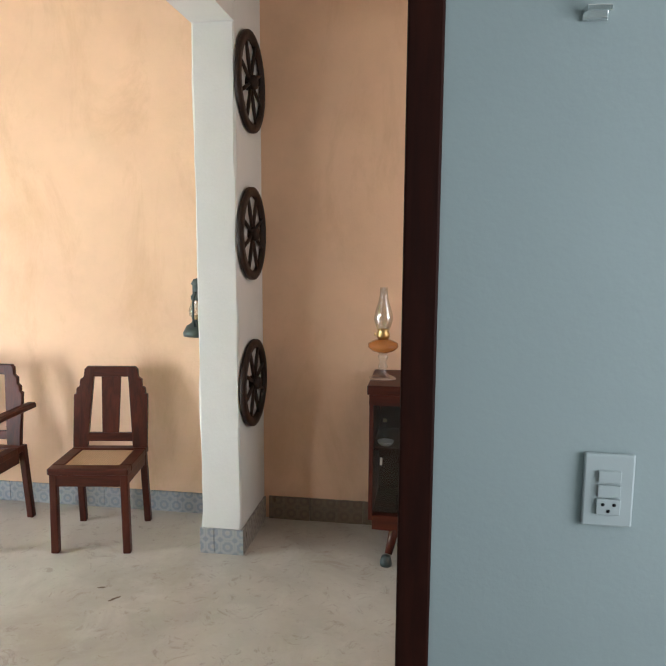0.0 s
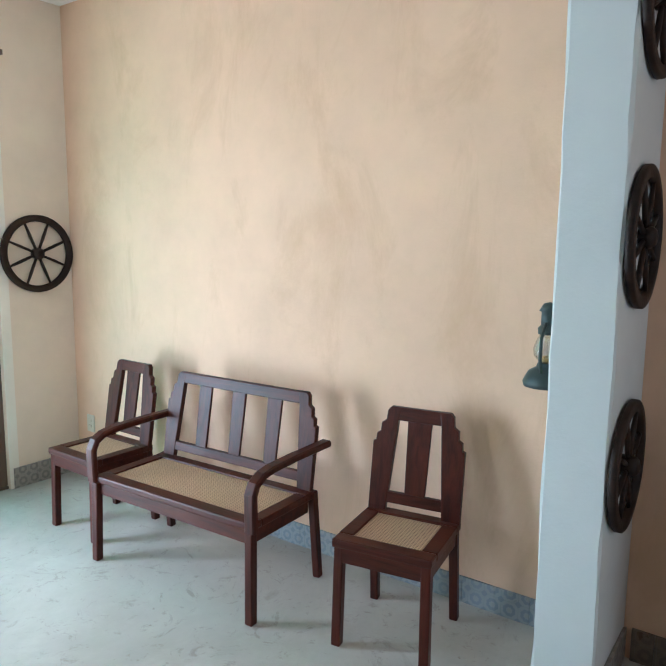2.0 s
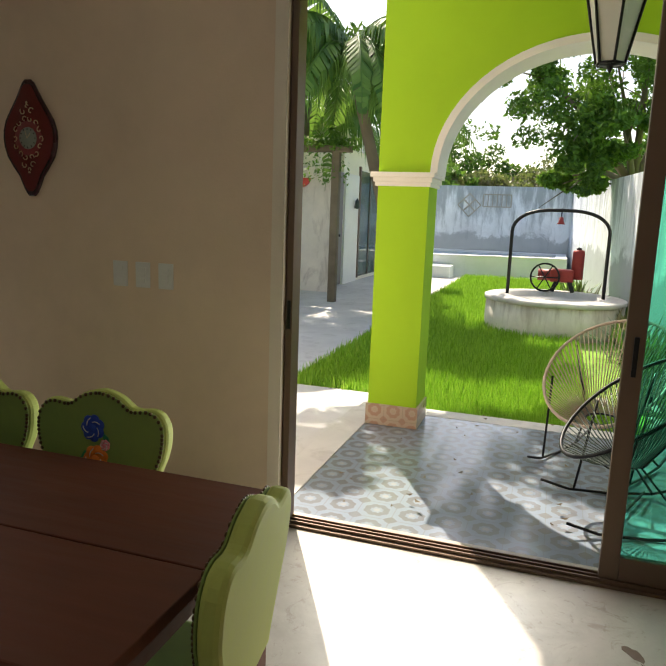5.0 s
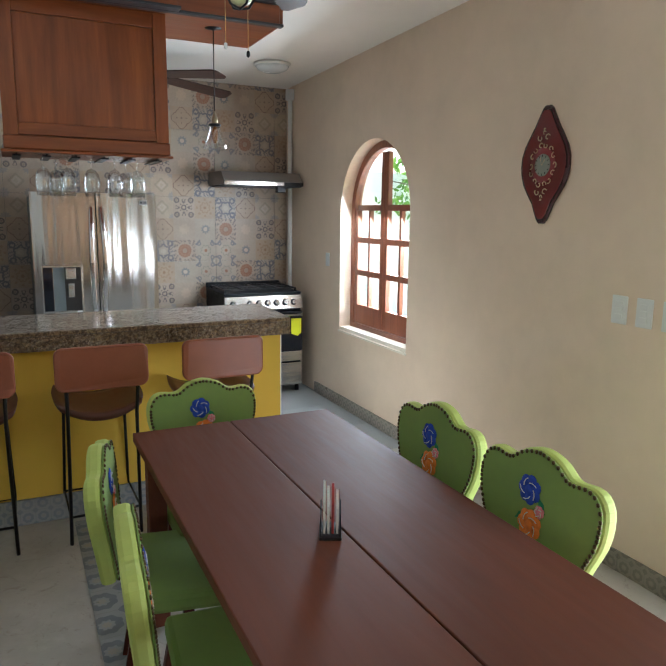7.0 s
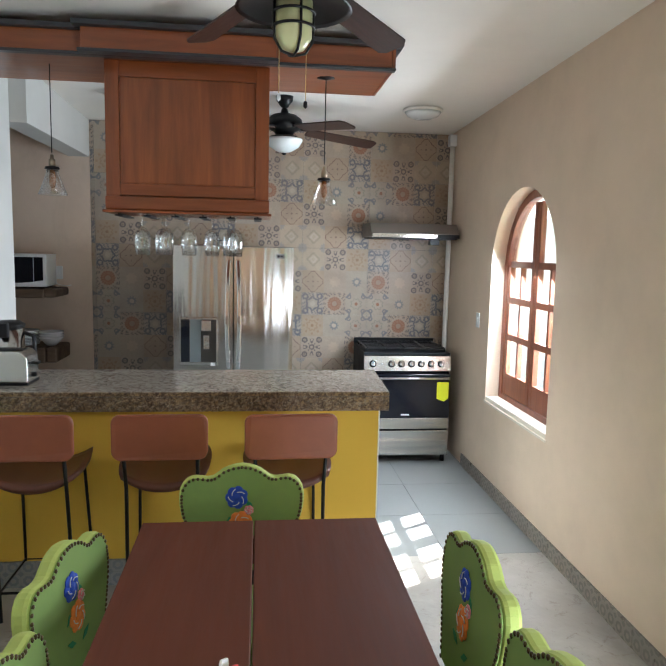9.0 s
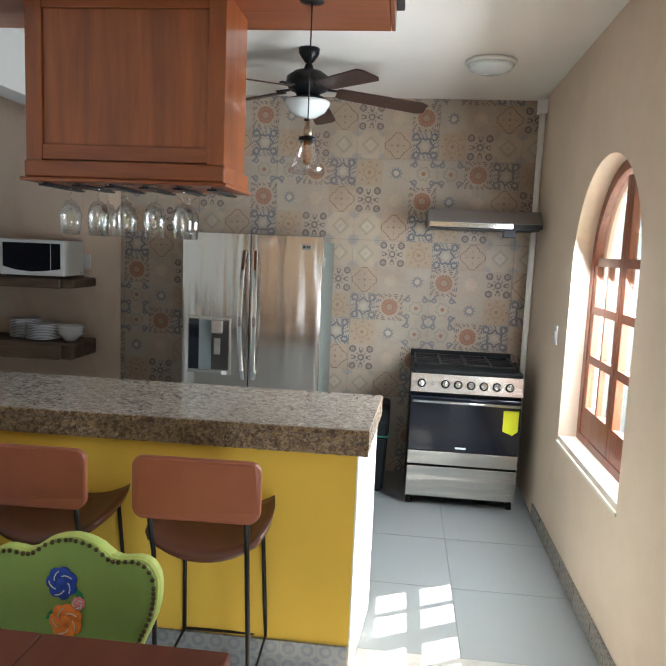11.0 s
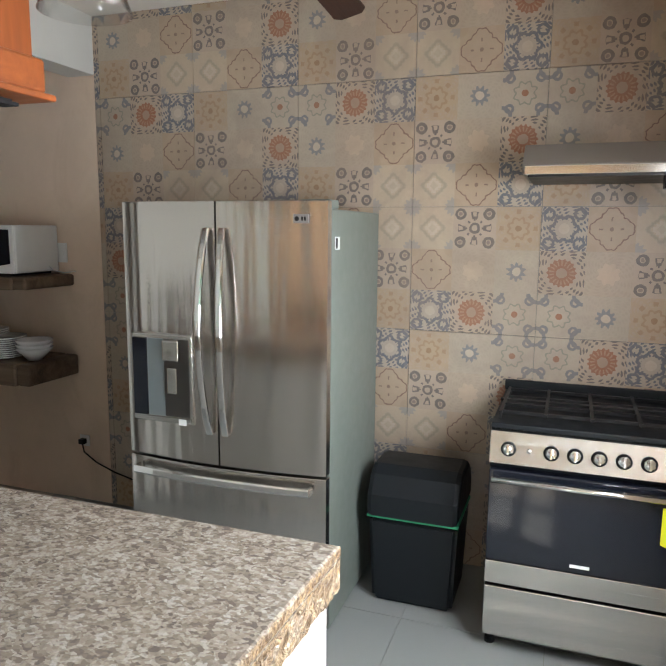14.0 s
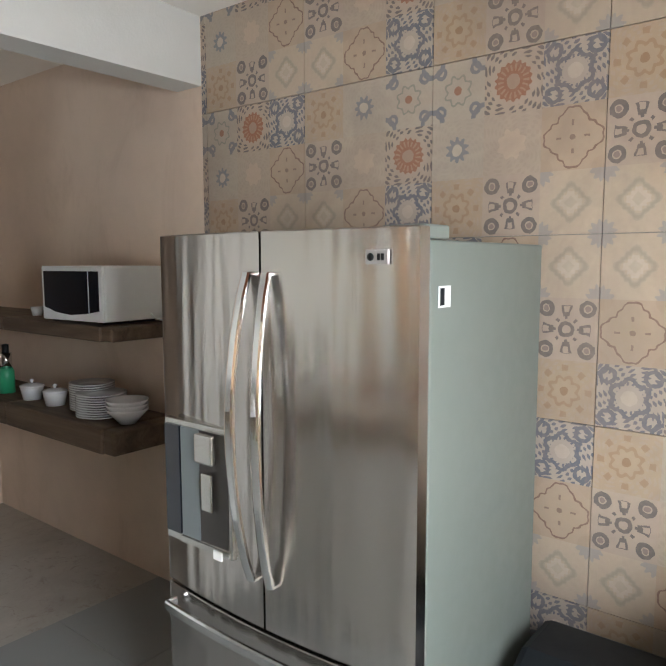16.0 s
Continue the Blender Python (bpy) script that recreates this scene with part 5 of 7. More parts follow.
# door reveal, lighter plaster
bm = bmesh.new()
box(bm, -0.006, 0.02, 2.892, 2.955, 0, 2.60)
box(bm, -0.006, 0.02, 0.43, 0.488, 0, 2.60)
setting("trim", bm, M_reveal, "pale plaster edge of the garden door", "trim")
setting("trim_head", bx(-0.03, 0.02, 0.40, 2.93, 2.602, 2.63), M_bronze, "bronze head moulding of the garden door", "trim")


def plate(name, m, w, h, label, keys, mat=None):
    """Switch or socket plate lying in its own xy plane, z outwards."""
    t = thing(name, label, name.replace("_", " "), m)
    mat = mat or M_cream_plastic
    part("plate", bx(-w / 2, w / 2, -h / 2, h / 2, 0, 0.008, bev=0.003), mat, t)
    for x, y, kw, kh in keys:
        part("key", bx(x - kw / 2, x + kw / 2, y - kh / 2, y + kh / 2, 0.0082, 0.013, bev=0.001), mat, t)
    return t


EASTF = Euler((radians(90), 0, radians(-90))).to_matrix().to_4x4()


def on_east(y, z):
    return Matrix.Translation((-0.001, y, z)) @ EASTF


for y in (3.80, 3.665, 3.53):
    plate("switch_plate", on_east(y, 1.235), 0.085, 0.13, "cream plastic switch plate on the sand wall", [(0, 0.03, 0.04, 0.02), (0, 0.0, 0.04, 0.02), (0, -0.03, 0.04, 0.02)], M_white_plastic)
plate("switch_plate", on_east(6.95, 1.255), 0.07, 0.115, "white switch plate between window and stove", [(0, 0.0, 0.03, 0.05)], M_white_plastic)
plate("socket_plate", Matrix.Translation((-0.15, 0.001, 0.343)) @ Euler((radians(90), 0, radians(180))).to_matrix().to_4x4(), 0.075, 0.115, "cream socket plate low on the peach wall by the corner", [(0, 0.02, 0.03, 0.02), (0, -0.02, 0.03, 0.02)])
NORTHF = Euler((radians(90), 0, 0)).to_matrix().to_4x4()
M_plate_grey = paint("pale_grey_plastic", (0.44, 0.49, 0.49), 0.4)
pl = plate("switch_plate", Matrix.Translation((-4.657, 2.491, 1.195)) @ Euler((radians(90), 0, radians(180))).to_matrix().to_4x4(), 0.072, 0.112, "pale switch and socket plate on the blue wall", [(0, 0.022, 0.032, 0.018), (0, 0.0, 0.032, 0.018), (0, -0.024, 0.034, 0.024)], M_plate_grey)
for dx, dz in ((-0.008, -0.02), (0.008, -0.02), (0.0, -0.03)):
    part("socket_hole", lt([(0.0028, 0.0), (0.0, 0.0005)], (dx, dz, 0.0135), 8), M_black, pl)
hk = thing("wall_hook", "small grey metal hook on the blue wall", "hook", pose(-4.60, 2.491, 1.87))
part("plate", bx(-0.018, 0.016, 0, 0.004, -0.012, 0.0, bev=0.001), M_chrome, hk)
part("ledge", prism(bmesh.new(), [(-0.017, 0.0), (0.017, 0.0), (0.013, 0.024), (-0.019, 0.020)], "z", -0.004, 0.004, bev=0.0015), M_chrome, hk)
plate("socket_plate", Matrix.Translation((-3.445, 7.929, 1.53)) @ NORTHF, 0.075, 0.115, "white socket plate above the shelf", [(0, 0.0, 0.03, 0.04)], M_white_plastic)
sp = plate("socket_plate", Matrix.Translation((-3.345, 7.929, 0.385)) @ NORTHF, 0.07, 0.07, "white socket with a black plug and lead", [], M_white_plastic)
part("plug", bx(-0.018, 0.018, -0.016, 0.016, 0.008, 0.045, bev=0.004), M_black, sp)
part("lead", tb([(0.0, -0.01, 0.03), (0.02, -0.06, 0.04), (0.10, -0.12, 0.03), (0.22, -0.17, 0.02), (0.35, -0.2, 0.02)], 0.005, 6), M_black, sp)

# pipe boxing in the kitchen corner
pp = thing("wall_conduit", "cream painted pipe running up the kitchen corner", "pipe", pose(-0.035, 7.76, 0))
part("pipe", lt([(0.022, 0.0), (0.022, 2.72)], (0, 0, 0), 12), M_trim, pp)
part("junction_box", bx(-0.035, 0.03, -0.035, 0.035, 2.70, 2.80, bev=0.006), M_white_plastic, pp)

# ---- lozenge wall clock ----
ck = thing("wall_clock", "dark red lozenge wall clock with painted gold scrolls", "wall clock", on_east(4.335, 1.908))
CK_PROF = [(1.0, 0.10), (0.95, 0.20), (0.82, 0.33), (0.68, 0.47), (0.5, 0.68), (0.32, 0.88), (0.15, 0.98), (0.0, 1.0), (-0.15, 0.97), (-0.32, 0.87), (-0.5, 0.66), (-0.66, 0.44), (-0.8, 0.33), (-0.94, 0.20), (-1.0, 0.10)]
ck_pts = [(0.172 * a, 0.295 * b) for b, a in CK_PROF] + [(-0.172 * a, 0.295 * b) for b, a in CK_PROF[::-1]]
M_clockwood = paint("clock_red_lacquer", (0.13, 0.016, 0.016), 0.22, 0.0, 0.15, 8, Coat_Weight=0.4)
M_clockrim = paint("clock_rim", (0.045, 0.01, 0.014), 0.25, 0.0, 0.15, 8, Coat_Weight=0.4)
part("board", prism(bmesh.new(), ck_pts, "z", 0.0, 0.02, bev=0.006), M_clockrim, ck)
part("field", prism(bmesh.new(), [(x * 0.9, y * 0.92) for x, y in ck_pts], "z", 0.02, 0.026, bev=0.003), M_clockwood, ck)
M_gold = paint("gold_leaf_paint", (0.62, 0.48, 0.30), 0.35, 0.4, 0.2, 80)
M_medal = paint("clock_bright_red", (0.22, 0.02, 0.025), 0.3)
part("medallion", lt([(0.0, 0.0262), (0.088, 0.0262), (0.086, 0.0285), (0.0, 0.0285)], (0, 0, 0), 30), M_medal, ck)


def curl(cx, cy, r, turn):
    pts = [(cx + r * (1 - u / 9) * math.cos(turn + u * 0.75), cy + r * (1 - u / 9) * math.sin(turn + u * 0.75), 0.0295) for u in range(7)]
    part("scroll", tb(pts, 0.0028, 5), M_gold, ck, "worn gold painted scroll")


for k in range(14):
    a = 2 * math.pi * k / 14
    curl(0.083 * math.cos(a), 0.098 * math.sin(a), 0.017, a + (1.2 if k % 2 else -1.2))
for t in (-1, 1):
    for s in (-1, 1):
        curl(s * 0.025, t * 0.135, 0.02, 1.5 - s)
    curl(0.0, t * 0.158, 0.012, 0.5 * t)
    curl(0.0, t * 0.175, 0.007, 0.5 * t)
M_dial = paint("clock_dial", (0.24, 0.28, 0.24), 0.4)
part("dial", lt([(0.0, 0.0287), (0.056, 0.0287), (0.054, 0.0315), (0.0, 0.0315)], (0, 0, 0), 32), M_dial, ck)
bm = bmesh.new()
for k in range(12):
    a = math.pi / 6 * k
    bar(bm, (0.042 * math.sin(a), 0.042 * math.cos(a), 0.0322), (0.052 * math.sin(a), 0.052 * math.cos(a), 0.0322), 0.004, 0.001, 0, (1, 0.3, 0))
part("hour_mark", bm, M_black, ck)
part("hand", bar(bmesh.new(), (0, 0, 0.034), (0.02, 0.026, 0.034), 0.003, 0.001, 0, (1, -1, 0)), M_gold, ck)
part("hand", bar(bmesh.new(), (0, 0, 0.036), (-0.012, 0.04, 0.036), 0.0025, 0.001, 0, (1, 0, 0)), M_gold, ck)

# ---- hall cabinet, oil lamp and what stands inside ----
M_cabglass = glass("cabinet_glass", (0.80, 0.80, 0.78), 0.03)
hc = thing("display_cabinet", "dark wooden glass-fronted cabinet on splayed legs", "cabinet", pose(-4.545, 0.205, 0))
part("side_panel", bx(-0.44, -0.42, -0.19, 0.20, 0.20, 0.83, bev=0.003), M_darkwood, hc)
part("side_panel", bx(0.42, 0.44, -0.19, 0.20, 0.20, 0.83, bev=0.003), M_darkwood, hc)
part("top", bx(-0.45, 0.45, -0.195, 0.215, 0.83, 0.875, bev=0.004), M_darkwood_x, hc)
part("bottom", bx(-0.42, 0.42, -0.19, 0.20, 0.20, 0.225), M_darkwood_x, hc)
part("rear_panel", bx(-0.42, 0.42, -0.19, -0.18, 0.225, 0.83), M_darkwood, hc)
part("shelf", bx(-0.42, 0.42, -0.18, 0.17, 0.545, 0.56), M_darkwood_x, hc)
bm = bmesh.new()
part("top_rail", bx(-0.44, 0.44, 0.201, 0.212, 0.78, 0.829), M_darkwood_x, hc)
prism(bm, [(-0.42, 0.20), (0.42, 0.20), (0.42, 0.155), (0.30, 0.15), (0.26, 0.12), (-0.26, 0.12), (-0.30, 0.15), (-0.42, 0.155)], "y", 0.17, 0.20)
part("apron", bm, M_darkwood_x, hc)
for s in (-1, 1):
    dr_ = part("glass_door", bx(min(s * 0.005, s * 0.425), max(s * 0.005, s * 0.425), 0.186, 0.190, 0.24, 0.775), M_cabglass, hc)
    part("finger_pull", bx(s * 0.38 - 0.006, s * 0.38 + 0.006, 0.1905, 0.196, 0.48, 0.52, bev=0.002), M_chrome, dr_)
for sx in (-1, 1):
    for sy, yy in ((1, 0.15), (-1, -0.13)):
        lg_ = part("leg", tb([(sx * 0.30, yy, 0.2), (sx * 0.335, yy + sy * 0.085, 0.05)], [0.028, 0.018], 12), M_darkwood, hc)
        part("foot_cap", lt([(0.028, 0.0), (0.03, 0.015), (0.022, 0.045), (0.0, 0.05)], (sx * 0.345, yy + sy * 0.10, 0.0), 14), M_verdigris, lg_, "greenish metal foot cap")


def bottle(name, m, mat, label, body_r=0.036, h=0.27, lab=True):
    t = thing(name, label, "bottle", m)
    part("body", lt([(0.0, 0.0), (body_r, 0.002), (body_r, h * 0.62), (body_r * 0.4, h * 0.76), (body_r * 0.36, h * 0.97), (0.0, h * 0.97)], (0, 0, 0), 20), mat, t)
    if lab:
        part("label", lt([(body_r + 0.0006, h * 0.2), (body_r + 0.0006, h * 0.52)], (0, 0, 0), 20), M_paper, t)
    part("cap", lt([(0.0, h), (body_r * 0.42, h), (body_r * 0.42, h * 0.88)], (0, 0, 0), 12), M_gold, t)
    return t


M_bottle = paint("dark_green_bottle", (0.03, 0.07, 0.05), 0.08, 0.0, 0.05, 10, Coat_Weight=0.5)
bottle("wine_bottle", pose(-4.33, 0.27, 0.56), M_bottle, "dark green bottle with white label inside the cabinet", 0.036, 0.21)
bottle("bottle", pose(-4.17, 0.25, 0.56), M_glass, "small clear bottle inside the cabinet", 0.024, 0.11, False)
for nm, m_, lab in (("small_dish", pose(-4.18, 0.32, 0.56), "small white dish inside the cabinet"),):
    solid(nm, lt([(0.0, 0.002), (0.03, 0.0), (0.042, 0.018), (0.04, 0.02), (0.028, 0.006), (0.0, 0.006)], (0, 0, 0), 18), M_ceramic, lab, "dish", m_)
tray = solid("glass_tray", bx(-0.17, 0.17, -0.10, 0.10, 0.0, 0.012, bev=0.004), M_glass, "clear glass tray on the cabinet floor", "tray", pose(-4.40, 0.22, 0.2255))


def oil_lamp(m):
    t = thing("oil_lamp", "clear glass oil lamp with amber fuel bowl and chimney", "oil lamp", m)
    part("foot", lt([(0.062, 0.0), (0.062, 0.006), (0.03, 0.018), (0.018, 0.03), (0.022, 0.06), (0.014, 0.08), (0.024, 0.10), (0.018, 0.12)], (0, 0, 0), 28), M_glass, t)
    part("fuel_bowl", lt([(0.018, 0.12), (0.05, 0.13), (0.07, 0.148), (0.068, 0.165), (0.04, 0.18), (0.02, 0.185)], (0, 0, 0), 28), M_amber, t, "amber glass fuel bowl")
    part("burner", lt([(0.022, 0.185), (0.03, 0.195), (0.03, 0.21), (0.024, 0.22), (0.03, 0.232), (0.0, 0.232)], (0, 0, 0), 18), M_brass, t)
    part("chimney", lt([(0.026, 0.22), (0.036, 0.25), (0.044, 0.28), (0.036, 0.32), (0.020, 0.37), (0.017, 0.42), (0.0155, 0.42), (0.0185, 0.37), (0.034, 0.32), (0.042, 0.28), (0.034, 0.25), (0.024, 0.22)], (0, 0, 0), 24), M_glass, t)
    part("wick_knob", lt([(0.007, 0.0), (0.007, 0.006)], (0.035, 0, 0.205), 10, "x"), M_brass, t)
    return t


oil_lamp(pose(-4.155, 0.25, 0.876) @ Matrix.Scale(1.08, 4))
solid("small_jug", lt([(0.0, 0.0), (0.025, 0.002), (0.035, 0.03), (0.028, 0.06), (0.018, 0.075), (0.024, 0.09), (0.021, 0.09), (0.015, 0.075), (0.0, 0.02)], (0, 0, 0), 20), M_gold, "small tan ceramic jug on the dark cabinet", "jug", pose(-4.66, 0.22, 0.876))

# hurricane lantern on the room side of the pillar
hl = thing("hurricane_lantern", "grey-green metal hurricane lantern hung on the white pillar", "lantern", pose(-3.225, 0.30, 1.07))
part("fuel_tank", lt([(0.0, 0.0), (0.075, 0.004), (0.078, 0.02), (0.06, 0.055), (0.035, 0.07), (0.03, 0.085), (0.0, 0.085)], (0, 0, 0), 28), M_verdigris, hl)
part("globe", lt([(0.025, 0.085), (0.045, 0.11), (0.048, 0.135), (0.035, 0.17), (0.026, 0.185), (0.024, 0.185), (0.033, 0.17), (0.046, 0.135), (0.043, 0.11), (0.023, 0.085)], (0, 0, 0), 22), M_glass, hl)
part("burner", lt([(0.02, 0.083), (0.026, 0.095), (0.015, 0.11), (0, 0.11)], (0, 0, 0), 14), M_brass, hl)
part("chimney_cap", lt([(0.034, 0.185), (0.036, 0.205), (0.026, 0.215), (0.026, 0.26), (0.034, 0.265), (0.02, 0.29), (0.0, 0.295)], (0, 0, 0), 20), M_verdigris, hl)
for s in (-1, 1):
    part("side_tube", tb([(0, s * 0.05, 0.05), (0, s * 0.075, 0.10), (0, s * 0.07, 0.18), (0, s * 0.03, 0.225)], 0.006, 8), M_verdigris, hl)
part("bail", tb([(-0.02, -0.035, 0.24), (-0.035, -0.03, 0.31), (-0.05, 0.0, 0.33), (-0.035, 0.03, 0.31), (-0.02, 0.035, 0.24)], 0.0025, 6), M_black, hl)

# ---- shelves in the recess ----
for z0, z1, yf in ((1.335, 1.412, 7.53), (0.80, 0.93, 7.52)):
    ws = thing("wall_shelf", "thick rough old wooden shelf board on the ochre wall", "shelf", pose(0, 0, 0))
    for a_, b_, dz in ((-5.395, -4.402, 0.0), (-4.398, -3.452, -0.003)):
        bm = bx(a_, b_, yf, 7.925, z0, z1 + dz, bev=0.012)
        part("board", bm, M_oldwood, ws)
    part("end_block", bx(-3.449, -3.36, yf + 0.006, 7.925, z0 + 0.004, z1 - 0.005, bev=0.014), M_oldwood, ws)
mw = thing("microwave", "white microwave oven with black glass door on the upper shelf", "microwave", pose(-3.68, 7.70, 1.414, 0, 0, 4))
part("body", bx(-0.24, 0.24, -0.16, 0.19, 0.012, 0.275, bev=0.008), M_white_plastic, mw)
part("front_panel", bx(-0.24, 0.24, -0.176, -0.161, 0.012, 0.275, bev=0.006), M_white_plastic, mw)
wp = [(-0.215, 0.25), (0.215, 0.25), (0.215, 0.065), (0.12, 0.05), (0.0, 0.04), (-0.12, 0.05), (-0.215, 0.075)]
part("glass_door", prism(bmesh.new(), wp, "y", -0.181, -0.1765), M_dark_glass, mw, "black glass door and control strip")
part("control_strip", bx(0.142, 0.146, -0.1835, -0.1815, 0.055, 0.25), M_white_plastic, mw)
for sx in (-1, 1):
    part("foot", bx(sx * 0.2 - 0.015, sx * 0.2 + 0.015, -0.14, 0.15, 0, 0.011), M_black, mw)
part("lead", tb([(0.245, 0.1, 0.04), (0.27, 0.1, 0.02), (0.33, 0.12, 0.004), (0.36, 0.18, 0.01)], 0.004, 6), M_white_plastic, mw)


def tureen(m):
    t = thing("tureen", "white ceramic lidded pot on the lower shelf", "tureen", m, "crockery on the shelf")
    part("bowl", lt([(0.0, 0.0), (0.05, 0.0), (0.062, 0.06), (0.064, 0.075), (0.0, 0.075)], (0, 0, 0), 24), M_ceramic, t)
    part("lid", lt([(0.068, 0.075), (0.066, 0.082), (0.03, 0.092), (0.0, 0.094)], (0, 0, 0), 24), M_ceramic, t)
    part("knob", lt([(0.006, 0.094), (0.006, 0.10), (0.014, 0.11), (0.0, 0.118)], (0, 0, 0), 12), M_ceramic, t)
    return t


tr_ = tureen(pose(-4.36, 7.66, 0.932))
copy_thing(tr_, pose(-4.11, 7.66, 0.932))


def plates(m, n, r, label):
    t = thing("plate_stack", label, "plates", m, "crockery on the shelf")
    for k in range(n):
        part("plate", lt([(0.0, 0.0), (r * 0.55, 0.0), (r, 0.014), (r, 0.018), (r * 0.55, 0.006), (0.0, 0.006)], (0, 0, k * 0.012), 28), M_ceramic, t)
    return t


plates(pose(-3.84, 7.72, 0.932), 12, 0.115, "stack of eight white plates on the lower shelf")
plates(pose(-3.66, 7.66, 0.932), 10, 0.125, "stack of seven white plates beside the bowls")
for k in range(3):
    solid("bowl", lt([(0.0, 0.0), (0.035, 0.0), (0.085, 0.055), (0.088, 0.065), (0.082, 0.062), (0.03, 0.006), (0.0, 0.006)], (0, 0, 0), 26), M_ceramic, "white ceramic bowl stacked with others on the lower shelf", "bowl", pose(-3.44, 7.66, 0.932 + 0.022 * k) @ Matrix.Scale(1.15, 4), "crockery on the shelf")
solid("cup", lt([(0.0, 0.0), (0.025, 0.0), (0.035, 0.05), (0.0, 0.05)], (0, 0, 0), 18), M_ceramic, "small white cup upside down on the upper shelf", "cup", pose(-4.26, 7.66, 1.414))
gb = thing("water_bottle", "green bottle with black top on the lower shelf", "bottle", pose(-4.66, 7.66, 0.932))
part("body", lt([(0.0, 0.0), (0.045, 0.002), (0.045, 0.13), (0.036, 0.15), (0.0, 0.15)], (0, 0, 0), 20), M_bag, gb)
part("sleeve", lt([(0.034, 0.15), (0.034, 0.24), (0.0, 0.24)], (0, 0, 0), 18), M_chrome, gb)
part("cap", lt([(0.02, 0.24), (0.02, 0.29), (0.0, 0.295)], (0, 0, 0), 14), M_black, gb)

# ---- on the bar ----
ts = thing("toaster", "brushed steel toaster with rounded top on the granite bar", "toaster", pose(-3.045, 5.52, 1.043))
tp = [(-0.15, 0.015)] + [(-0.15, 0.10)] + [(-0.15 + 0.05 * (1 - math.cos(radians(a))), 0.12 + 0.055 * math.sin(radians(a))) for a in range(0, 91, 15)]
tp += [(-x, z) for x, z in tp[::-1]]
part("body", prism(bmesh.new(), tp, "y", -0.09, 0.09, bev=0.006), M_steel_x, ts)
part("base", bx(-0.15, 0.15, -0.088, 0.088, 0.0, 0.0145, bev=0.003), M_black, ts)
part("lever", bx(0.152, 0.185, -0.02, 0.02, 0.10, 0.115, bev=0.004), M_black, ts)
part("knob", lt([(0.014, 0.0), (0.013, 0.014), (0, 0.015)], (0.151, 0.0, 0.045), 14, "x"), M_black, ts)
part("slot", bx(-0.11, 0.11, -0.03, -0.01, 0.1745, 0.1765), M_black, ts)
part("slot", bx(-0.11, 0.11, 0.015, 0.035, 0.1745, 0.1765), M_black, ts)
part("maker_badge", lt([(0.014, 0.0), (0.0, -0.002)], (0.0, -0.091, 0.11), 16, "y"), M_chrome, ts)
cm = thing("coffee_maker", "steel and black drip coffee jug behind the toaster", "coffee maker", pose(-3.08, 5.73, 1.043))
part("jug", lt([(0.0, 0.0), (0.075, 0.0), (0.078, 0.02), (0.075, 0.27), (0.0, 0.27)], (0, 0, 0), 28), M_steel, cm)
part("lid", lt([(0.078, 0.27), (0.08, 0.285), (0.05, 0.305), (0.0, 0.31)], (0, 0, 0), 28), M_black, cm)
part("spout", bx(-0.035, 0.025, -0.10, -0.07, 0.22, 0.30, bev=0.008), M_black, cm)
part("handle", tb([(0.07, 0.0, 0.24), (0.125, 0.0, 0.22), (0.13, 0.0, 0.12), (0.075, 0.0, 0.07)], 0.011, 8), M_black, cm)

# ---- ceiling fans ----


def fan(m, top_z, label, blade_len=0.48, turn=0.0):
    t = thing("ceiling_fan", label, "ceiling fan", m)
    part("canopy", lt([(0.0, top_z), (0.062, top_z), (0.058, top_z - 0.03), (0.025, top_z - 0.075), (0.014, top_z - 0.08)], (0, 0, 0), 24), M_black, t)
    part("downrod", lt([(0.013, top_z - 0.06), (0.013, 0.10)], (0, 0, 0), 12), M_black, t)
    part("motor", lt([(0.02, 0.12), (0.03, 0.09), (0.085, 0.075), (0.125, 0.045), (0.13, 0.01), (0.11, -0.025), (0.075, -0.04), (0.06, -0.065), (0.0, -0.065)], (0, 0, 0), 32), M_black, t)
    for k in range(5):
        a = 2 * math.pi / 5 * k + turn
        arm = new("blade_arm", finish_mesh(bar(bmesh.new(), (0.09, 0, -0.015), (0.21, 0, -0.02), 0.03, 0.008, 0.002), "blade_arm"))
        arm.data.materials.append(M_black)
        arm.parent = t
        arm.rotation_euler = (0, 0, a)
        bm = prism(bmesh.new(), [(0.17, -0.045), (0.20, -0.058), (0.17 + blade_len - 0.03, -0.068), (0.17 + blade_len, -0.045), (0.17 + blade_len, 0.045), (0.17 + blade_len - 0.03, 0.068), (0.20, 0.058), (0.17, 0.045)], "z", -0.004, 0.004)
        for v in bm.verts:
            v.co.z += -v.co.y * 0.22 - 0.03 - 0.09 * (v.co.x - 0.17)
        b = part("blade", bm, M_fanblade, t)
        b.rotation_euler = (0, 0, a)
    return t


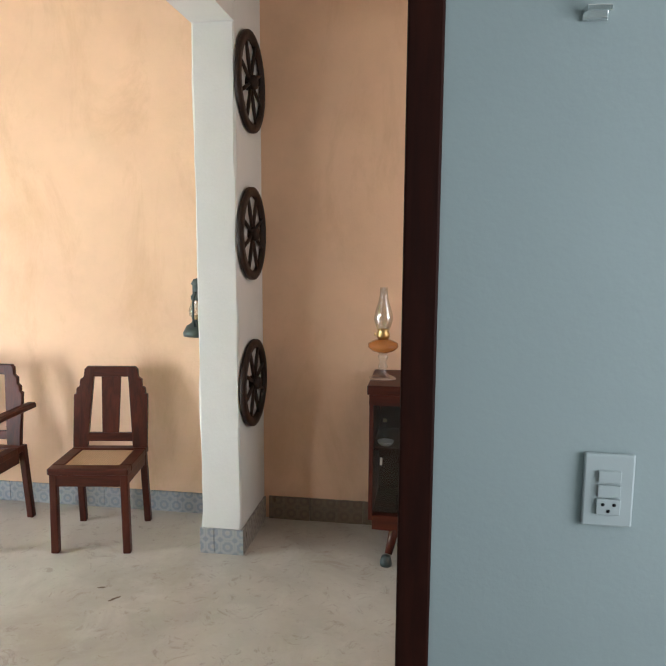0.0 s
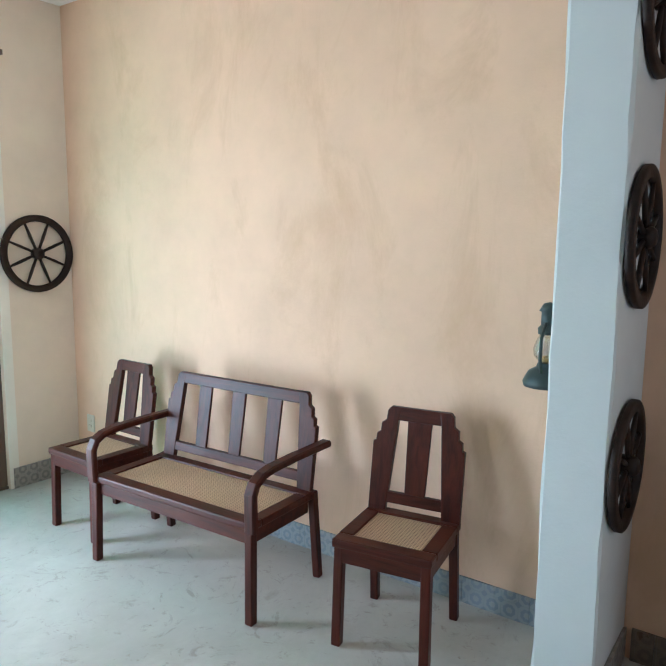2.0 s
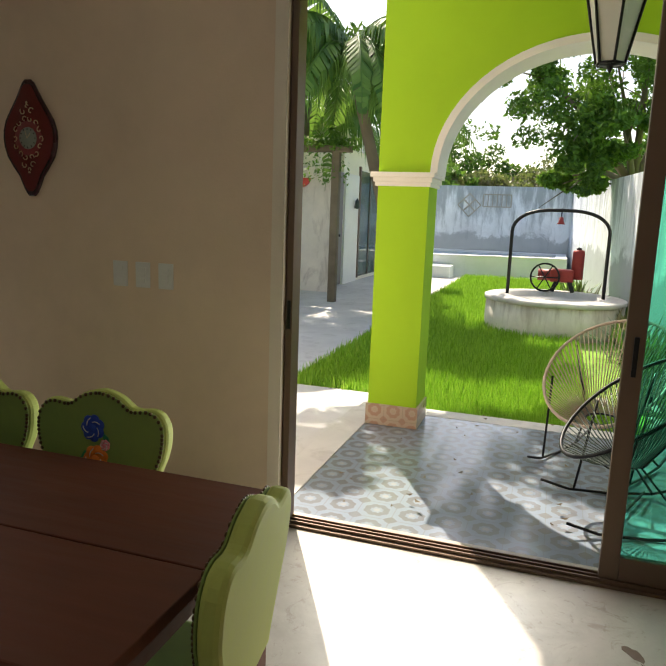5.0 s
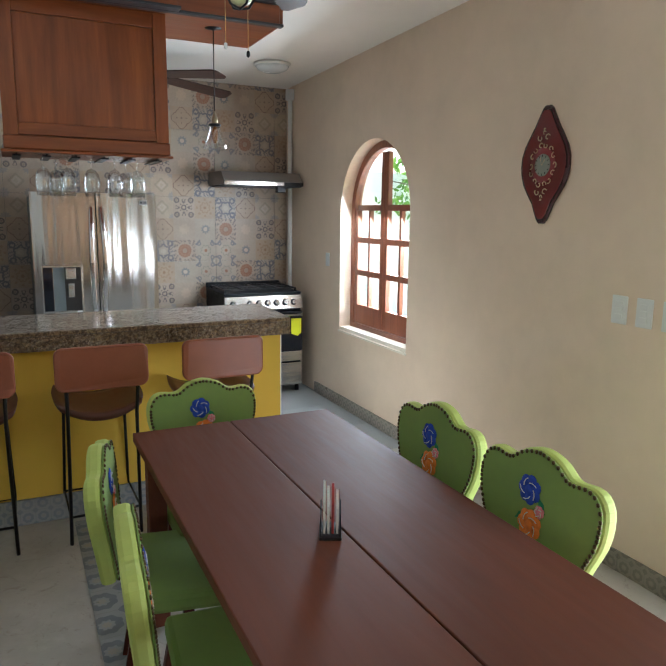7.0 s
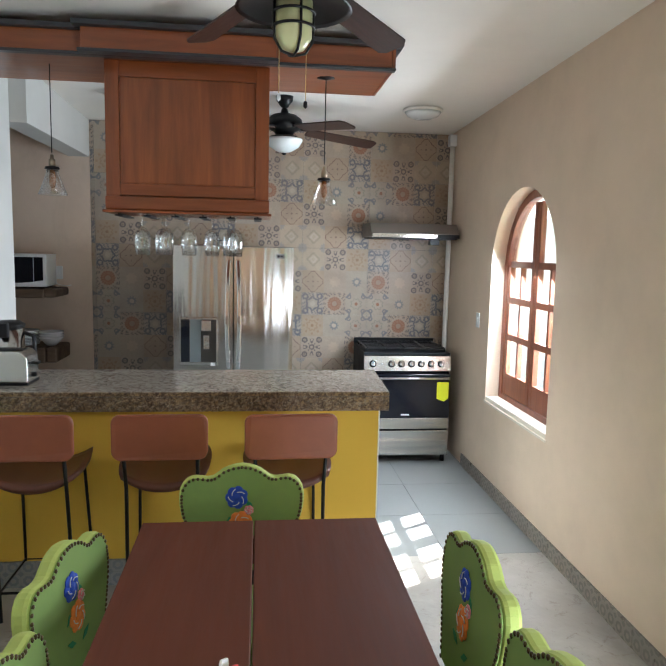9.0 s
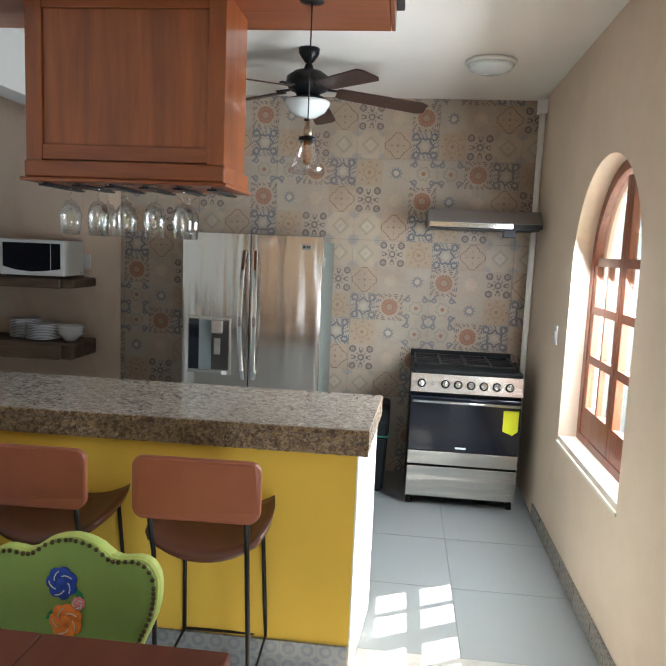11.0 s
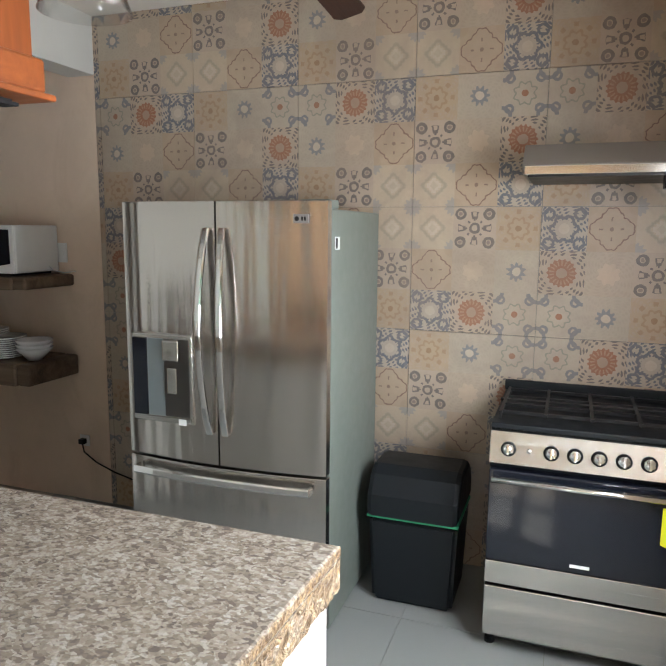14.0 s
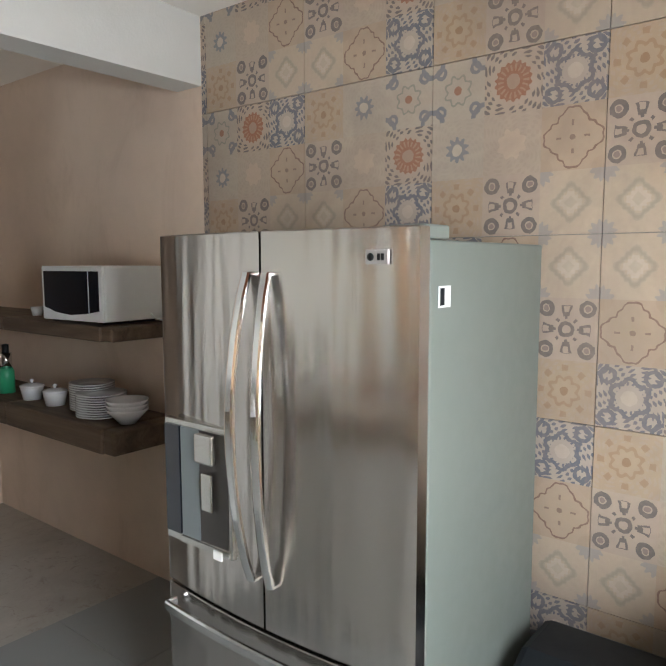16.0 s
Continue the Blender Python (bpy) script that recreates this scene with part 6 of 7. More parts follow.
M_opal = paint("opal_glass", (0.75, 0.80, 0.80), 0.25)
M_opal_y = paint("cream_opal_glass", (0.62, 0.62, 0.34), 0.3)
fk = fan(pose(-1.545, 6.82, 2.645), 0.205, "black ceiling fan with brown blades and opal bowl light", 0.54, 0.28)
part("light_bowl", lt([(0.0, -0.185), (0.05, -0.178), (0.105, -0.145), (0.13, -0.105), (0.132, -0.09), (0.0, -0.09)], (0, 0, 0), 32), M_opal, fk)
part("light_fitter", lt([(0.07, -0.066), (0.10, -0.075), (0.10, -0.089), (0.0, -0.0895)], (0, 0, 0), 28), M_black, fk)
part("finial", lt([(0.015, -0.186), (0.02, -0.194), (0.0, -0.205)], (0, 0, 0), 12), M_black, fk)
fd = fan(pose(-1.60, 4.42, 2.76), 0.135, "black ceiling fan with a caged cream lamp over the table", 0.58, 0.87)
part("lamp_hat", lt([(0.06, -0.07), (0.12, -0.085), (0.20, -0.125), (0.21, -0.14), (0.19, -0.132), (0.06, -0.10)], (0, 0, 0), 36), M_black, fd)
part("lamp_globe", lt([(0.0, -0.285), (0.04, -0.275), (0.066, -0.235), (0.068, -0.11), (0.0, -0.11)], (0, 0, 0), 24), M_opal_y, fd)
bm = bmesh.new()
for z in (-0.15, -0.20):
    tube(bm, [(0.075 * math.cos(2 * math.pi * k / 24), 0.075 * math.sin(2 * math.pi * k / 24), z) for k in range(24)], 0.005, 6, True)
for k in range(4):
    a = math.pi / 2 * k + 0.3
    tube(bm, [(r * math.cos(a), r * math.sin(a), z) for r, z in ((0.073, -0.11), (0.075, -0.2), (0.072, -0.245), (0.045, -0.285), (0.0, -0.297))], 0.005, 6)
part("lamp_cage", bm, M_black, fd)
for x, y, z, mt in ((-0.05, 0.04, -0.42, M_ceramic), (0.05, 0.05, -0.44, M_black)):
    part("pull_chain", tb([(x, y, -0.10), (x, y, z)], 0.0015, 5), M_brass, fd)
    part("pull_knob", lt([(0.0, 0.0), (0.008, 0.008), (0.007, 0.025), (0.0, 0.03)], (x, y, z - 0.03), 12), mt, fd)

for x, y in ((-0.49, 7.02), (-2.67, 6.93)):
    cl = thing("ceiling_light", "round frosted glass ceiling light", "ceiling light", pose(x, y, ceil_z(y) - 0.002), "ceiling lights")
    part("rim", lt([(0.0, 0.0), (0.15, 0.0), (0.152, -0.012), (0.14, -0.02), (0.0, -0.02)], (0, 0, 0), 32), M_trim, cl)
    part("dome", lt([(0.138, -0.02), (0.12, -0.045), (0.07, -0.065), (0.0, -0.072)], (0, 0, 0), 32), M_opal, cl)

# ---- terrace and garden ----
M_concrete = plaster("sunlit_concrete", (0.58, 0.57, 0.54), 0.10, (0.34, 0.32, 0.29))
M_soil = plaster("soil", (0.12, 0.08, 0.05), 0.3)
M_housewall = plaster("cream_house_paint", (0.88, 0.85, 0.70), 0.06)
M_rendered = plaster("stained_render", (0.72, 0.68, 0.60), 0.12, (0.25, 0.2, 0.16))
M_bark = plaster("bark", (0.17, 0.14, 0.10), 0.3)
M_rust = paint("red_rusty_paint", (0.28, 0.03, 0.025), 0.5, 0.2, 0.3, 12)
M_cord = paint("beige_cord", (0.62, 0.47, 0.38), 0.5)
M_cord_g = paint("dark_green_cord", (0.10, 0.13, 0.11), 0.5)
M_stone = plaster("pale_stone", (0.42, 0.40, 0.35), 0.2)


def weathered(name, base, streak, top_z, span):
    """White paint weathered by rain: streaks from the top and grime below."""
    g = G(name)
    p = g.world_pos()
    s = g.noise(g.mapping(p, (2.2, 2.2, 0.35)), 2.0, 6, 0.7)
    b = g.noise(p, 1.1, 6, 0.7, 0.5)
    sp = g.n("ShaderNodeSeparateXYZ")
    g.set(sp.inputs[0], p)
    h = g.math("DIVIDE", g.math("SUBTRACT", top_z, sp.outputs[2]), span)
    m = g.math("SUBTRACT", s, g.math("MULTIPLY", h, 0.35))
    col = g.mix(g.ramp(b, [(0.4, 0.0), (0.7, 1.0)]), base, scaled(base, 0.75))
    col = g.mix(g.ramp(m, [(0.30, 0.0), (0.48, 1.0)]), col, streak)
    col = g.mix(g.math("MULTIPLY", g.ramp(g.math("ADD", h, g.math("MULTIPLY", b, 0.5)), [(0.95, 0.0), (1.15, 1.0)]), 0.7), col, scaled(streak, 0.8))
    g.bump(g.noise(p, 20, 4), 0.2, 0.01)
    return g.finish(col, 0.85)


M_weather = weathered("weathered_white_wall", (0.84, 0.88, 0.92), (0.38, 0.42, 0.45), 2.9, 2.6)
M_well = weathered("weathered_well_render", (0.80, 0.77, 0.68), (0.46, 0.42, 0.34), 0.62, 1.0)


def leafmat(name, a, b):
    g = G(name)
    r = g.n("ShaderNodeNewGeometry").outputs["Random Per Island"]
    col = g.mix(r, a, b)
    m = g.finish(col, 0.5, Specular_IOR_Level=0.3)
    tr = g.n("ShaderNodeBsdfTranslucent")
    g.set(tr.inputs[0], g.mix(0.5, col, (0.25, 0.45, 0.04)))
    mx = g.n("ShaderNodeMixShader")
    mx.inputs[0].default_value = 0.3
    g.nt.links.new(g.bsdf.outputs[0], mx.inputs[1])
    g.nt.links.new(tr.outputs[0], mx.inputs[2])
    g.nt.links.new(mx.outputs[0], g.out.inputs[0])
    return m


M_leaf = leafmat("broad_leaves", (0.04, 0.11, 0.025), (0.16, 0.32, 0.05))
M_leaf_dark = leafmat("dark_leaves", (0.015, 0.05, 0.018), (0.05, 0.13, 0.03))
M_palmleaf = leafmat("palm_leaves", (0.05, 0.15, 0.035), (0.20, 0.34, 0.08))
M_dryleaf = leafmat("dry_brush", (0.10, 0.10, 0.05), (0.26, 0.22, 0.13))
M_blade = leafmat("grass_blades", (0.16, 0.36, 0.02), (0.40, 0.64, 0.09))
M_lawn = plaster("lawn_ground", (0.15, 0.29, 0.03), 0.3)

setting("terrace", bx(0.2, 2.42, -0.3, 3.0, -0.14, -0.05), M_terrace, "blue-grey patterned cement terrace floor", "terrace")
setting("terrace_border", bx(2.425, 2.62, -0.1, 3.18, -0.14, -0.048), M_concrete, "pale concrete terrace edge", "border")
setting("terrace_border_side", bx(0.2, 2.42, 3.004, 3.22, -0.14, -0.047), M_concrete, "pale concrete terrace edge", "border")
setting("ground", bx(-60, 120, -80, 80, -0.6, -0.16), M_lawn, "lawn and soil", "ground")
setting("garden_path", bx(0.2, 18, 4.2, 9.5, -0.16, -0.125), M_concrete, "pale concrete garden path", "path")
setting("side_yard", bx(0.2, 3.2, 3.22, 4.2, -0.16, -0.126), M_concrete, "pale concrete side yard", "path")
bm = bmesh.new()
box(bm, 2.02, 2.37, 2.60, 2.985, 0.12, 3.4)
box(bm, 2.02, 2.37, 0.04, 0.40, 0.12, 3.4)
arch_over(bm, 1.50, 1.10, 1.89, 0.93, 3.4, 2.02, 2.37, 32)
setting("terrace_arch", bm, M_green, "lime green painted arch of the terrace", "arch")
bm = bmesh.new()
box(bm, 2.005, 2.385, 2.585, 3.0, -0.046, 0.12)
box(bm, 2.005, 2.385, 0.032, 0.415, -0.046, 0.12)
M_basetile = encaustic("column_base_tile", 0.15, (0.48, 0.40, 0.32), (0.40, 0.24, 0.18), (0.46, 0.38, 0.3), "yz")
setting("column_base", bm, M_basetile, "patterned tile foot of the green columns", "skirting")
bm = bmesh.new()
for k in range(32):
    a0, a1 = math.pi * k / 32, math.pi * (k + 1) / 32
    q = []
    for rr_, a in ((0.0, a0), (0.0, a1), (0.0525, a1), (0.0525, a0)):
        q.append((1.50 - (1.045 + rr_) * math.cos(a), 1.89 + (0.875 + rr_) * math.sin(a)))
    prism(bm, q, "x", 2.008, 2.019)
for k in range(32):
    a0, a1 = math.pi * k / 32, math.pi * (k + 1) / 32
    q = []
    for rr_, a in ((0.0, a0), (0.0, a1), (0.0525, a1), (0.0525, a0)):
        q.append((1.50 - (1.045 + rr_) * math.cos(a), 1.89 + (0.875 + rr_) * math.sin(a)))
    prism(bm, q, "x", 2.0195, 2.382)
setting("arch_trim", bm, M_trim, "white painted band round the arch", "trim")
for y0, y1 in ((2.565, 3.025), (0.0, 0.435)):
    bm = bmesh.new()
    for z0, z1, o in ((1.80, 1.83, 0.0), (1.83, 1.865, 0.012), (1.865, 1.90, 0.03)):
        box(bm, 1.995 - o, 2.395 + o, y0 - o + 0.02, y1 + o - 0.02, z0, z1, bev=0.003)
    setting("column_capital", bm, M_trim, "white stepped moulding on a green column", "moulding")
setting("terrace_roof", bx(0.2, 2.37, -0.1, 3.02, 3.39, 3.4), M_ceiling, "pale underside of the terrace roof", "roof")
setting("terrace_roof_slab", bx(0.2, 2.45, -0.12, 3.05, 3.401, 3.5), M_trim, "terrace roof slab", "roof")
setting("terrace_side_wall", bx(0.2, 2.4, -0.12, 0.03, -0.14, 2.1), M_trim, "white painted low side wall of the terrace", "wall")
setting("house_parapet", bx(-6.3, 0.2, -0.2, 8.3, 3.2, 3.5), M_trim, "flat roof", "roof")

# garden walls
wy = lambda x: 0.0 + 1.25 * (x - 2.4) / 20.1
bm = bmesh.new()
prism(bm, [(2.4, -0.15), (22.6, 1.1), (22.6, 1.3), (2.4, 0.05)], "z", -0.16, 2.45)
for v in bm.verts:
    if v.co.z > 1:
        v.co.z = 2.28 + 0.50 * (v.co.x - 2.4) / 20.2
setting("garden_wall_side", bm, M_weather, "rain-streaked weathered white wall added to make the kitchen window's view bright", "wall")
setting("garden_wall_back", bx(22.5, 22.7, 1.3, 12.0, -0.16, 2.83), M_weather, "rain-streaked weathered garden wall behind the pool", "wall")
# white backdrop wall, added so the view from the kitchen window is bright
setting("window_backdrop_wall", bx(0.2, 11.1, 9.5, 9.7, -0.16, 2.2), M_trim, "white wall added to make the kitchen window's view bright", "wall")
for (y, z, w, kind) in ((4.9, 2.13, 0.42, "diamond"), (3.9, 2.31, 0.5, "rectangle")):
    bm = bmesh.new()
    if kind == "diamond":
        c = [(y - w, z), (y, z - w), (y + w, z), (y, z + w)]
    else:
        c = [(y - w, z - 0.22), (y + w, z - 0.22), (y + w, z + 0.22), (y - w, z + 0.22)]
    for i in range(4):
        a, b = c[i], c[(i + 1) % 4]
        bar(bm, (22.46, a[0], a[1]), (22.46, b[0], b[1]), 0.04, 0.04, 0, (1, 0, 0))
    if kind == "diamond":
        bar(bm, (22.47, y - w / 2, z - w / 2), (22.47, y + w / 2, z + w / 2), 0.05, 0.05, 0, (1, 0, 0))
        bar(bm, (22.45, y + w / 2, z - w / 2), (22.45, y - w / 2, z + w / 2), 0.05, 0.05, 0, (1, 0, 0))
    else:
        for k in range(5):
            bar(bm, (22.47, y - w + 0.166 * (k + 1), z - 0.22), (22.47, y - w + 0.166 * (k + 1), z + 0.22), 0.03, 0.03, 0, (1, 0, 0))
    solid("wall_grille", bm, M_stone, "dark iron %s grille set in the weathered wall" % kind, "grille")

# pool
M_poolwhite = plaster("pool_render", (0.84, 0.86, 0.87), 0.06)
pool = thing("pool", "raised white rendered swimming pool by the back wall", "pool", pose(0, 0, -0.13))
bm = bmesh.new()
rim = [(17.7, 9.0), (17.6, 5.2), (17.8, 4.3), (18.3, 3.0), (18.6, 1.35)]
for (a, b), (c, d) in zip(rim, rim[1:]):
    prism(bm, [(a, b), (c, d), (c + 0.35, d), (a + 0.35, b)], "z", -0.16, 0.60)
box(bm, 21.9, 22.45, 1.35, 9.0, -0.16, 0.62)
box(bm, 18.9, 21.9, 1.35, 1.7, -0.16, 0.60)
part("basin", bm, M_poolwhite, pool)
gw = G("pool_water")
gw.bump(gw.noise(gw.world_pos(), 3, 3), 0.15, 0.03)
M_water = gw.finish((0.02, 0.14, 0.34), 0.12, Coat_Weight=0.3)
part("water", prism(bmesh.new(), [(17.96, 9.0), (17.9, 5.2), (18.1, 4.3), (18.6, 3.0), (18.9, 1.7), (21.9, 1.7), (21.9, 9.0)], "z", 0.2, 0.56), M_water, pool, "dark blue pool water")
bm = bmesh.new()
for (a, b), (c, d) in zip(rim, rim[1:]):
    prism(bm, [(a - 0.06, b), (c - 0.06, d), (c + 0.40, d), (a + 0.40, b)], "z", 0.601, 0.65)
part("coping", bm, M_trim, pool)
solid("pool_step", bx(16.7, 17.55, 4.6, 6.2, -0.16, 0.22, bev=0.02), M_poolwhite, "low white rendered step by the pool", "step")

# well
WX, WY = 8.4, 1.65
# lining of the well, coloured darker than its outer render
M_well_inner = plaster("dark_well_render", (0.14, 0.13, 0.11), 0.3)
well = thing("well", "round weathered well with an iron arch over it", "well", pose(WX, WY, -0.29))
part("wall", lt([(1.06, 0.0), (1.08, 0.3), (1.07, 0.63), (0.72, 0.63), (0.72, 0.0)], (0, 0, 0), 56), M_well, well)
part("inner_wall", lt([(0.715, 0.629), (0.70, 0.629), (0.70, 0.1), (0.715, 0.1)], (0, 0, 0), 48), M_well_inner, well, "dark inner wall of the well")
part("coping", lt([(0.70, 0.631), (0.70, 0.70), (1.08, 0.70), (1.10, 0.69), (1.10, 0.631), (0.70, 0.6305)], (0, 0, 0), 56), M_concrete, well)
part("water", lt([(0.0, 0.15), (0.699, 0.15)], (0, 0, 0), 40), M_water, well)
ap = [(0, 0.74, 0.69), (0, 0.74, 1.72)] + [(0, 0.74 * math.cos(radians(a)) if a != 90 else 0, 1.72 + 0.35 * math.sin(radians(a))) for a in range(10, 180, 10)] + [(0, -0.74, 1.72), (0, -0.74, 0.69)]
ap = [(x, math.copysign(abs(y / 0.74) ** 0.7 * 0.74, y) if 0 < abs(y) else 0, z) for x, y, z in ap]
part("arch", tb(ap, 0.028, 10), M_black, well)
bl = part("bell", lt([(0.0, 0.12), (0.03, 0.11), (0.045, 0.03), (0.065, 0.0), (0.0, 0.005)], (0, 0, 1.85), 16), M_rust, well)
part("chain", tb([(0, 0, 2.1), (0, 0, 1.97)], 0.01, 6), M_black, well)
en = thing("old_engine", "old red painted iron engine with a spoked wheel", "machine", pose(WX + 0.88, WY - 0.12, 0.415))
part("body", bx(-0.14, 0.14, -0.17, 0.22, 0.16, 0.38, bev=0.03), M_rust, en)
part("cylinder", lt([(0.10, 0.0), (0.10, 0.42)], (0, 0.0, 0.27), 18, "y"), M_rust, en)
part("tank", lt([(0.0, 0.22), (0.10, 0.22), (0.10, 0.68), (0.08, 0.72), (0.0, 0.72)], (0, -0.22, 0.0), 20), M_rust, en)
part("cap", lt([(0.04, 0.72), (0.05, 0.75), (0.0, 0.77)], (0, -0.22, 0.0), 12), M_black, en)
bm = lt([(0.22, -0.02), (0.22, 0.02), (0.25, 0.02), (0.25, -0.02), (0.22, -0.02)], (-0.19, 0.30, 0.24), 28, "x")
for k in range(3):
    a = math.pi / 3 * k
    tube(bm, [(-0.19, 0.30 + 0.23 * math.cos(a), 0.24 + 0.23 * math.sin(a)), (-0.19, 0.30 - 0.23 * math.cos(a), 0.24 - 0.23 * math.sin(a))], 0.011, 6)
part("wheel", bm, M_black, en)
for s in (-1, 1):
    part("foot", bar(bmesh.new(), (-0.1, s * 0.1, 0.2), (-0.15, s * 0.17, 0.0), 0.07, 0.05, 0.005), M_black, en)

# house at the far side, gate wall, pergola
hs = thing("garden_house", "cream painted flat-roofed garden house with glass door", "house", pose(0, 0, 0))
part("wall", bx(12.9, 18.5, 6.75, 11.0, -0.16, 3.2), M_housewall, hs)
part("wall", bx(13.6, 17.5, 6.95, 11.0, 3.2, 4.1), M_housewall, hs)
part("roof", bx(12.8, 18.6, 6.65, 11.1, 3.2, 3.28), M_trim, hs)
gd = part("door", bx(12.95, 14.1, 6.70, 6.748, -0.12, 2.6), M_trim, hs, "white frame of the glass door")
M_darkpane = paint("dark_window_pane", (0.05, 0.10, 0.09), 0.06)
part("pane", bx(14.3, 16.2, 6.72, 6.746, -0.02, 2.75), M_darkpane, gd)
part("frame", bx(14.2, 14.3, 6.70, 6.748, -0.05, 2.85), M_bronze, gd)
part("frame", bx(15.2, 15.27, 6.70, 6.719, -0.02, 2.75), M_bronze, gd)
part("lamp", lt([(0.0, 0.0), (0.07, 0.02), (0.05, 0.2), (0.0, 0.28)], (13.7, 6.62, 1.75), 10), M_verdigris, hs)
M_greydoor = paint("grey_door_paint", (0.18, 0.16, 0.17), 0.5)
gdoor = thing("garden_gate", "tall grey painted metal gate in the cream wall", "gate", pose(0, 0, 0))
part("leaf", bx(11.3, 12.85, 6.72, 6.76, -0.1, 2.6, bev=0.005), M_greydoor, gdoor)
part("handle", lt([(0.03, 0.0), (0.03, 0.06)], (12.5, 6.66, 1.1), 10, "y"), M_black, gdoor)
setting("garden_partition", bx(11.1, 11.3, 6.35, 9.7, -0.16, 2.62), M_rendered, "stained grey rendered garden wall", "wall")
setting("garden_partition_top", bx(11.5, 12.9, 6.9, 9.7, 2.62, 3.3), M_housewall, "cream rendered wall above the gate", "wall")
M_redbowl = paint("red_glaze", (0.55, 0.05, 0.03), 0.35)
bwl = bmesh.new()
for i in range(9):
    a0, a1 = math.pi * i / 9, math.pi * (i + 1) / 9
    prism(bwl, [(7.12, 2.36), (7.12 - 0.19 * math.cos(a0), 2.36 - 0.2 * math.sin(a0)), (7.12 - 0.19 * math.cos(a1), 2.36 - 0.2 * math.sin(a1))], "x", 11.03, 11.098)
solid("wall_planter", bwl, M_redbowl, "red half-round wall pot on the rendered wall", "planter")
pg = thing("pergola", "dark timber pergola post carrying a leafy climber", "pergola", pose(9.6, 5.85, -0.13))
part("post", bx(-0.075, 0.075, -0.075, 0.075, 0, 3.0, bev=0.008), M_bark, pg)
part("beam", bx(-0.09, 0.09, -0.3, 2.9, 2.9, 3.02, bev=0.008), M_bark, pg)


def leaves(bm, centre, spread, n, size, rng, flat=0.0):
    for _ in range(n):
        d = rng.normal(0, 1, 3)
        d *= rng.random() ** 0.4 / (np.linalg.norm(d) + 1e-6)
        c = Vector((centre[0] + d[0] * spread[0], centre[1] + d[1] * spread[1], centre[2] + d[2] * spread[2]))
        a = Vector(rng.normal(0, 1, 3)).normalized()
        b = a.cross(Vector(rng.normal(0, 1, 3))).normalized()
        s = size * (0.6 + 0.8 * rng.random())
        vs = [bm.verts.new(c + a * s), bm.verts.new(c + b * s * 0.42), bm.verts.new(c - a * s), bm.verts.new(c - b * s * 0.42)]
        bm.faces.new(vs)


rng = np.random.default_rng(5)
bm = bmesh.new()
for k in range(16):
    leaves(bm, (0, -0.3 + 0.2 * k, 3.05), (0.35, 0.2, 0.16), 90, 0.055, rng)
for k in range(14):
    leaves(bm, (0.0, -0.2 + 0.11 * k, 2.7 - 0.2 * rng.random()), (0.12, 0.06, 0.35), 22, 0.045, rng)
part("foliage", bm, M_leaf, pg)
bm = bmesh.new()
for k in range(5):
    lathe(bm, [(0.0, 0.0), (0.035, 0.02), (0.03, 0.06), (0.012, 0.09), (0, 0.10)], (-0.1, 0.4 + 0.3 * k, 2.45 - 0.12 * (k % 3)), 8)
    tube(bm, [(-0.1, 0.4 + 0.3 * k, 2.5 - 0.12 * (k % 3)), (-0.1, 0.4 + 0.3 * k, 2.9)], 0.006, 5)
part("string_lights", bm, M_glass, pg)


def tree(m, trunk_h, crowns, label, n_leaf, size, mat, trunk_r=0.16, seed=1, lean=(0, 0)):
    r_ = np.random.default_rng(seed)
    t = thing("tree", label, "tree", m, "")
    bm = bmesh.new()
    top = (lean[0], lean[1], trunk_h)
    tube(bm, [(0, 0, -0.1), (lean[0] * 0.3, lean[1] * 0.3, trunk_h * 0.4), top], [trunk_r * 1.25, trunk_r, trunk_r * 0.75], 10)
    for c, s in crowns:
        mid = Vector(top).lerp(Vector(c), 0.5) + Vector((0, 0, 0.2))
        tube(bm, [top, mid, c], [trunk_r * 0.6, trunk_r * 0.35, trunk_r * 0.1], 7)
        for _ in range(4):
            e = Vector(c) + Vector([s[i] * 0.8 * r_.normal() for i in range(3)])
            tube(bm, [mid, (Vector(c) + mid) / 2, e], [trunk_r * 0.25, trunk_r * 0.14, 0.008], 5)
    part("trunk", bm, M_bark, t)
    bm = bmesh.new()
    for c, s in crowns:
        per = int(n_leaf / 22)
        for _ in range(22):
            d = r_.normal(0, 1, 3)
            d /= np.linalg.norm(d)
            rad = 0.55 + 0.5 * r_.random()
            cc = [c[i] + d[i] * s[i] * rad for i in range(3)]
            leaves(bm, cc, (s[0] * 0.3, s[1] * 0.3, s[2] * 0.26), per, size, r_)
    part("crown", bm, mat, t)
    return t


# the broad tree behind the well
tree(pose(13.5, 0.2, -0.16), 2.6, [((-0.8, 1.6, 4.0), (1.0, 1.3, 1.0)), ((0.0, 0.6, 5.3), (1.3, 1.4, 1.1)), ((-1.2, 0.4, 3.6), (0.9, 0.9, 0.7)), ((-0.8, 2.6, 5.4), (1.0, 0.9, 0.9)), ((0.2, -0.8, 4.6), (1.2, 1.1, 1.2)), ((-1.0, 1.3, 2.75), (0.7, 0.7, 0.4)), ((-0.5, 0.0, 6.4), (1.6, 1.6, 0.9))],
     "broad-leaved green tree with airy crown over the garden wall", 4200, 0.07, M_leaf, 0.16, 3)
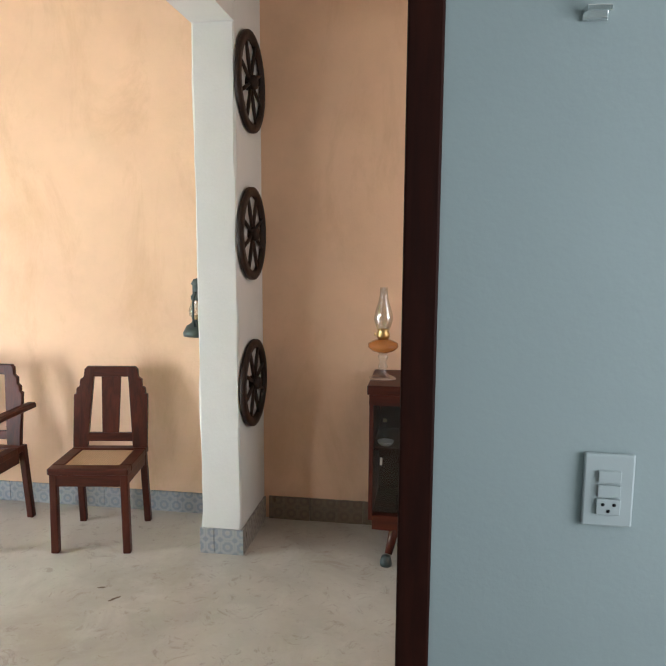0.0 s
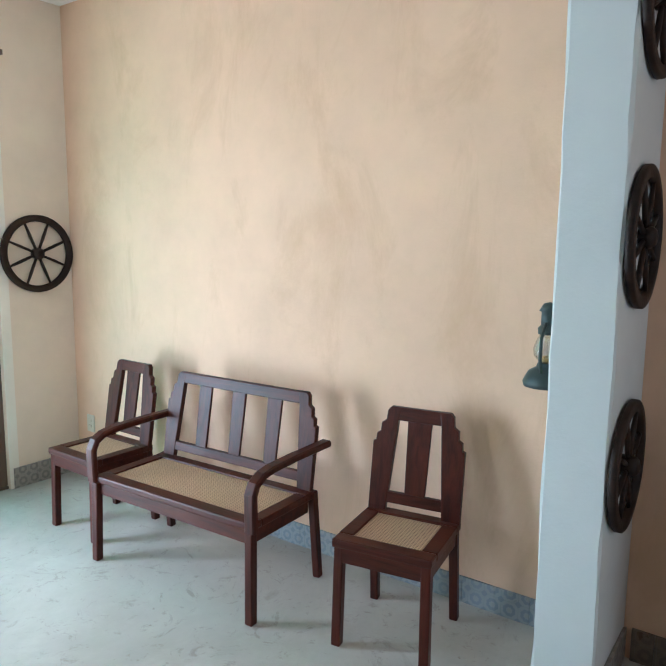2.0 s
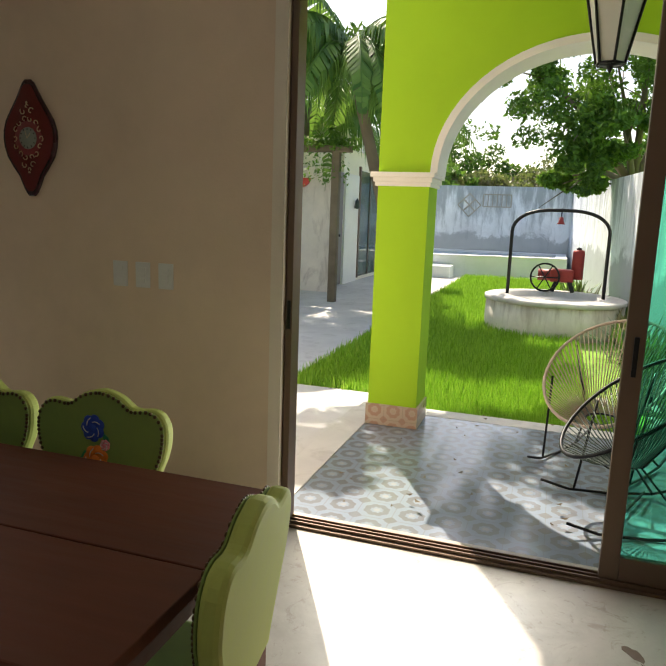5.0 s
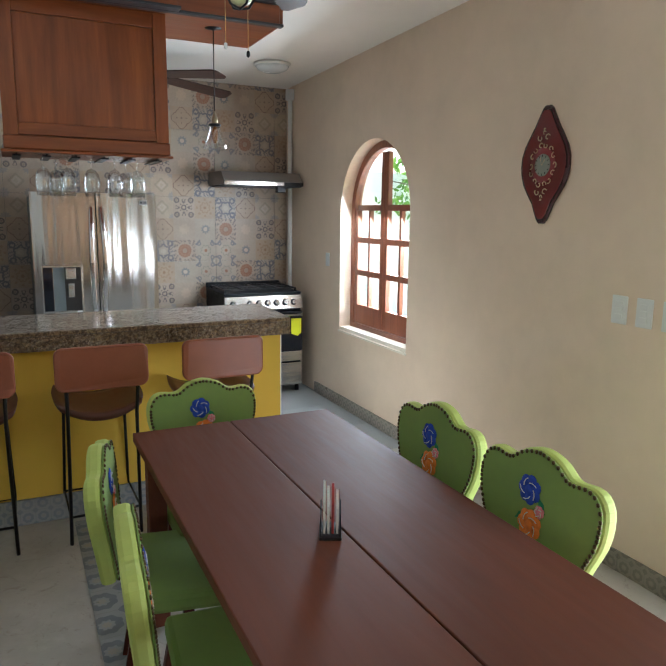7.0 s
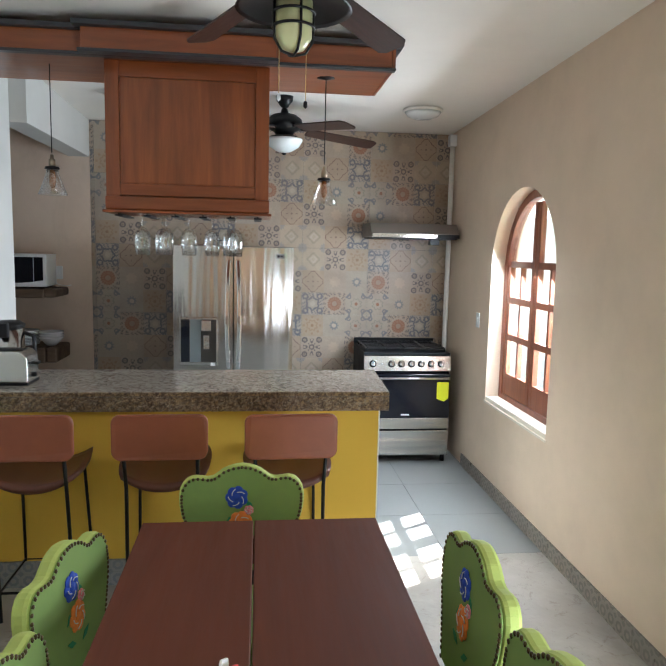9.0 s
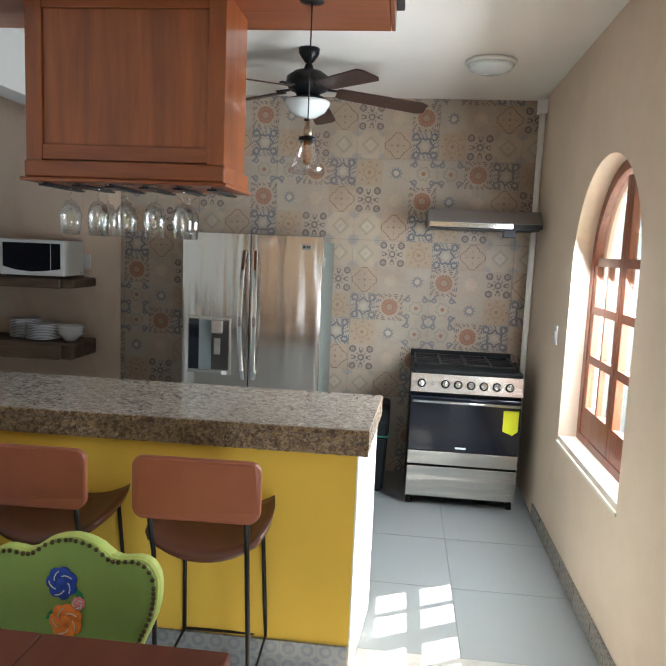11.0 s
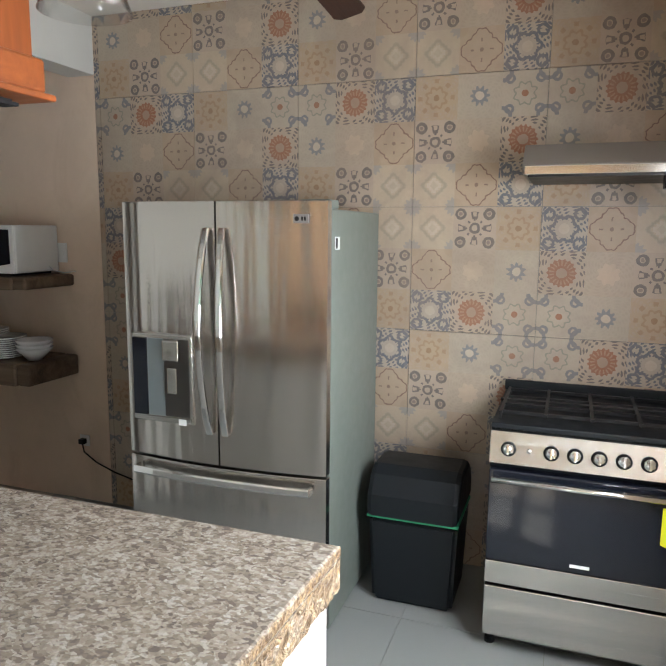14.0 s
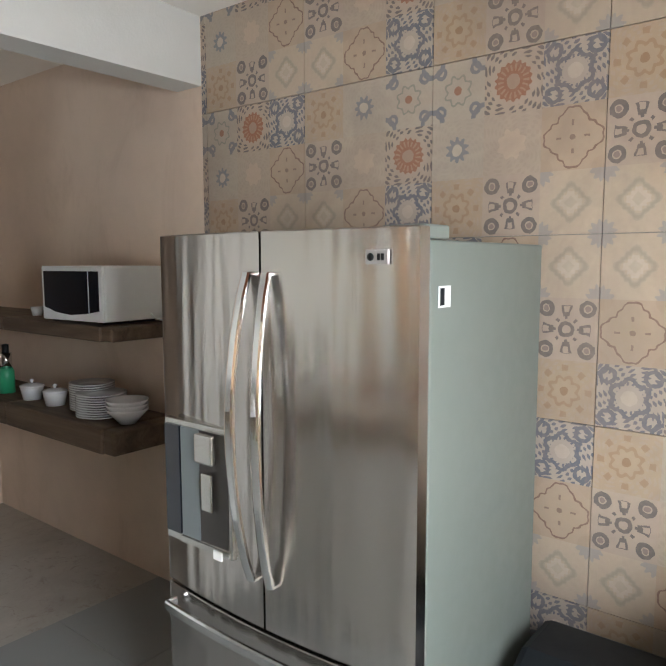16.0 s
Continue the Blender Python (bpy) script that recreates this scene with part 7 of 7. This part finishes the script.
# brush and trees beyond the back wall
for k, (x, y, h, w, mt, lab) in enumerate(((25, 7.0, 3.4, 1.5, M_leaf, "leafy green shrub behind the garden wall"), (26, 5.0, 3.0, 1.5, M_dryleaf, "dry brown brush behind the garden wall"), (26, 2.8, 3.1, 1.6, M_dryleaf, "dry brown brush behind the garden wall"), (27, 9.5, 4.5, 2.0, M_leaf_dark, "dark leafy tree behind the garden wall"), (30, 6.2, 5.2, 2.2, M_leaf_dark, "dark leafy tree behind the garden wall"), (27, 0.3, 3.8, 1.9, M_leaf, "leafy tree behind the garden wall"), (21, -1.5, 4.2, 1.8, M_leaf, "leafy tree beyond the side wall"), (30, 1.6, 4.0, 2.0, M_dryleaf, "dry brush behind the garden wall"))):
    tree(pose(x, y, -0.16), h * 0.5, [((0, 0, h * 0.9), (w, w, h * 0.35)), ((0.3, w * 0.7, h * 0.75), (w * 0.7, w * 0.7, h * 0.3)), ((0, -w * 0.7, h * 0.8), (w * 0.7, w * 0.8, h * 0.28))], lab, 1500, 0.13, mt, 0.10, 20 + k)
# foliage by the terrace side and house side
tree(pose(3.2, -1.4, -0.16), 2.0, [((-1.5, 0.5, 3.0), (1.1, 0.6, 0.8)), ((-0.2, 0.5, 3.1), (1.0, 0.6, 0.8))], "dark leafy tree behind the terrace side wall", 4500, 0.07, M_leaf_dark, 0.09, 51)
tree(pose(4.3, 8.9, -0.13), 1.6, [((0, 0, 2.4), (1.2, 0.5, 0.7)), ((-1.6, 0, 2.0), (0.9, 0.5, 0.6))], "green shrub by the white wall added to make the kitchen window's view bright", 1000, 0.06, M_leaf, 0.05, 52)
tree(pose(16, 8.5, -0.13), 4.5, [((0, -1.0, 5.6), (1.5, 1.3, 1.0)), ((-1, 0.6, 5.2), (1.3, 1.2, 1.0))], "green tree behind the garden house", 1500, 0.12, M_leaf_dark, 0.13, 53)


def palm(m, h, label, n=15, length=2.6, seed=2, lean=(0.2, 0.0)):
    r_ = np.random.default_rng(seed)
    t = thing("palm", label, "palm tree", m)
    part("trunk", tb([(0, 0, -0.05), (lean[0] * 0.3, lean[1] * 0.3, h * 0.4), (lean[0] * 0.8, lean[1] * 0.8, h * 0.8), (lean[0], lean[1], h)], [0.15, 0.11, 0.10, 0.12], 12), M_bark, t)
    for k in range(n):
        a = 2 * math.pi * k / n + r_.random() * 0.4
        up = 0.95 - 0.95 * r_.random()
        bm = bmesh.new()
        pts = []
        for i in range(12):
            u = i / 11
            rad = length * u * (1 - 0.18 * u)
            z = h + length * (up * u - 0.85 * u * u)
            pts.append(Vector((lean[0] + math.cos(a) * rad, lean[1] + math.sin(a) * rad, z)))
        tube(bm, pts, [0.03 - 0.0023 * i for i in range(12)], 5)
        side = Vector((-math.sin(a), math.cos(a), 0))
        for i in range(34):
            u = 0.12 + 0.86 * i / 34
            j = min(10, int(u * 11))
            p = pts[j].lerp(pts[j + 1], u * 11 - j)
            d = (pts[j + 1] - pts[j]).normalized()
            ln = (0.62 * math.sin(math.pi * min(1, u * 0.9 + 0.12))) * (0.8 + 0.4 * r_.random())
            for s in (-1, 1):
                tip = p + (side * s * 0.55 + d * 0.45 + Vector((0, 0, -0.75 - 0.3 * r_.random()))) * ln
                midp = p.lerp(tip, 0.45) + Vector((0, 0, 0.07)) + side * s * 0.06
                w = d * 0.034
                v = [bm.verts.new(p - w), bm.verts.new(p + w), bm.verts.new(midp + w * 1.1), bm.verts.new(midp - w * 1.1), bm.verts.new(tip)]
                bm.faces.new((v[0], v[1], v[2], v[3]))
                bm.faces.new((v[3], v[2], v[4]))
        part("frond", bm, M_palmleaf, t)
    return t


palm(pose(9.2, 4.45, -0.16), 4.6, "green coconut palm with drooping fronds by the path", 44, 2.9, 2, (-0.3, 0.95))
palm(pose(12.2, 7.4, -0.16), 4.2, "green palm with drooping fronds behind the pergola", 26, 3.2, 7, (0.1, 0.1))

# water tank on the house roof
solid("roof_tank", lt([(0.0, 0.0), (0.5, 0.0), (0.5, 0.9), (0.42, 1.02), (0.0, 1.05)], (0, 0, 0), 28), M_poolwhite, "pale grey water tank on the flat roof", "water tank", pose(13.9, 7.6, 4.10))

# grass blades
bm = bmesh.new()
rng = np.random.default_rng(11)
verts, faces = [], []
for _ in range(52000):
    u = rng.random()
    x = 2.65 + 14.5 * u ** 1.7
    y0 = max(1.25 if x < 6 else 1.25 + (x - 6) * 0.02, 0.0)
    y1 = 4.2 if x > 3.2 else 3.15
    y = y0 + (y1 - y0) * rng.random() if x > 3.6 or rng.random() < 0.75 else 0.9 + rng.random()
    if (x - WX) ** 2 + (y - WY) ** 2 < 1.2:
        continue
    h = (0.05 + 0.07 * rng.random()) * (1.0 + 0.05 * x)
    a = rng.random() * 6.283
    w = 0.006 + 0.0012 * x
    dx, dy = math.cos(a) * w, math.sin(a) * w
    k = len(verts)
    lx, ly = (rng.random() - 0.5) * 0.08, (rng.random() - 0.5) * 0.08
    verts += [(x - dx, y - dy, -0.162), (x + dx, y + dy, -0.162), (x + lx, y + ly, -0.16 + h)]
    faces.append((k, k + 1, k + 2))
me = bpy.data.meshes.new("grass")
me.from_pydata(verts, [], faces)
gr = new("grass", me)
me.materials.append(M_blade)
tagged(gr, "bright green uneven lawn grass", "grass", kind="stuff")

# stones and plants along the side
bed = bmesh.new()
for k in range(60):
    c = (2.75 + 1.3 * rng.random() ** 1.3, 0.45 + 1.0 * rng.random(), -0.14)
    s = 0.03 + 0.05 * rng.random()
    r0 = bmesh.ops.create_icosphere(bed, subdivisions=1, radius=s)
    for v in r0["verts"]:
        v.co = Vector((v.co.x * (1 + 0.3 * rng.random()), v.co.y * (1 + 0.3 * rng.random()), v.co.z * 0.6)) + Vector(c)
st_ = new("border_stones", finish_mesh(bed, "border_stones"))
st_.data.materials.append(M_stone)
tagged(st_, "rounded pale stones edging the lawn", "stones", kind="stuff")


def spiky(m, n, ln, label, seed, mat):
    r_ = np.random.default_rng(seed)
    t = thing("garden_plant", label, "plant", m)
    bm = bmesh.new()
    for _ in range(n):
        a, e = r_.random() * 6.283, 0.5 + 0.9 * r_.random()
        l = ln * (0.6 + 0.5 * r_.random())
        d = Vector((math.cos(a) * math.cos(e), math.sin(a) * math.cos(e), math.sin(e)))
        s = Vector((-math.sin(a), math.cos(a), 0)) * 0.018
        p0 = Vector((r_.normal() * 0.12, r_.normal() * 0.12, 0))
        p1 = p0 + d * l * 0.55
        p2 = p0 + d * l + Vector((0, 0, -0.18 * l))
        v = [bm.verts.new(p0 - s), bm.verts.new(p0 + s), bm.verts.new(p1 + s), bm.verts.new(p1 - s), bm.verts.new(p2)]
        bm.faces.new(v[:4])
        bm.faces.new((v[3], v[2], v[4]))
    part("leaves", bm, mat, t)
    return t


for k, (x, y, n, l) in enumerate(((9.9, 1.15, 110, 0.9), (8.6, 0.5, 90, 0.7), (7.6, 0.55, 90, 0.7), (6.2, 0.6, 110, 0.8), (5.2, 0.5, 110, 0.8), (4.3, 0.4, 110, 0.75), (3.4, 0.35, 90, 0.6), (12, 1.3, 110, 0.9))):
    spiky(pose(x, y, -0.16), n, l, "spiky green plant along the weathered wall", 60 + k, M_leaf_dark if k % 2 else M_dryleaf)

# ---- cord chairs on the terrace ----


def cord_chair(m, cord, label):
    t = thing("cord_chair", label, "rocking chair", m)
    ring, inner = [], []
    N = 40
    for k in range(N):
        a = 2 * math.pi * k / N
        x = 0.40 * math.sin(a) * (1 - 0.10 * math.cos(a))
        v = math.cos(a)
        y = -0.03 - 0.42 * v
        z = 0.66 + 0.30 * v + 0.05 * (1 - v * v)
        ring.append((x, y, z))
        inner.append((0.11 * math.sin(a), 0.02 - 0.09 * math.cos(a), 0.33 + 0.015 * math.cos(a)))
    part("frame_ring", tb(ring, 0.011, 8, True), M_black if cord is M_cord_g else M_cord, t)
    part("inner_ring", tb(inner, 0.007, 6, True), M_black, t)
    for k in range(N * 2):
        i = k / 2
        a, b = ring[int(i) % N], ring[(int(i) + 1) % N]
        c, d = inner[int(i) % N], inner[(int(i) + 1) % N]
        f = i - int(i)
        p = Vector(a).lerp(Vector(b), f)
        q = Vector(c).lerp(Vector(d), f)
        part("cord", tb([p, (p + q) / 2 + Vector((0, 0, -0.02)), q], 0.0042, 4), cord, t)
    for s in (-1, 1):
        part("rocker", tb([(s * 0.30, 0.42, 0.07), (s * 0.30, 0.25, 0.02), (s * 0.30, 0.0, 0.008), (s * 0.30, -0.25, 0.02), (s * 0.30, -0.45, 0.08)], 0.009, 6), M_black, t)
        part("leg", tb([(s * 0.30, 0.22, 0.02), (s * 0.335, 0.12, 0.58)], 0.008, 6), M_black, t)
        part("leg", tb([(s * 0.30, -0.25, 0.02), (s * 0.12, 0.0, 0.33), (s * 0.34, -0.2, 0.76)], 0.008, 6), M_black, t)
    part("stretcher", tb([(-0.30, 0.22, 0.03), (0.30, -0.2, 0.03)], 0.007, 6), M_black, t)
    return t


cord_chair(pose(1.78, 1.27, -0.049, 0, 0, 62), M_cord, "beige cord egg-shaped rocking chair on the tiled terrace")
cord_chair(pose(0.98, 1.16, -0.049, 0, 0, 14), M_cord_g, "dark green cord egg-shaped rocking chair on the tiled terrace")

# planters by the side wall
stump = thing("stump_planter", "cut tree trunk carrying a dark bowl of small plants", "planter", pose(1.72, 0.42, -0.049))
part("stump", lt([(0.15, 0.0), (0.135, 0.1), (0.125, 0.3), (0.14, 0.42), (0.0, 0.43)], (0, 0, 0), 18), M_bark, stump)
part("bowl", lt([(0.07, 0.43), (0.15, 0.52), (0.17, 0.60), (0.155, 0.60), (0.0, 0.57)], (0, 0, 0), 24), M_blackplastic, stump)
bm = bmesh.new()
leaves(bm, (0, 0, 0.66), (0.15, 0.15, 0.07), 120, 0.035, rng)
part("plants", bm, M_leaf, stump)
hp = thing("hanging_plant", "long trailing cactus stems over a dark pot on a stand", "plant", pose(1.22, 0.32, -0.049))
part("stand", tb([(0.0, 0.0, 0.0), (0.0, 0.0, 0.32)], 0.05, 10), M_trim, hp)
part("pot", lt([(0.07, 0.32), (0.14, 0.40), (0.16, 0.50), (0.14, 0.50), (0.0, 0.47)], (0, 0, 0), 22), M_blackplastic, hp)
part("hook_pole", tb([(0.05, -0.2, 0.3), (0.05, -0.2, 1.45), (0.05, -0.08, 1.5), (0.05, 0.0, 1.42)], 0.01, 6), M_black, hp)
bm = bmesh.new()
for k in range(46):
    a = rng.random() * 6.283
    r0 = 0.07 + 0.2 * rng.random()
    l = 0.35 + 0.65 * rng.random()
    x, y = 0.05 + math.cos(a) * r0, math.sin(a) * r0
    pts = [(0.05, 0, 1.36), (0.05 + math.cos(a) * r0 * 0.8, math.sin(a) * r0 * 0.8, 1.40)] + [(x + 0.015 * math.sin(i * 1.7 + k), y + 0.015 * math.cos(i * 1.3 + k), 1.34 - l * i / 6) for i in range(1, 7)]
    tube(bm, pts, 0.009, 5)
part("stems", bm, M_leaf_dark, hp)
M_tan = paint("terracotta", (0.42, 0.17, 0.10), 0.6)
bh = thing("bell_ornament", "small terracotta house bell on the white wall", "ornament", pose(0.75, 0.06, 1.62))
part("bell", lt([(0.0, 0.12), (0.05, 0.11), (0.075, 0.0), (0.0, 0.005)], (0, 0.05, 0), 16), M_tan, bh)
part("body", bx(-0.05, 0.05, 0.0, 0.09, -0.09, -0.001, bev=0.006), M_trim, bh)

# hanging lantern
ln_ = thing("hanging_lantern", "black iron six-sided hanging lantern with frosted panes", "lantern", pose(1.11, 1.49, 2.42))
M_frost = paint("frosted_lantern_glass", (0.62, 0.64, 0.60), 0.25)


def hexa(r, z, off=0.0):
    return [(r * math.cos(math.pi / 3 * k + off), r * math.sin(math.pi / 3 * k + off), z) for k in range(6)]


lo, hi = hexa(0.075, 0.0, 0.2), hexa(0.165, 0.40, 0.2)
bm = bmesh.new()
for k in range(6):
    tube(bm, [lo[k], hi[k]], 0.008, 6)
    tube(bm, [lo[k], lo[(k + 1) % 6]], 0.008, 6)
    tube(bm, [hi[k], hi[(k + 1) % 6]], 0.008, 6)
part("frame", bm, M_black, ln_)
for k in range(6):
    bm = bmesh.new()
    f = 0.95
    vs = [bm.verts.new((p[0] * f, p[1] * f, p[2])) for p in (lo[k], lo[(k + 1) % 6], hi[(k + 1) % 6], hi[k])]
    bm.faces.new(vs)
    part("pane", bm, M_frost, ln_)
part("top_plate", lt([(0.20, 0.40), (0.195, 0.42), (0.10, 0.45), (0.03, 0.48), (0.0, 0.48)], (0, 0, 0), 6), M_black, ln_)
part("chain", tb([(0, 0, 0.47), (0, 0, 0.975)], 0.008, 6), M_black, ln_)
for k in range(6):
    x, y, z = hi[k]
    sc = tb([(x * 1.02, y * 1.02, z - 0.02), (x * 1.18, y * 1.18, z - 0.03), (x * 1.32, y * 1.32, z + 0.0), (x * 1.28, y * 1.28, z + 0.04), (x * 1.18, y * 1.18, z + 0.03)], 0.0045, 5)
    part("scroll", sc, M_black, ln_)
part("bottom_finial", lt([(0.0, -0.05), (0.012, -0.03), (0.02, -0.008), (0.07, -0.004), (0.0, 0.004)], (0, 0, 0), 12), M_black, ln_)

# dry leaves on the terrace
bm = bmesh.new()
for k in range(30):
    x, y = 0.35 + 2.1 * rng.random(), 1.3 + 1.6 * rng.random()
    a, s = rng.random() * 6.283, 0.012 + 0.016 * rng.random()
    ca, sa = math.cos(a), math.sin(a)
    v = [bm.verts.new((x + ca * u * s - sa * w * s * 0.5, y + sa * u * s + ca * w * s * 0.5, 0.002 + 0.008 * abs(u))) for u, w in ((-1, 0), (0, 1), (1, 0), (0, -1))]
    bm.faces.new(v)
fl = new("fallen_leaves", finish_mesh(bm, "fallen_leaves"))
fl.data.materials.append(M_bark)
tagged(fl, "small dry leaves scattered on the terrace", "leaves", kind="stuff")

# unseen high tree by the path, added so its crown shades the terrace
tree(pose(4.6, 6.9, -0.13), 4.6, [((2.3, -2.6, 6.1), (1.0, 1.0, 0.5)), ((2.2, -3.3, 6.3), (0.9, 0.8, 0.4)), ((3.0, -3.4, 6.2), (0.9, 0.9, 0.45)), ((2.2, -1.2, 6.6), (0.8, 0.8, 0.5))], "unseen high-crowned green tree added to shade the terrace", 1100, 0.12, M_leaf, 0.13, 77)

# ---- kitchen wall tiles: each a piece ----
TILE = 0.60
setting("floor_kitchen", bx(-3.6, 0.2, 5.55, YK + 0.2, -0.12, -0.004), M_grout, "grouted bed of the kitchen floor tiles", "floor")
setting("floor_recess", bx(XR - 0.2, -3.6, 5.55, YK + 0.2, -0.12, 0), M_floor, "dark worn floor of the recess", "floor")
kf = bpy.data.objects["floor_kitchen"]
for i in range(6):
    for j in range(4):
        x0, y0 = -3.6 + i * 0.6, 5.55 + j * 0.6
        x1, y1 = min(x0 + 0.597, -0.001), min(y0 + 0.597, YK)
        part("tile", bx(x0, x1, y0, y1, -0.0035, 0.001), M_kfloor, kf)
wn_ob = bpy.data.objects["wall_north"]
SEAM_X, SEAM_Z = -0.13, 0.59
TURN = {(0, 0): 0, (1, 0): 1, (0, 1): 3, (1, 1): 2}


def wall_tile(x0, x1, z0, z1, ox, oz, turn):
    g = 0.0015
    bm = bmesh.new()
    vs = box(bm, x0 + g, x1 - g, YK, YK + 0.011, z0 + g, z1 - g)
    uvl = bm.loops.layers.uv.new("UVMap")
    for f in bm.faces:
        for lp in f.loops:
            u, v = (lp.vert.co.x - ox) / TILE * 3, (lp.vert.co.z - oz) / TILE * 3
            cu, cv = u - 1.5, v - 1.5
            for _ in range(turn):
                cu, cv = -cv, cu
            lp[uvl].uv = (cu + 1.5, cv + 1.5)
    return part("tile", bm, M_walltile, wn_ob)


for i in range(-1, 6):
    ox = SEAM_X - TILE * i - TILE
    if i == -1:
        ox = SEAM_X
    for j in range(-1, 4):
        oz = SEAM_Z + TILE * j
        x0, x1 = max(ox, -3.164), min(ox + TILE, -0.002)
        z0, z1 = max(oz, 0.0), min(oz + TILE, CK)
        if x1 - x0 < 0.03 or z1 - z0 < 0.02:
            continue
        odd = 1 if i % 2 == 0 else 0
        flip = 0 if j in (1,) else 1
        wall_tile(x0, x1, z0, z1, ox, oz, TURN[(odd, flip)])
